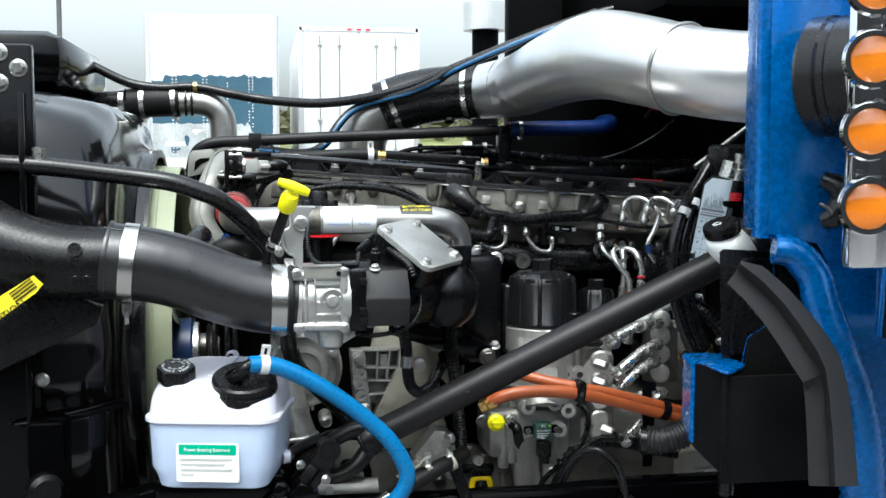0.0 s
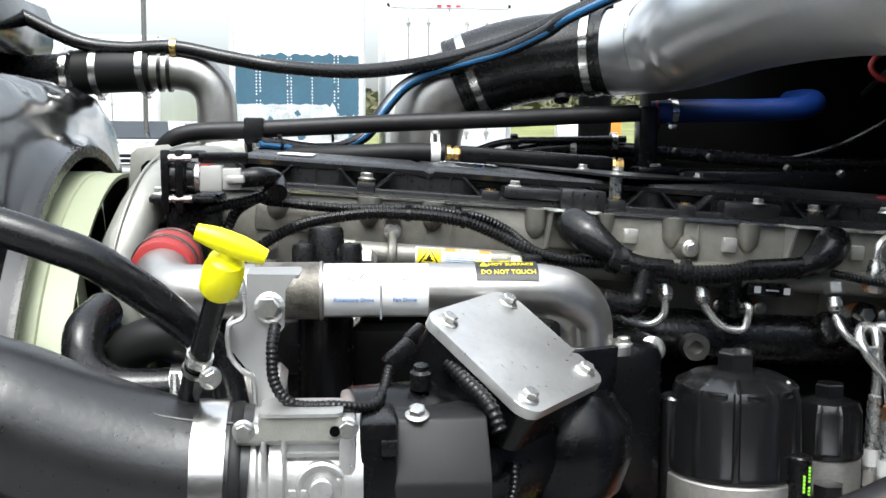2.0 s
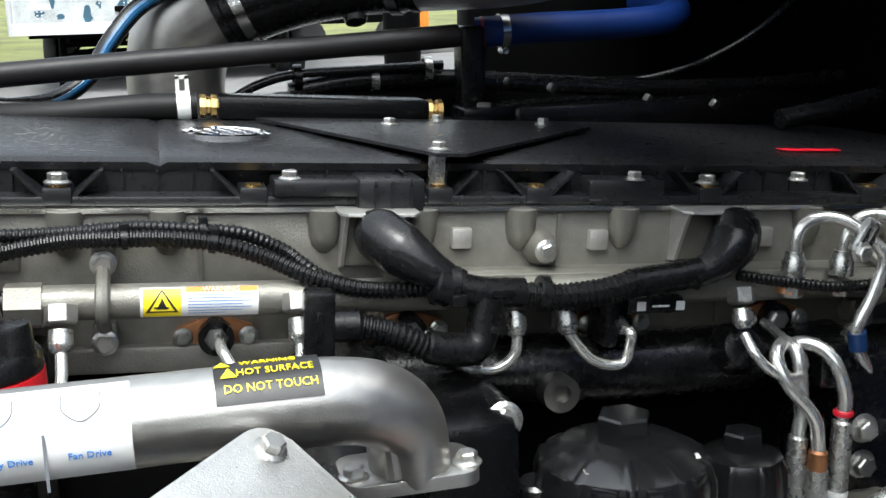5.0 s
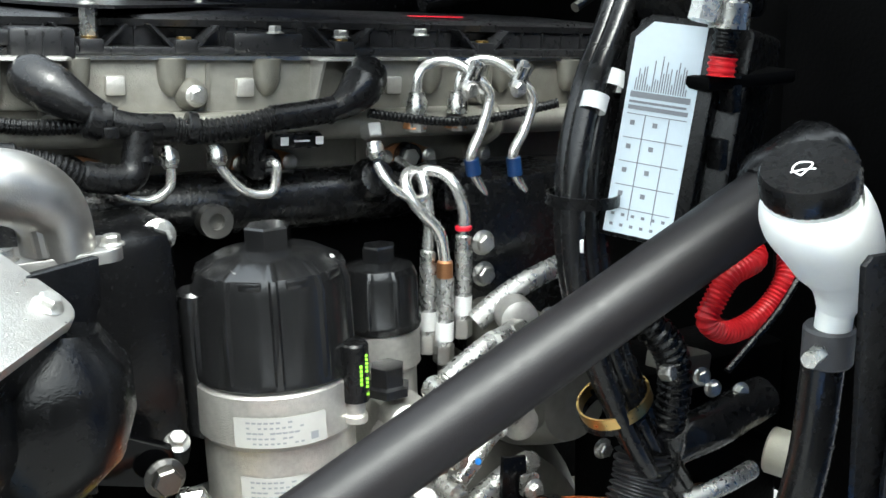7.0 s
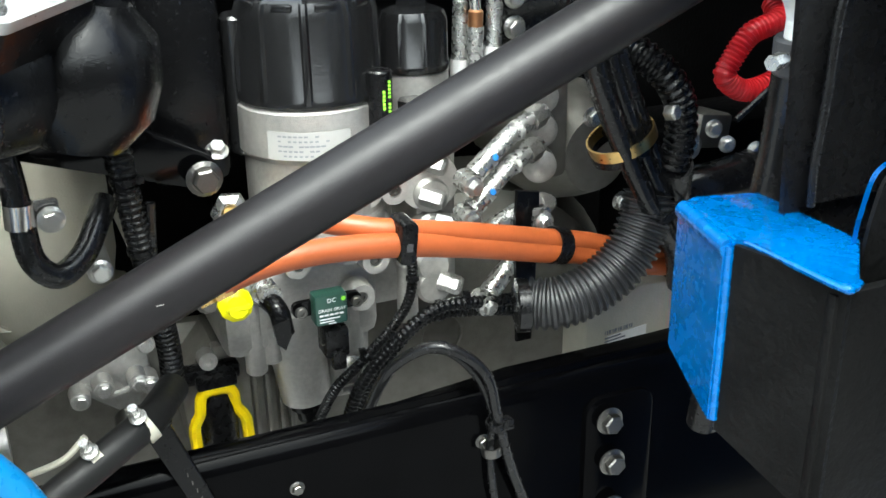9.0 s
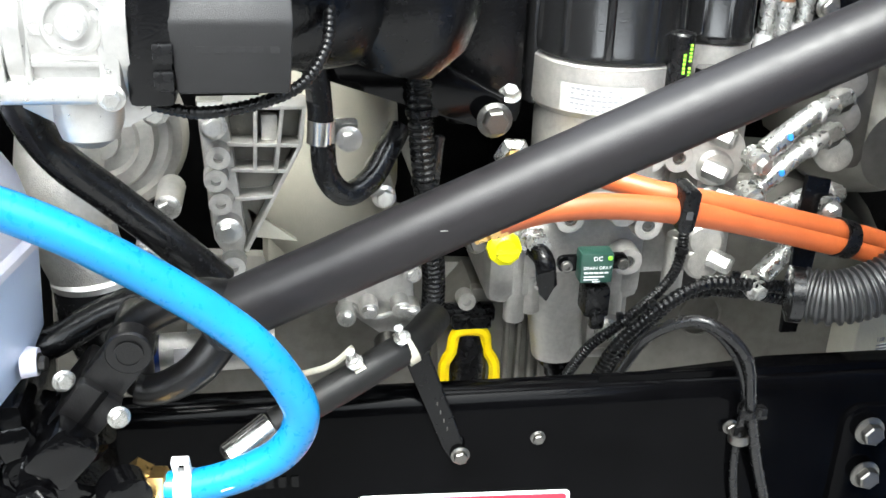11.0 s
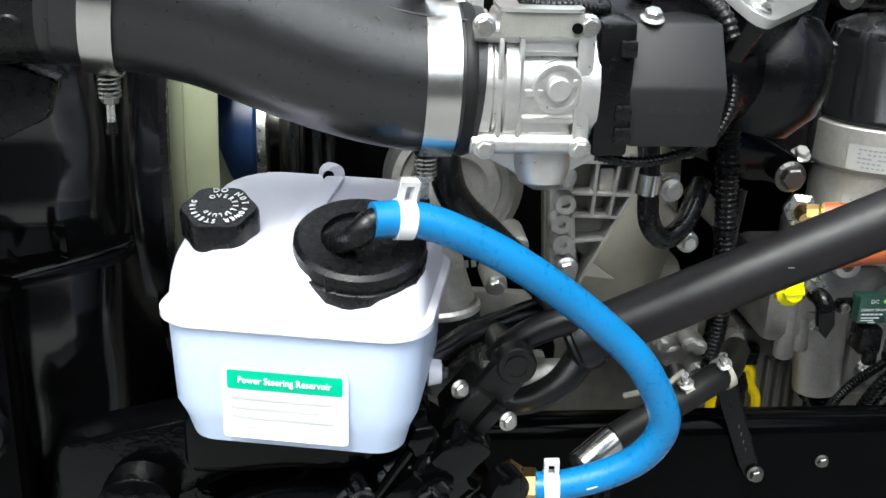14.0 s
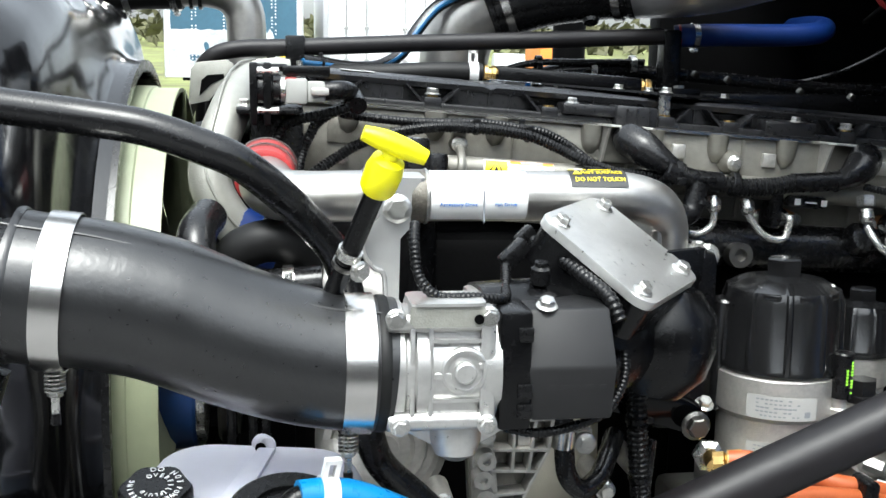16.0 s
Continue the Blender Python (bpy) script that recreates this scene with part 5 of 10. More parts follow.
for a, b, sa, sb in hull:
    base = math.atan2(b, a)
    for k in range(-3, 4):
        ang = base + k * 0.32
        outline.append((a + 0.0165 * math.cos(ang), b + 0.0165 * math.sin(ang)))
ap = part("alloy_plate", plate(outline, C_, pu, pv, 0.009, 0.0015), BRIGHT, elb, "bright flat alloy cover plate")
for q in (L_, B_, R_, T_):
    fastener(ap, q, pn, 0.0068)
part("plate_seat", plate([(a * 0.97, b * 0.97) for a, b in outline], C_ - pn * 0.0092, pu, pv, 0.035), CASTBLK, elb)
part("sensor_stub", lathe([(0.009, 0), (0.009, 0.014), (0.006, 0.016), (0.006, 0.02), (0, 0.02)], (-0.184, 2.03, 1.420), (0, -0.2, 1), 14), PLASTIC, elb)
fastener(elb, (-0.190, 1.978, 1.4105), (0, -0.35, 1), 0.0068)
sp = empty("sensor_harness", (-0.19, 2.05, 1.46), "black ribbed sensor lead with plug on the elbow", "wiring loom")
part("plug", box((-0.206, 2.04, 1.448), (0.03, 0.014, 0.016), Euler((0, -0.7, 0.3)).to_matrix(), 0.003), PLASTIC, sp)
part("plug_tail", box((-0.192, 2.06, 1.462), (0.02, 0.012, 0.012), Euler((0, -0.7, 0.3)).to_matrix(), 0.003), PLASTIC, sp)
part("short_lead", tube([(-0.216, 2.03, 1.438), (-0.222, 2.0, 1.425), (-0.232, 1.96, 1.424), (-0.26, 1.945, 1.4285), (-0.29, 1.945, 1.430), (-0.305, 1.95, 1.445), (-0.308, 1.96, 1.47), (-0.306, 1.975, 1.487)], 0.0048, 10, 8, None, 0.004), PLASTIC, sp)
part("long_lead", tube([(-0.186, 2.06, 1.458), (-0.172, 2.025, 1.450), (-0.156, 1.985, 1.438), (-0.140, 1.960, 1.424), (-0.132, 1.950, 1.405)], 0.0068, 10, 8, None, 0.0055), PLASTIC, sp)
part("low_lead", tube([(-0.23, 1.955, 1.312), (-0.2, 1.95, 1.308), (-0.165, 1.955, 1.312), (-0.135, 1.965, 1.322), (-0.118, 1.975, 1.345), (-0.115, 1.985, 1.37)], 0.0045, 10, 8, None, 0.004), PLASTIC, sp)
settle(sp, 0.007, 0.03, -0.009)

# ---- crossover pipe along the head ----
xp = empty("crossover_pipe", (-0.25, 2.15, 1.46), "satin aluminium crossover pipe with printed labels", "pipe")
part("pipe", tube([(-0.433, 2.235, 1.494), (-0.432, 2.20, 1.489), (-0.418, 2.168, 1.485), (-0.388, 2.152, 1.4845), (-0.33, 2.15, 1.4855), (-0.2, 2.15, 1.4855), (-0.10, 2.15, 1.485), (-0.065, 2.152, 1.483), (-0.038, 2.160, 1.474), (-0.022, 2.170, 1.455), (-0.018, 2.175, 1.425)], 0.0255, 30, 10, lambda f: 1.16 - 0.16 * min(1, f * 4.2)), PIPEALU, xp)
part("weld_band", lathe([(0.0262, 0), (0.0268, 0.002), (0.0268, 0.060), (0.0262, 0.062)], (-0.338, 2.150, 1.4852), (1, 0, 0.004), 30), SCORCH, xp, "scorched weathered band")
for x in (-0.338, -0.277):
    part("weld_bead", lathe([(0.0258, -0.002), (0.0276, -0.001), (0.0276, 0.001), (0.0258, 0.002)], (x, 2.150, 1.4853), (1, 0, 0.004), 30, None, lambda a, h: 1.0 + 0.02 * math.sin(17 * a + h * 900)), PIPEALU, xp)
part("inner_flange", tube([(-0.048, 2.150, 1.468), (-0.036, 2.152, 1.455), (-0.032, 2.154, 1.43)], 0.0055, 10), PIPEALU, xp)
part("end_flange", plate(rounded(0.085, 0.05, 0.012), (-0.02, 2.175, 1.428), (1, 0, 0), (0, 1, 0), 0.009, 0.001), PIPEALU, xp)
for x in (-0.055, 0.016):
    fastener(xp, (x, 2.165, 1.428), (0, 0, 1), 0.0068)


def on_pipe(x0, x1, a0, a1, r, y, z, n=8):
    bm = bmesh.new()
    rows = [[bm.verts.new((x, y - r * math.cos(radians(a)), z + r * math.sin(radians(a)))) for x in (x0, x1)] for a in (a0 + (a1 - a0) * k / n for k in range(n + 1))]
    for p, q in zip(rows, rows[1:]):
        bm.faces.new((p[0], p[1], q[1], q[0]))
    return bm


wl_ = part("routing_label", on_pipe(-0.274, -0.178, -55, 78, 0.0262, 2.15, 1.4855), WHITELAB, xp, "white drive belt routing label")
bars([(-0.0008, 0.0008, -0.02, 0.012)], (-0.222, 2.1230, 1.482), (1, 0, 0), (0, 0, 1), INKGREY, wl_)
lettering("Accessory Drive", 0.0056, (-0.247, 2.1237, 1.4800), (1, 0, 0), (0, -0.2, 0.98), INKBLUE, wl_)
lettering("Fan Drive", 0.0056, (-0.200, 2.1237, 1.4800), (1, 0, 0), (0, -0.2, 0.98), INKBLUE, wl_)
for cx in (-0.247, -0.203):
    part("belt_drawing", tube([(cx - 0.010, 2.150 - 0.012, 1.4855 + 0.0237), (cx - 0.009, 2.150 - 0.020, 1.4855 + 0.0175), (cx, 2.150 - 0.0235, 1.4855 + 0.0125), (cx + 0.009, 2.150 - 0.020, 1.4855 + 0.0175), (cx + 0.010, 2.150 - 0.012, 1.4855 + 0.0237)], 0.0004, 5), INKGREY, wl_)
hs = part("hot_label", on_pipe(-0.1335, -0.0745, 26, 108, 0.0262, 2.15, 1.4855), BLACKLAB, xp, "black and yellow hot surface label")
for k, (s, a) in enumerate((("WARNING", 92), ("HOT SURFACE", 69), ("DO NOT TOUCH", 45))):
    ca, sa = math.cos(radians(a)), math.sin(radians(a))
    lettering(s, 0.0073, (-0.103 if k != 1 else -0.100, 2.15 - 0.0266 * ca, 1.4855 + 0.0266 * sa), (1, 0, 0), (0, sa, ca), YELLAB, hs, width=0.9)
for a in (92, 69):
    ca, sa = math.cos(radians(a)), math.sin(radians(a))
    part("warn_triangle", plate([(-0.0045, -0.0035), (0.0045, -0.0035), (0, 0.0045)], (-0.1285 + (0.003 if a == 69 else 0), 2.15 - 0.0268 * ca, 1.4855 + 0.0268 * sa), (1, 0, 0), (0, sa, ca), 0.0004), YELLAB, hs, smooth=False)

settle(xp, 0.0086, 0.025, -0.0057)

rc = empty("red_coupling", (-0.44, 2.28, 1.485), "red silicone coupling with two worm clamps", "coupling")
RD = Vector((0.03, 0.97, 0.15)).normalized()
part("sleeve", lathe([(0.027, 0), (0.0312, 0.002), (0.0320, 0.016), (0.0316, 0.026), (0.0322, 0.040), (0.0314, 0.060), (0.027, 0.062)], (-0.431, 2.212, 1.469), RD, 40), REDRUB, rc)
for h in (0.020, 0.045):
    c = clamp_ring(rc, Vector((-0.431, 2.212, 1.469)) + RD * h, RD, 0.0322, 0.0085, STAINLESS, "worm_clamp", True, (1, 0, -0.4))
    part("clamp_groove", lathe([(0.0330, -0.0022), (0.0341, -0.0022), (0.0341, 0.0022), (0.0330, 0.0022)], Vector((-0.431, 2.212, 1.469)) + RD * h, RD, 40), DARKSTEEL, c)
settle(rc, 0.004, 0.028, 0.020)

cp = empty("egr_pipe", (-0.46, 2.45, 1.5), "dull cast pipe curving down at the engine front", "pipe")
EGR = [(-0.415, 2.86, 1.568), (-0.424, 2.76, 1.586), (-0.433, 2.66, 1.591), (-0.449, 2.55, 1.587), (-0.462, 2.46, 1.572), (-0.471, 2.40, 1.550), (-0.482, 2.372, 1.520), (-0.490, 2.358, 1.492), (-0.486, 2.352, 1.466), (-0.470, 2.350, 1.438), (-0.450, 2.352, 1.416)]
part("pipe", tube([Vector(p) - Vector((0, 0, 0.004)) for p in EGR], 0.0240, 28, 10, lambda f: 0.92 + 0.08 * min(1.0, f * 2.5)), DULLALU, cp)
part("seam", tube([Vector(p) + Vector(o) for p, o in zip(EGR[2:], ((-0.012, -0.004, 0.0212), (-0.013, -0.008, 0.0202), (-0.012, -0.014, 0.0180), (-0.009, -0.020, 0.0130), (-0.006, -0.0235, 0.0078), (-0.003, -0.0252, 0.001), (0.002, -0.0252, -0.001), (0.004, -0.0250, -0.002), (0.004, -0.025, -0.002)))], 0.0016, 6), DULLALU, cp)
part("flange_pad", plate([(-0.03, -0.02), (-0.022, 0.0), (0.012, 0.004), (0.034, 0.002), (0.036, -0.02)], (-0.430, 2.765, 1.612), (1, 0, 0), (0, 0.2, 1), 0.03, 0.002), DULLALU, cp)
part("blue_coupling", tube([(-0.460, 2.355, 1.424), (-0.440, 2.349, 1.408), (-0.412, 2.347, 1.395)], 0.0275, 24), ROYAL, cp, "blue silicone coupling")
clamp_ring(cp, (-0.440, 2.349, 1.408), (0.8, -0.1, -0.5), 0.0278, 0.009, STAINLESS, "worm_clamp", True, (0.4, -1, 0.3))
part("slotted_tab", plate([(-0.533, 1.550), (-0.530, 1.598), (-0.522, 1.607), (-0.482, 1.611), (-0.474, 1.606), (-0.470, 1.588), (-0.495, 1.572), (-0.505, 1.556)], (0, 2.62, 0), (1, 0, 0), (0, 0, 1), 0.005, 0.001), DULLALU, cp)
part("tab_slot", plate([(-0.519, 1.562), (-0.516, 1.583), (-0.508, 1.590), (-0.486, 1.592), (-0.486, 1.586), (-0.503, 1.578)], (0, 2.6185, 0), (1, 0, 0), (0, 0, 1), 0.002), DARK, cp, smooth=False)

ms = empty("front_sensor", (-0.43, 2.365, 1.557), "black sensor block with a pale grey plug", "sensor")
part("block", span(-0.462, -0.40, 2.365, 2.415, 1.44, 1.552, 0.006), PLASTIC, ms)
part("shelf", span(-0.476, -0.405, 2.340, 2.405, 1.542, 1.550, 0.003), PLASTIC, ms)
part("frame_bracket", span(-0.456, -0.418, 2.357, 2.385, 1.590, 1.599, 0.003), CASTBLK, ms)
part("disc", lathe([(0.022, 0), (0.022, 0.016), (0.018, 0.018), (0.018, 0.026)], (-0.452, 2.353, 1.569), (1, 0, 0), 24), PLASTIC, ms)
for y, z in ((2.333, 1.591), (2.333, 1.547)):
    part("stud", cyl((-0.452, y, z), (-0.428, y, z), 0.0045, 10), STEEL, ms)
for x in (-0.456, -0.441):
    part("side_bar", span(x - 0.0045, x + 0.0045, 2.329, 2.343, 1.530, 1.600, 0.002), CASTBLK, ms)
part("ring", lathe([(0.017, 0), (0.017, 0.006), (0.014, 0.006)], (-0.427, 2.353, 1.569), (1, 0, 0), 24), STEEL, ms)
gp = part("grey_plug", span(-0.421, -0.396, 2.337, 2.367, 1.554, 1.583, 0.003), PLUGGREY, ms, "pale grey plug")
part("red_lock", span(-0.421, -0.409, 2.3705, 2.339, 1.579, 1.584), REDRUB, gp)
part("yellow_lock", span(-0.418, -0.41, 2.3695, 2.338, 1.559, 1.573), TANCAST, gp)
part("plug_end", span(-0.397, -0.376, 2.339, 2.365, 1.556, 1.580, 0.003), PLUGGREY, gp)
part("plug_latch", span(-0.392, -0.372, 2.331, 2.38, 1.564, 1.573, 0.002), CASTALU, gp)
part("top_clip", span(-0.424, -0.370, 2.353, 2.365, 1.585, 1.597, 0.002), CASTBLK, ms)
part("black_plug", tube([(-0.376, 2.351, 1.569), (-0.355, 2.353, 1.570), (-0.343, 2.39, 1.565), (-0.338, 2.359, 1.552)], 0.011, 14), PLASTIC, ms)
fastener(ms, (-0.466, 2.360, 1.550), (0, 0, 1), 0.008)
settle(ms, 0.016, 0.018, 0.008)
for pts in ([(-0.332, 2.383, 1.566), (-0.336, 2.38, 1.558), (-0.355, 2.38, 1.552), (-0.382, 2.38, 1.546), (-0.402, 2.38, 1.541), (-0.413, 2.38, 1.525), (-0.417, 2.38, 1.511), (-0.414, 2.375, 1.494), (-0.408, 2.37, 1.475), (-0.40, 2.38, 1.42)], [(-0.333, 2.392, 1.562), (-0.345, 2.39, 1.555), (-0.367, 2.39, 1.541), (-0.377, 2.39, 1.525), (-0.385, 2.39, 1.507), (-0.391, 2.38, 1.482), (-0.392, 2.38, 1.44)]):
    loom("front_loom", pts, 0.0066, "ribbed black loom dropping beside the front sensor")
ff = empty("fuel_prefilter_cap", (-0.27, 2.30, 1.45), "black domed cap with red band beside the pipe", "filter cap")
part("red_band", cyl((-0.264, 2.268, 1.448), (-0.264, 2.268, 1.4850), 0.0408, 32), REDCAB, ff)
part("body", cyl((-0.266, 2.27, 1.30), (-0.266, 2.27, 1.446), 0.029, 24), CASTBLK, ff)
part("cap", lathe([(0.039, 0), (0.0405, 0.002), (0.0395, 0.011), (0.037, 0.015), (0.02, 0.017)], (-0.264, 2.268, 1.4845), (0, 0, 1), 36), PLASTIC, ff)
gp_ = part("grip", lathe([(0.0195, 0), (0.0185, 0.030), (0.0168, 0.034), (0, 0.0345)], (-0.264, 2.268, 1.500), (-0.04, 0.05, 1), 28), PLASTIC, ff)
for a in (-0.35, 1.75, 3.65):
    o = Vector((math.cos(a), math.sin(a), 0))
    part("lobe", lathe([(0.0132, 0), (0.0128, 0.026), (0.0112, 0.030), (0, 0.031)], Vector((-0.264, 2.268, 1.488)) + o * 0.0255, (0, 0, 1), 18), PLASTIC, ff)
    part("web", box(Vector((-0.264, 2.268, 1.502)) + o * 0.012, (0.028, 0.021, 0.026), Matrix.Rotation(a, 3, "Z"), 0.003), PLASTIC, ff)
bars([(-0.009, -0.002, 0.001, 0.0018), (-0.009, -0.008, 0.001, 0.006), (0.001, 0.008, -0.004, -0.001), (0.001, 0.008, 0.001, 0.002), (-0.004, 0.002, 0.005, 0.0058)], (-0.2655, 2.270, 1.5348), (1, 0, 0), (0, 1, 0), INKGREY, gp_, "cap_mark")
part("rear_block", span(-0.40, -0.235, 2.378, 2.432, 1.30, 1.462, 0.008), CASTBLK, ff)
part("block_foot", span(-0.33, -0.285, 2.345, 2.38, 1.36, 1.425, 0.006), CASTBLK, ff)
bars([(-0.014, -0.008, 0.002, 0.008), (-0.005, 0.001, 0.001, 0.007), (0.004, 0.012, 0.002, 0.006)], (-0.2498, 2.2285, 1.462), (0.94, 0.33, 0), (0, 0, 1), INKWHITE, ff)
settle(ff, -0.002, 0.023, -0.005)

# ---- dipstick and cross hose ----
dp = empty("dipstick", (-0.345, 1.94, 1.49), "yellow T-handle dipstick in a black tube", "dipstick")
DB, DT = Vector((-0.360, 1.992, 1.441)), Vector((-0.3272, 1.937, 1.5385))
dd = (DT - DB).normalized()
part("tube", cyl(DB - dd * 0.05, DT - dd * 0.03, 0.0085, 18), CASTBLK, dp)
part("socket", lathe([(0.0115, 0), (0.0145, 0.004), (0.0150, 0.022), (0.013, 0.031), (0.0065, 0.034), (0.0055, 0.042)], DT - dd * 0.034, dd, 24), YELLOW, dp)
hu = Vector((0.93, 0.0, -0.33)).normalized()
part("handle", tube([DT + dd * 0.012 - hu * 0.026, DT + dd * 0.012 - hu * 0.010, DT + dd * 0.011 + hu * 0.010, DT + dd * 0.010 + hu * 0.026], 0.0083, 14, 6, lambda f: 0.72 + 0.35 * math.sin(f * math.pi)), YELLOW, dp)
clamp_ring(dp, DB + dd * 0.018, dd, 0.0088, 0.008, STEEL, "band", False)
clamp_ring(dp, DB + dd * 0.006, dd, 0.0095, 0.004, DARKSTEEL, "band", False)
fastener(dp, DB + Vector((0.013, -0.010, 0.0)), (0.5, -1, 0), 0.0065)
db = empty("dipstick_bracket", (-0.32, 1.99, 1.46), "grey folded steel bracket behind the dipstick", "bracket")
part("front_leaf", plate([(-0.328, 1.522), (-0.287, 1.521), (-0.296, 1.508), (-0.297, 1.477), (-0.306, 1.467), (-0.307, 1.404), (-0.320, 1.404), (-0.322, 1.438), (-0.330, 1.444), (-0.340, 1.457), (-0.341, 1.482), (-0.327, 1.490)], (0, 2.030, 0), (1, 0, 0), (0, 0, 1), 0.003), GREYSTEEL, db)
part("folded_edge", tube([(-0.3295, 2.018, 1.520), (-0.328, 2.016, 1.490), (-0.341, 2.014, 1.481), (-0.340, 2.014, 1.457), (-0.330, 2.016, 1.443), (-0.322, 2.016, 1.437), (-0.320, 2.016, 1.404)], 0.0022, 6, 3), BRIGHT, db)
part("side_leaf", span(-0.343, -0.340, 2.014, 2.05, 1.455, 1.484, 0.001), GREYSTEEL, db)
part("top_leaf", plate(rounded(0.044, 0.05, 0.006), (-0.306, 2.055, 1.5215), (1, 0, 0), (0, 1, 0.02), 0.003), GREYSTEEL, db)
fastener(db, (-0.309, 2.0295, 1.494), (0, -1, 0.1), 0.0095)
settle(db, 0.001, 0.032, -0.012)
lg = empty("crankcase_hose", (-0.55, 2.02, 1.55), "black rubber hose curving across to the engine", "hose")
part("hose", tube([(-1.15, 2.14, 1.60), (-0.95, 2.11, 1.592), (-0.80, 2.08, 1.584), (-0.715, 2.07, 1.578), (-0.615, 2.05, 1.5665), (-0.566, 2.04, 1.5605), (-0.519, 2.035, 1.553), (-0.476, 2.035, 1.5385), (-0.445, 2.04, 1.5245), (-0.410, 2.065, 1.494), (-0.380, 2.10, 1.459), (-0.358, 2.12, 1.428), (-0.345, 2.118, 1.38), (-0.335, 2.09, 1.30), (-0.318, 2.13, 1.225), (-0.277, 2.145, 1.177), (-0.235, 2.15, 1.135), (-0.195, 2.16, 1.09)], 0.0153, 20), RUBBER, lg)
hv = part("mount_bolt", lathe([(0.011, 0), (0.011, 0.02)], (-0.735, 2.0725, 1.591), (0, 0, 1), 6), STEEL, lg)

# ---- power steering reservoir ----
res = empty("power_steering_reservoir", (-0.447, 2.075, 1.06), "milky white plastic power steering reservoir with black caps", "reservoir")
RM = Matrix.Translation((-0.4444, 2.048, 0)) @ Matrix.Rotation(radians(-12.0), 4, "Z")
RU, RV = RM.to_3x3() @ Vector((1, 0, 0)), RM.to_3x3() @ Vector((0, 1, 0))


def rp(x, y, z):
    return RM @ Vector((x, y, z))


def shell(levels):
    """A rounded-box body: levels of (z, width, depth, corner, y shift)."""
    bm = bmesh.new()
    rings = []
    for z, w, d, c, sy in levels:
        rings.append([bm.verts.new(rp(x, y + sy, z + max(0.0, z - 1.18) / 0.06 * 0.15 * y)) for x, y in rounded(w, d, c, 6)])
    n = len(rings[0])
    for a, b in zip(rings, rings[1:]):
        for i in range(n):
            bm.faces.new((a[i], a[(i + 1) % n], b[(i + 1) % n], b[i]))
    bm.faces.new(rings[0][::-1])
    bm.faces.new(rings[-1])
    return bm


part("lower_tank", shell([(1.052, 0.165, 0.145, 0.02, 0), (1.056, 0.18, 0.16, 0.024, 0), (1.075, 0.190, 0.170, 0.026, 0), (1.09, 0.203, 0.180, 0.028, 0), (1.166, 0.211, 0.187, 0.032, 0)]), TANKBLUE, res, "fluid showing blue through milky plastic")
part("seam_flange", shell([(1.163, 0.214, 0.190, 0.034, 0), (1.166, 0.223, 0.197, 0.036, 0), (1.172, 0.223, 0.197, 0.036, 0), (1.175, 0.214, 0.190, 0.034, 0)]), RESERVOIR, res)
part("upper_tank", shell([(1.173, 0.211, 0.186, 0.034, 0), (1.20, 0.208, 0.182, 0.04, 0), (1.214, 0.203, 0.178, 0.044, 0.001), (1.224, 0.194, 0.170, 0.046, 0.002), (1.231, 0.182, 0.158, 0.044, 0.004), (1.234, 0.168, 0.142, 0.04, 0.006)]), RESERVOIR, res)
part("rear_lug", lathe([(0.010, 0), (0.010, 0.016), (0.008, 0.018)], rp(-0.004, 0.085, 1.243), (0.3, -1, 0.2), 16), RESERVOIR, res)
part("lug_insert", lathe([(0.005, 0), (0.005, 0.003), (0, 0.003)], rp(-0.001, 0.066, 1.2460), (0.3, -1, 0.2), 12), DARK, res)
part("saddle", plate([(-0.01, -0.05), (0.012, -0.05), (0.02, 0.045), (0.004, 0.045)], rp(-0.006, 0.02, 1.2405), RU, RV + Vector((0, 0, 0.15)), 0.004, 0.001), RESERVOIR, res)
lab2 = part("label", plate(rounded(0.103, 0.064, 0.004), rp(-0.002, -0.0945, 1.101), RU, (0, 0, 1), 0.0008), WHITELAB, res, "white and green paper label", smooth=False)
part("green_header", plate(rounded(0.094, 0.0165, 0.002), rp(-0.002, -0.0953, 1.1225), RU, (0, 0, 1), 0.0006), GREENLAB, lab2, smooth=False)
lettering("Power Steering Reservoir", 0.0085, rp(-0.002, -0.0961, 1.1225), RU, (0, 0, 1), INKWHITE, lab2, width=0.86)
bars([(-0.044, 0.040 - 0.012 * (k % 2) - (0.05 if k == 3 else 0), -0.0085 * k, -0.0085 * k + 0.003) for k in range(4)], rp(-0.002, -0.0955, 1.105), RU, (0, 0, 1), SILVERLAB, lab2)
hcap = part("hex_cap", lathe([(0.028, 0), (0.030, 0.002), (0.030, 0.022), (0.028, 0.0255), (0.0, 0.0265)], rp(-0.066, -0.042, 1.226), (0, -0.3, 1), 36, None, lambda a, h: 1.0 + 0.055 * math.cos(6 * a)), PLASTIC, res, "black lobed filler cap with white words")
cn_ = (0, -0.12, 1)
hc = rp(-0.066, -0.042, 1.226) + Vector((0, -0.0076, 0.0256))


def arc_text(text, centre, radius, a0, size, material, parent, step):
    for k, ch in enumerate(text):
        if ch == " ":
            continue
        a = radians(a0 - step * k)
        u = Vector((math.sin(a), -math.cos(a), 0))
        lettering(ch, size, Vector(centre) + Vector((radius * math.cos(a), radius * math.sin(a), 0.3 * radius * math.sin(a) + 0.0004)), u, (math.cos(a), math.sin(a), 0.3 * math.sin(a)), material, parent)


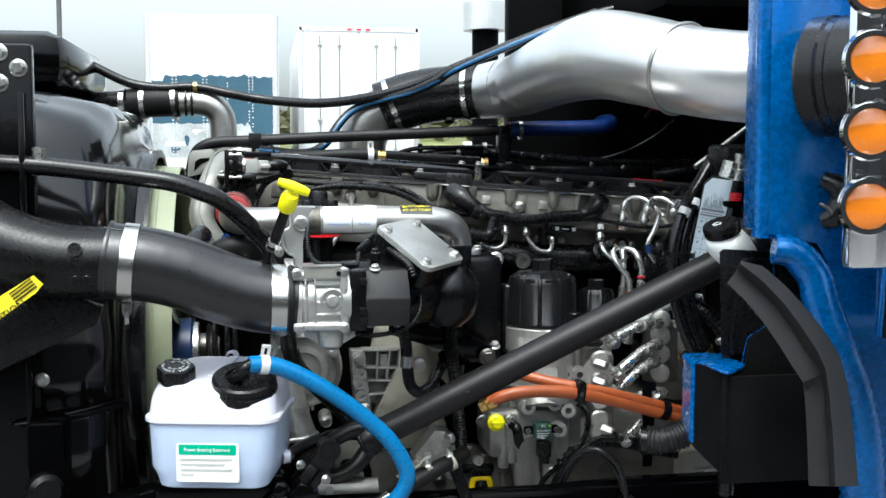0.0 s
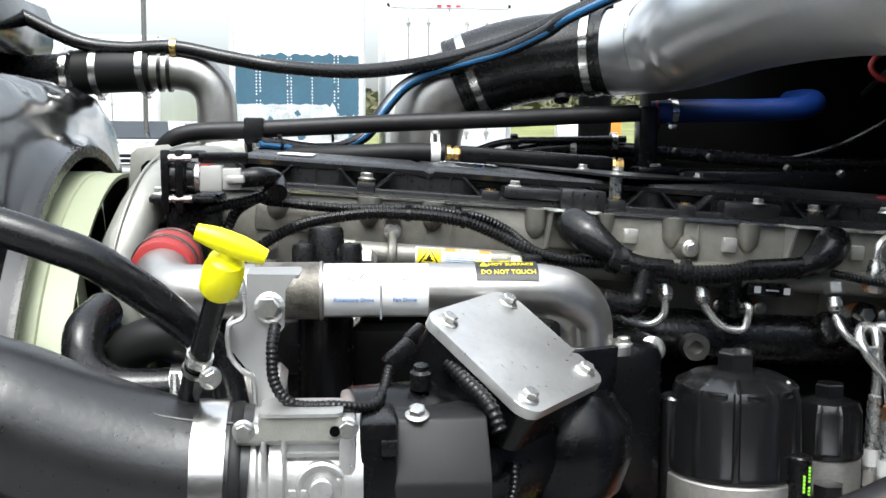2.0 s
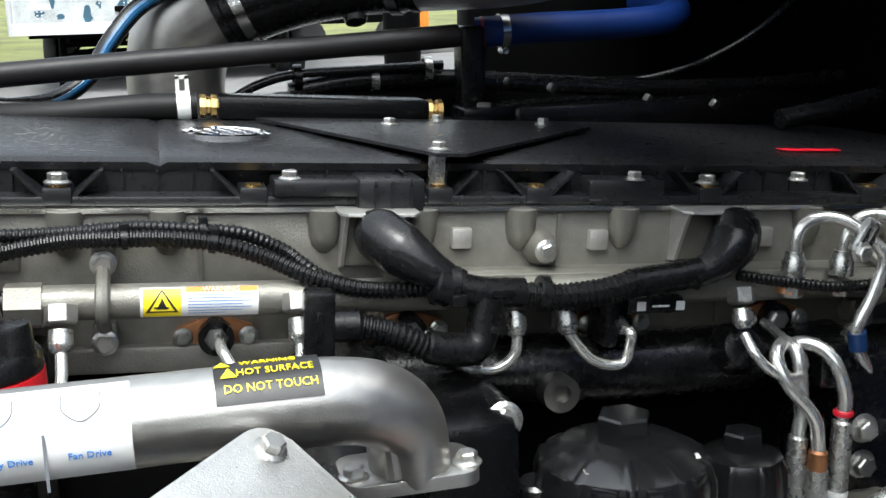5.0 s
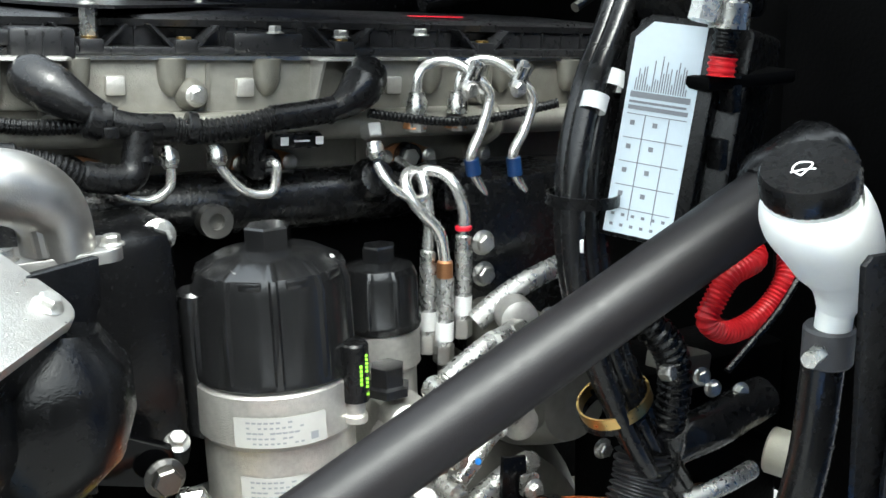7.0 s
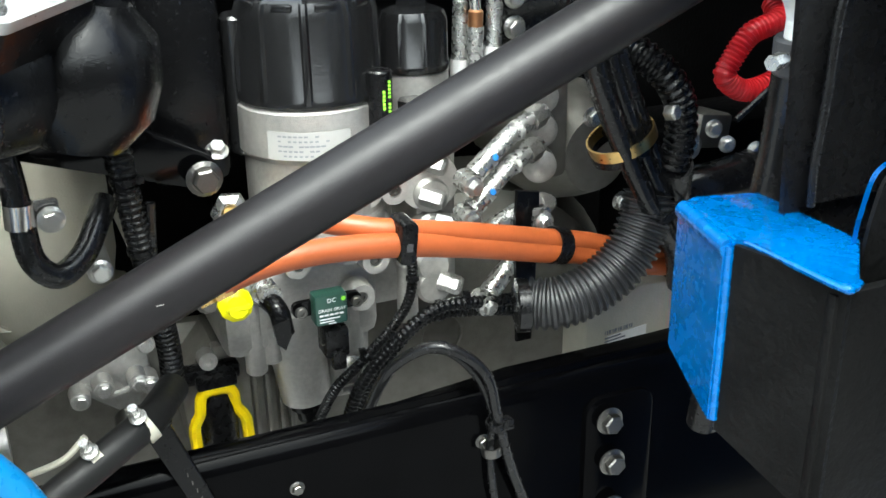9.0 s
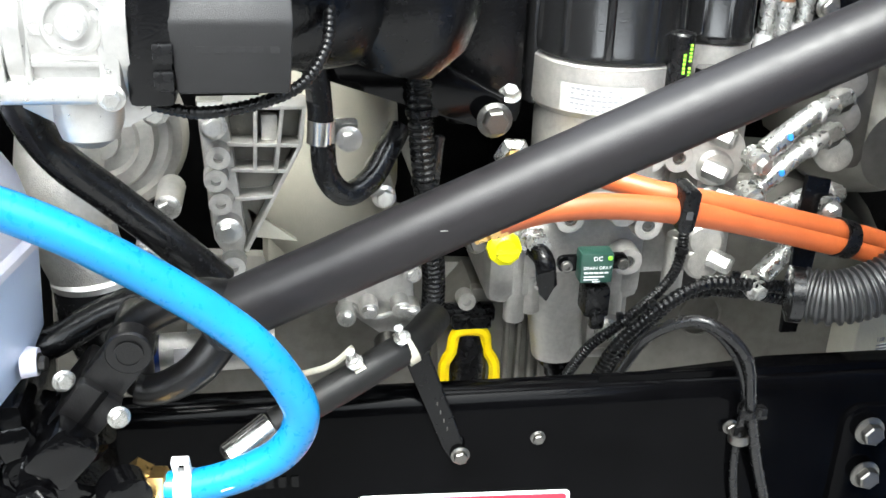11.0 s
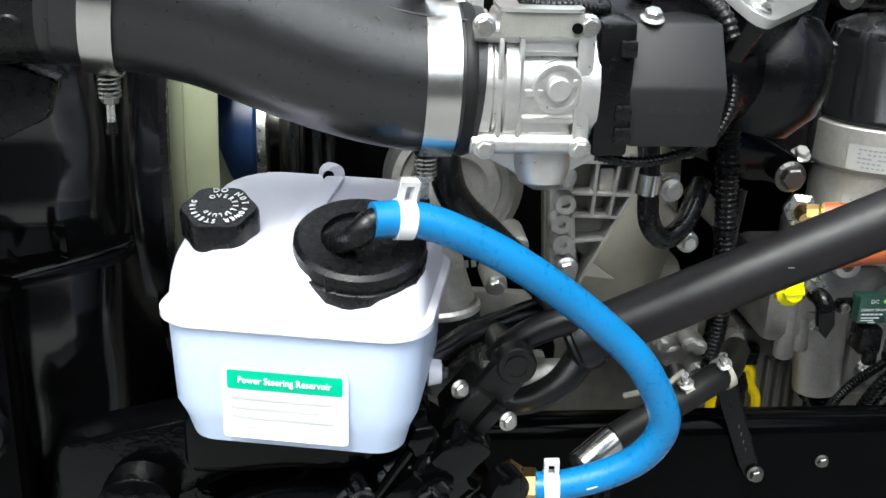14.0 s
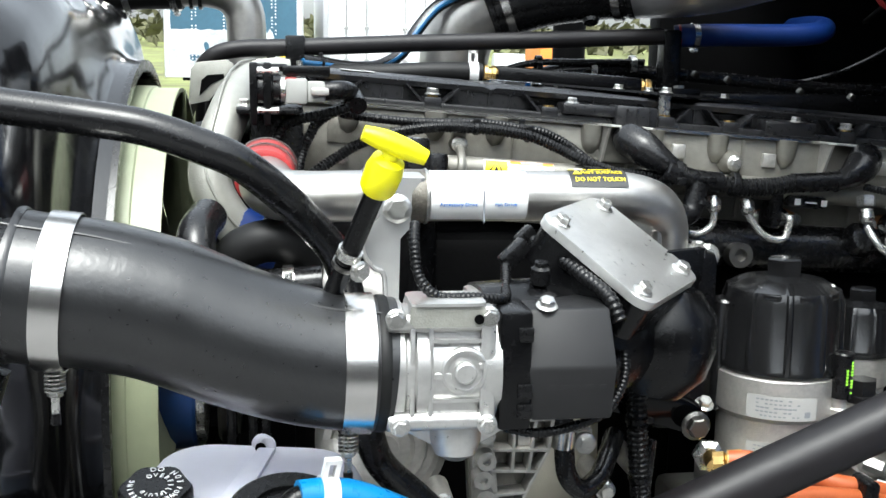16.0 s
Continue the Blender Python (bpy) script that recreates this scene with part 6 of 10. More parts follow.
arc_text("DO NOT", hc, 0.0205, 100, 0.0080, INKWHITE, hcap, 18)
arc_text("OVERFILL", hc, 0.0128, 118, 0.0068, INKWHITE, hcap, 24)
arc_text("POWER STEERING", hc, 0.0205, 347, 0.0068, INKWHITE, hcap, 14)
arc_text("FL", hc, 0.0125, 300, 0.0055, INKWHITE, hcap, 20)
arc_text("UID", hc, 0.0125, 260, 0.0055, INKWHITE, hcap, 20)
bc = rp(0.048, -0.042, 1.208)
big = part("big_cap", lathe([(0.050, -0.034), (0.0515, -0.030), (0.053, -0.004), (0.054, 0.006), (0.054, 0.012), (0.0515, 0.013), (0.0515, 0.017), (0.0535, 0.018), (0.0525, 0.026), (0.0485, 0.029), (0.031, 0.029), (0.030, 0.025), (0, 0.025)], bc, (0, -0.34, 1), 48, None, lambda a, h: 1.0 + (0.018 if (-0.006 < h < 0.014 and math.cos(9 * a) > 0.75) else 0)), PLASTIC, res, "large black return cap")
part("cap_fin", box(bc + Vector((-0.006, -0.010, 0.027)), (0.004, 0.028, 0.014), Euler((0, 0, 0.1)).to_matrix(), 0.001), PLASTIC, big)
part("cap_fin", box(bc + Vector((-0.006, -0.010, 0.025)), (0.030, 0.004, 0.008), Euler((0, 0, 0.1)).to_matrix(), 0.001), PLASTIC, big)
part("outlet", tube([bc + Vector((-0.022, -0.006, 0.018)), (-0.408, 1.952, 1.250), (-0.398, 1.953, 1.2595), (-0.380, 1.958, 1.2595)], 0.0105, 14), PLASTIC, big)
part("latch_tab", box(bc + Vector((-0.024, -0.046, 0.004)), (0.008, 0.01, 0.012), None, 0.002), PLASTIC, big)
part("side_lug", lathe([(0.013, 0), (0.011, 0.012)], rp(0.098, 0.03, 1.078), (1, 0, 0), 14), RESERVOIR, res)
fastener(res, rp(0.110, 0.03, 1.078), RU, 0.006, "dark")
part("mount_arm", tube([rp(-0.09, 0.09, 1.06), rp(-0.02, 0.10, 1.055), rp(0.08, 0.08, 1.06), (-0.29, 2.14, 1.075), (-0.20, 2.18, 1.09)], 0.014, 12), CASTBLK, res)
bsup = part("reservoir_bracket", span(-0.56, -0.34, 2.03, 2.165, 0.99, 1.056, 0.012), GLOSSBLK, None, "black cast bracket under the reservoir", "bracket")

bh = empty("return_hose", (-0.25, 1.99, 1.1), "bright blue rubber power steering return hose", "hose")
BP = [(-0.398, 1.953, 1.2605), (-0.368, 1.961, 1.2585), (-0.340, 1.967, 1.249), (-0.298, 1.975, 1.2265), (-0.254, 1.983, 1.196), (-0.205, 1.994, 1.155), (-0.163, 2.002, 1.112), (-0.136, 2.009, 1.064), (-0.133, 2.013, 1.036), (-0.146, 2.020, 1.008), (-0.168, 2.025, 0.990), (-0.194, 2.029, 0.9775), (-0.224, 2.035, 0.9675), (-0.240, 2.037, 0.9665)]
part("hose", tube(BP, 0.0142, 24, 10), BLUEHOSE, bh)
spring_clip(bh, (-0.374, 1.9595, 1.2592), (1, 0.25, -0.12), 0.0144, (0.1, -0.25, 1))
spring_clip(bh, (-0.2255, 2.035, 0.9672), (1, -0.1, 0.05), 0.0144, (0.05, -0.3, 1))
bars([(0.0, 0.03, 0, 0.0012), (0.034, 0.06, 0.001, 0.0022)], (-0.196, 2.0145, 0.976), (1, -0.1, 0.42), (-0.42, 0, 1), INKWHITE, bh)
bf = empty("brass_fitting", (-0.255, 2.04, 0.98), "hexagonal brass hose fitting on the steering gear", "fitting")
part("hex", lathe([(0.010, 0), (0.0165, 0.002), (0.0165, 0.016), (0.0105, 0.020), (0.0105, 0.026)], (-0.262, 2.04, 0.978), (1, -0.15, 0.05), 6), BRASS, bf, smooth=False)
part("angled_hex", lathe([(0.0165, 0), (0.0165, 0.015), (0.010, 0.018)], (-0.277, 2.043, 0.988), (0.7, 0, -0.5), 6), BRASS, bf, smooth=False)
settle(bf, 0.006, 0.0, -0.011)

# ---- steering gear, yoke and shaft ----
sg = empty("steering_gear", (-0.40, 2.07, 0.92), "gloss black cast steering gear box bolted to the rail", "steering gear")
GA = Vector((-0.70, 0, -0.72)).normalized()
G0 = Vector((-0.300, 2.065, 1.020))
part("valve_housing", lathe([(0.028, 0), (0.030, 0.004), (0.030, 0.02), (0.050, 0.024), (0.054, 0.03), (0.054, 0.075), (0.047, 0.08), (0.047, 0.09), (0.062, 0.094), (0.064, 0.10), (0.064, 0.30), (0.056, 0.32)], G0, GA, 30), GEARBLK, sg)
for k, (o, h) in enumerate((((0.05, -0.02), 0.04), ((-0.05, -0.02), 0.05), ((0.0, -0.058), 0.06), ((0.04, -0.045), 0.11), ((-0.045, -0.04), 0.12))):
    side = Vector((0.72, 0, -0.70))
    q = G0 + GA * h + side * o[0] + Vector((0, o[1], 0))
    b = part("cast_lug", lathe([(0.014, 0), (0.014, 0.03), (0.010, 0.034)], q + GA * 0.02, -GA, 14), GEARBLK, sg)
    fastener(b, q - GA * 0.012, -GA, 0.009, "gear")
part("port_boss", lathe([(0.016, 0), (0.015, 0.008), (0.011, 0.010), (0, 0.010)], (-0.335, 2.012, 0.985), (0.1, -1, 0), 20), GEARBLK, sg)
part("port_boss", lathe([(0.020, 0), (0.020, 0.02), (0.012, 0.024)], (-0.275, 2.03, 0.978), (0.4, -1, -0.1), 18), GEARBLK, sg)
part("valve_block", box((-0.345, 2.04, 0.955), (0.09, 0.07, 0.05), Euler((0, 0.8, 0)).to_matrix(), 0.01), GEARBLK, sg)
part("side_cover", lathe([(0.085, 0), (0.085, 0.012), (0.070, 0.018), (0.06, 0.034), (0.03, 0.04), (0, 0.04)], (-0.49, 2.05, 0.875), (0.1, -1, 0.15), 32, None, lambda a, h: 1 + 0.05 * math.cos(5 * a)), GEARBLK, sg)
part("cast_hump", tube([(-0.40, 2.05, 0.93), (-0.44, 2.03, 0.955), (-0.50, 2.025, 0.95), (-0.55, 2.035, 0.91)], 0.026, 14), GEARBLK, sg)
for x, z in ((-0.425, 0.985), (-0.40, 1.0), (-0.455, 0.97)):
    fastener(sg, (x, 2.01, z - 0.03), (0, -1, 0.3), 0.010, "gear")
bars([(0.011 * k, 0.011 * k + 0.004, 0, 0.018) for k in range(5)], (-0.425, 2.0015, 0.868), (0.75, 0, 0.66), (-0.66, 0, 0.75), GEARBLK, sg, "cast_mark")
part("gear_foot", span(-0.60, -0.30, 2.10, 2.157, 0.80, 0.98, 0.02), GEARBLK, sg)
part("ring_boss", lathe([(0.018, 0), (0.017, 0.006), (0.013, 0.007), (0.013, 0.004), (0, 0.004)], (-0.341, 2.020, 1.001), (0.15, -1, 0.2), 26), GEARBLK, sg)
part("cast_block", box((-0.315, 2.025, 1.015), (0.040, 0.03, 0.046), Euler((0, 0.75, 0.1)).to_matrix(), 0.006), GEARBLK, sg)
part("hex_plug", lathe([(0.016, 0), (0.016, 0.012), (0.012, 0.014), (0, 0.014)], (-0.350, 2.030, 1.027), (0.3, -1, 0.1), 6), GEARBLK, sg)
part("ribbed_cap", lathe([(0.014, 0), (0.014, 0.012), (0.011, 0.014), (0, 0.014)], (-0.271, 2.030, 0.927), (0, -1, -0.1), 24, None, lambda a, h: 1 + 0.06 * math.cos(14 * a)), GEARBLK, sg)
for k, (p, q) in enumerate((((-0.360, 2.015, 1.022), (-0.428, 2.010, 0.919)), ((-0.323, 2.010, 0.990), (-0.374, 2.000, 0.895)), ((-0.296, 2.020, 0.969), (-0.348, 2.010, 0.891)))):
    part("cast_rib", tube([p, q], 0.0045, 8), GEARBLK, sg)
rb = empty("spring_bracket", (-0.62, 2.09, 0.95), "black cast suspension bracket on the rail", "bracket")
part("plate_body", plate([(-0.08, 0.0), (0.06, 0.03), (0.15, 0.02), (0.12, -0.02), (0.0, -0.06), (-0.06, -0.2), (-0.12, -0.2)], (-0.60, 2.07, 1.0), (1, 0, 0), (0, 0, 1), 0.05, 0.006), GEARBLK, rb)
part("ear", lathe([(0.035, 0), (0.035, 0.03), (0.028, 0.034)], (-0.605, 2.06, 0.955), (0, -1, 0), 18), GEARBLK, rb)
fastener(rb, (-0.605, 2.026, 0.955), r=0.014, look_of="gear")
dl = empty("drag_link", (-0.52, 1.99, 0.885), "black drag link end with ball joint below the gear", "steering link")
part("link", lathe([(0.012, 0), (0.017, 0.004), (0.017, 0.03), (0.021, 0.034), (0.021, 0.058), (0.018, 0.062), (0.018, 0.088), (0.022, 0.09), (0.022, 0.115), (0.015, 0.12), (0.015, 0.15)], (-0.60, 2.0, 0.897), (1, 0.02, -0.10), 18), GEARBLK, dl)
part("joint", lathe([(0.028, 0), (0.034, 0.006), (0.034, 0.024), (0.024, 0.032), (0, 0.034)], (-0.515, 1.99, 0.845), (0, -1, 0.2), 24), GEARBLK, dl)
nut(dl, (-0.448, 2.003, 0.882), (1, 0, -0.1), 0.017, 0.016, "dark")
part("pitman_arm", span(-0.52, -0.46, 2.0, 2.06, 0.80, 0.89, 0.015), GEARBLK, dl)

ssh = empty("steering_shaft", (0.1, 2.05, 1.24), "satin black tubular steering shaft with universal joint", "steering shaft")
SD = Vector((1, -0.128, 0.510)).normalized()


def sh(x):
    return Vector((x, 2.069 - 0.128 * x, 1.189 + 0.508 * x))


part("tube", lathe([(0.020, 0), (0.027, 0.004), (0.0258, 0.01), (0.0258, 0.80), (0.02, 0.805)], sh(-0.205), SD, 32), SHAFTBLK, ssh)
part("upper_boot", lathe([(0.03, 0), (0.036, 0.01), (0.036, 0.06), (0.03, 0.07)], sh(0.47), SD, 24), RUBBER, ssh)
yk = part("upper_yoke", tube([sh(-0.190) + Vector((0, 0, 0.016)), sh(-0.212) + Vector((0, -0.010, 0.033)), sh(-0.240) + Vector((0, -0.012, 0.036)), sh(-0.262) + Vector((0, -0.012, 0.031)), sh(-0.276) + Vector((0, -0.012, 0.022))], 0.0125, 14, 8, lambda f: 1.25 - 0.25 * f), YOKEBLK, ssh)
part("upper_yoke", tube([sh(-0.190) + Vector((0, 0, -0.016)), sh(-0.212) + Vector((0, -0.012, -0.031)), sh(-0.236) + Vector((0, -0.014, -0.035)), sh(-0.254) + Vector((0, -0.014, -0.031)), sh(-0.264) + Vector((0, -0.014, -0.024))], 0.0125, 14, 8, lambda f: 1.25 - 0.25 * f), YOKEBLK, ssh)
part("yoke_base", lathe([(0.018, -0.012), (0.030, -0.004), (0.031, 0.006), (0.029, 0.014)], sh(-0.193), SD, 30), YOKEBLK, ssh)
part("cross", cyl((-0.268, 2.055, 1.079), (-0.268, 2.15, 1.075), 0.013, 18), DARKSTEEL, ssh)
part("cross_arm", cyl(sh(-0.262) + Vector((0, 0, 0.035)), sh(-0.262) - Vector((0, 0, 0.035)), 0.012, 16), DARKSTEEL, ssh)
ly = part("lower_yoke", lathe([(0.0185, 0), (0.0185, 0.016), (0.0170, 0.018), (0.0, 0.018)], (-0.268, 2.066, 1.079), (0, -1, 0), 28), YOKEBLK, ssh)
part("bearing_cap", lathe([(0.0115, 0), (0.0115, 0.002), (0.0092, 0.002), (0.0092, 0.0008), (0, 0.0008)], (-0.268, 2.0478, 1.079), (0, -1, 0), 24), YOKEBLK, ly)
YA = Matrix.Rotation(radians(38), 3, "Y")
part("yoke_arm", box((-0.287, 2.059, 1.053), (0.035, 0.017, 0.060), YA, 0.003), YOKEBLK, ly)
part("yoke_body", box((-0.305, 2.075, 1.028), (0.038, 0.065, 0.052), YA, 0.005), YOKEBLK, ly)
part("yoke_slot", box((-0.300, 2.0415, 1.032), (0.004, 0.003, 0.045), YA), DARK, ly)
for q in ((-0.319, 2.053, 1.055), (-0.277, 2.030, 1.034)):
    fastener(ly, q, (0.35, -0.9, 0.15), 0.0065, "steel", "pinch_bolt")
settle(ly, 0.006, 0.0, 0.007)
part("scratch", box(sh(-0.02) + Vector((0, -0.0262, 0.004)), (0.006, 0.0004, 0.001), None), STEEL, ssh)

# ---- lower engine front: water pump, mount casting, hoses ----
wp = empty("water_pump", (-0.30, 2.28, 1.15), "rough cast aluminium water pump housing", "water pump")
part("volute", lathe([(0.074, 0), (0.076, 0.03), (0.070, 0.05), (0.062, 0.054), (0.058, 0.046), (0.050, 0.046), (0.046, 0.056), (0.034, 0.058), (0.030, 0.05), (0.018, 0.05), (0.016, 0.06), (0, 0.06)], (-0.303, 2.31, 1.182), (0.05, -1, 0.1), 44, None, lambda a, h: 1.0 + 0.05 * math.cos(a - 0.8)), CASTALU, wp)
part("outlet", tube([(-0.335, 2.27, 1.19), (-0.337, 2.25, 1.15), (-0.325, 2.235, 1.10), (-0.312, 2.23, 1.065)], 0.040, 26, 8, lambda f: 1.0 - 0.1 * f), CASTALU, wp)
part("outlet_bead", lathe([(0.037, 0), (0.040, 0.003), (0.040, 0.008), (0.037, 0.011)], (-0.312, 2.23, 1.072), (0.1, -0.05, -1), 30), BRIGHT, wp)
part("lower_hose", tube([(-0.311, 2.229, 1.064), (-0.308, 2.226, 1.03), (-0.30, 2.25, 0.98)], 0.0385, 26), RUBBER, wp)
for x, z in ((-0.240, 1.143), (-0.245, 1.23), (-0.26, 1.10)):
    b = part("ear", lathe([(0.013, 0), (0.012, 0.05)], (x, 2.255, z), (0, -1, 0), 14), CASTALU, wp)
    fastener(b, (x, 2.205, z), r=0.0085)
bars([(0.008 * k, 0.008 * k + 0.005, 0, 0.008) for k in range(7)], (-0.335, 2.1975, 1.118), (1, 0, 0.12), (-0.12, 0, 1), CASTALU, wp, "cast_mark")

mb = empty("engine_bracket", (-0.17, 2.22, 1.15), "ribbed triangular cast aluminium accessory bracket", "bracket")
# web takes the darker head metal: shade between the ribs put into colour
part("shaded_web", plate([(-0.03, 0.075), (0.065, 0.075), (0.06, 0.04), (0.012, -0.058), (-0.012, -0.068), (-0.022, -0.045)], (-0.183, 2.228, 1.152), (1, 0, 0), (0, 0, 1), 0.015, 0.003), HEAD, mb)
part("spine", plate([(-0.028, 0.075), (-0.003, 0.075), (0.010, -0.05), (0.006, -0.068), (-0.008, -0.070), (-0.019, -0.05)], (-0.183, 2.208, 1.152), (1, 0, 0), (0, 0, 1), 0.016, 0.003), CASTALU, mb)
for a, b in (((-0.005, 0.075), (0.064, 0.075)), ((0.064, 0.075), (0.060, 0.04)), ((0.060, 0.04), (0.010, -0.06)), ((-0.002, 0.042), (0.058, 0.040)), ((0.0, 0.018), (0.048, 0.016)), ((0.022, 0.073), (0.02, 0.018)), ((0.045, 0.073), (0.038, 0.016)), ((0.003, -0.01), (0.034, -0.008))):
    p, q = Vector((-0.183 + a[0], 2.222, 1.152 + a[1])), Vector((-0.183 + b[0], 2.222, 1.152 + b[1]))
    part("rib", box((p + q) / 2, ((q - p).length + 0.003, 0.034, 0.0038), Euler((0, -math.atan2((q - p).z, (q - p).x), 0)).to_matrix(), 0.001), CASTALU, mb)
part("cast_tile", span(-0.157, -0.142, 2.212, 2.222, 1.195, 1.219, 0.002), CASTALU, mb)
part("gusset", plate([(0, 0), (0.045, -0.035), (0.008, -0.03)], (-0.172, 2.228, 1.125), (1, 0, 0), (0, 0, 1), 0.006), TANCAST, mb)
for x, z, b in ((-0.197, 1.215, 1), (-0.194, 1.186, 0), (-0.197, 1.165, 0), (-0.194, 1.143, 0), (-0.188, 1.117, 1), (-0.185, 1.081, 0)):
    bo = part("boss", lathe([(0.0115, 0), (0.0105, 0.02), (0.0045, 0.02), (0.0045, 0.012), (0, 0.012)] if not b else [(0.0125, 0), (0.0115, 0.018)], (x, 2.212, z), (0, -1, 0), 18), CASTALU, mb)
    if b:
        fastener(bo, (x, 2.194, z), r=0.0088)
settle(mb, 0.0, 0.008, 0.0035)

tc = empty("coolant_housing", (-0.09, 2.36, 1.13), "smooth tan painted coolant housing on the engine", "housing")
part("barrel", lathe([(0.050, 0), (0.070, 0.03), (0.078, 0.09), (0.074, 0.16), (0.066, 0.22), (0.06, 0.27)], (-0.095, 2.405, 1.01), (0.05, 0, 1), 36), TANCAST, tc)
part("foot", span(-0.16, 0.0, 2.37, 2.47, 0.99, 1.06, 0.02), TANCAST, tc)
# near-black slab behind the housing: the gap's shade is in its colour
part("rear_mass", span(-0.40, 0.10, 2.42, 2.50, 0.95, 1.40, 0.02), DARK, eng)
bk = empty("small_coolant_hose", (-0.07, 2.23, 1.19), "black J-shaped hose with a steel saddle clamp", "hose")
part("hose", tube([(-0.118, 2.26, 1.31), (-0.108, 2.25, 1.27), (-0.101, 2.24, 1.235), (-0.098, 2.235, 1.19), (-0.094, 2.232, 1.155), (-0.076, 2.235, 1.136), (-0.052, 2.25, 1.145), (-0.035, 2.27, 1.165), (-0.022, 2.29, 1.18)], 0.0115, 16), RUBBER, bk)
part("saddle", lathe([(0.0117, -0.011), (0.0132, -0.011), (0.0132, 0.011), (0.0117, 0.011)], (-0.0985, 2.236, 1.197), (0.05, 0, 1), 22), STAINLESS, bk)
part("saddle_tab", plate(rounded(0.024, 0.022, 0.004), (-0.078, 2.236, 1.197), (1, 0, 0), (0, 0, 1), 0.002), STAINLESS, bk)
fastener(bk, (-0.074, 2.233, 1.19), r=0.0088)
settle(bk, -0.005, -0.010, 0.008)
for p, r in (((-0.048, 2.28, 1.245), 0.012), ((-0.043, 2.257, 1.128), 0.0085), ((-0.005, 2.26, 1.15), 0.0085), ((-0.03, 2.33, 1.215), 0.010)):
    bs = part("engine_boss", lathe([(r * 1.5, 0), (r * 1.4, 0.10)], (p[0], p[1] + 0.10, p[2]), (0, -1, 0), 14), CASTALU, eng)
    fastener(bs, p, r=r)
loom("centre_loom", [(0.0, 2.28, 1.36), (-0.012, 2.262, 1.29), (-0.012, 2.25, 1.22), (-0.006, 2.252, 1.16), (0.002, 2.26, 1.10), (0.012, 2.28, 1.03), (0.015, 2.30, 0.97)], 0.0125, "ribbed black main loom dropping down the block", 0.0065, (0.35, 0.55))
part("link_rod", tube([(0.008, 2.25, 1.19), (0.005, 2.25, 1.15), (0.006, 2.26, 1.11)], 0.005, 10), RUBBER, bk)
sa = empty("support_arm", (0.0, 2.29, 1.22), "gloss black pressed steel support arm", "bracket")
part("arm", plate([(-0.12, 0.055), (-0.06, 0.052), (0.02, 0.025), (0.085, -0.008), (0.088, -0.030), (0.07, -0.042), (-0.02, -0.012), (-0.12, 0.02)], (0.0, 2.278, 1.222), (1, 0, 0), (0, 0, 1), 0.012, 0.003), GLOSSBLK, sa)
fastener(sa, (0.073, 2.266, 1.195), r=0.0125, look_of="dark")
fastener(sa, (0.092, 2.29, 1.212), (0, -0.6, 1), r=0.008)
settle(sa, -0.013, -0.012, 0.009)
lw = empty("lower_cover", (-0.05, 2.30, 1.0), "small cast aluminium lower cover with bolts", "cover")
part("cover", plate([(-0.035, 0.0), (-0.01, -0.02), (0.02, -0.045), (0.045, -0.02), (0.04, 0.05), (0.01, 0.055), (-0.01, 0.03)], (-0.05, 2.285, 0.998), (1, 0, 0), (0, 0, 1), 0.05, 0.004), CASTALU, lw)
part("rib_arc", tube([(-0.072, 2.283, 1.0), (-0.05, 2.281, 0.985), (-0.02, 2.283, 0.99)], 0.003, 8), CASTALU, lw)
for x, z in ((-0.078, 0.993), (-0.055, 1.0), (-0.022, 1.0), (-0.012, 0.968), (-0.012, 0.996), (-0.012, 1.04)):
    b = part("boss", lathe([(0.0105, 0), (0.0098, 0.02)], (x, 2.285, z), (0, -1, 0), 14), CASTALU, lw)
    fastener(b, (x, 2.267, z), r=0.0068)
part("dark_plug", lathe([(0.014, 0), (0.014, 0.02), (0.011, 0.03), (0, 0.03)], (-0.036, 2.27, 0.962), (0, -1, -0.2), 14), DARKSTEEL, lw)
st = empty("starter_motor", (-0.20, 2.32, 0.93), "silver starter barrel with a blue end cap", "starter")
part("barrel", cyl((-0.27, 2.33, 0.925), (-0.15, 2.33, 0.928), 0.022, 22), CASTALU, st)
part("blue_cap", cyl((-0.292, 2.33, 0.924), (-0.268, 2.33, 0.925), 0.020, 20), ROYAL, st)
part("paper_tag", plate(rounded(0.014, 0.03, 0.001), (-0.248, 2.3075, 0.928), (1, 0, 0), (0, 0, 1), 0.001), WHITELAB, st)
part("bright_strip", span(-0.24, -0.18, 2.31, 2.33, 0.958, 0.964), BRIGHT, st)
part("mount", span(-0.22, -0.16, 2.34, 2.45, 0.9, 0.97, 0.01), DARK, st)

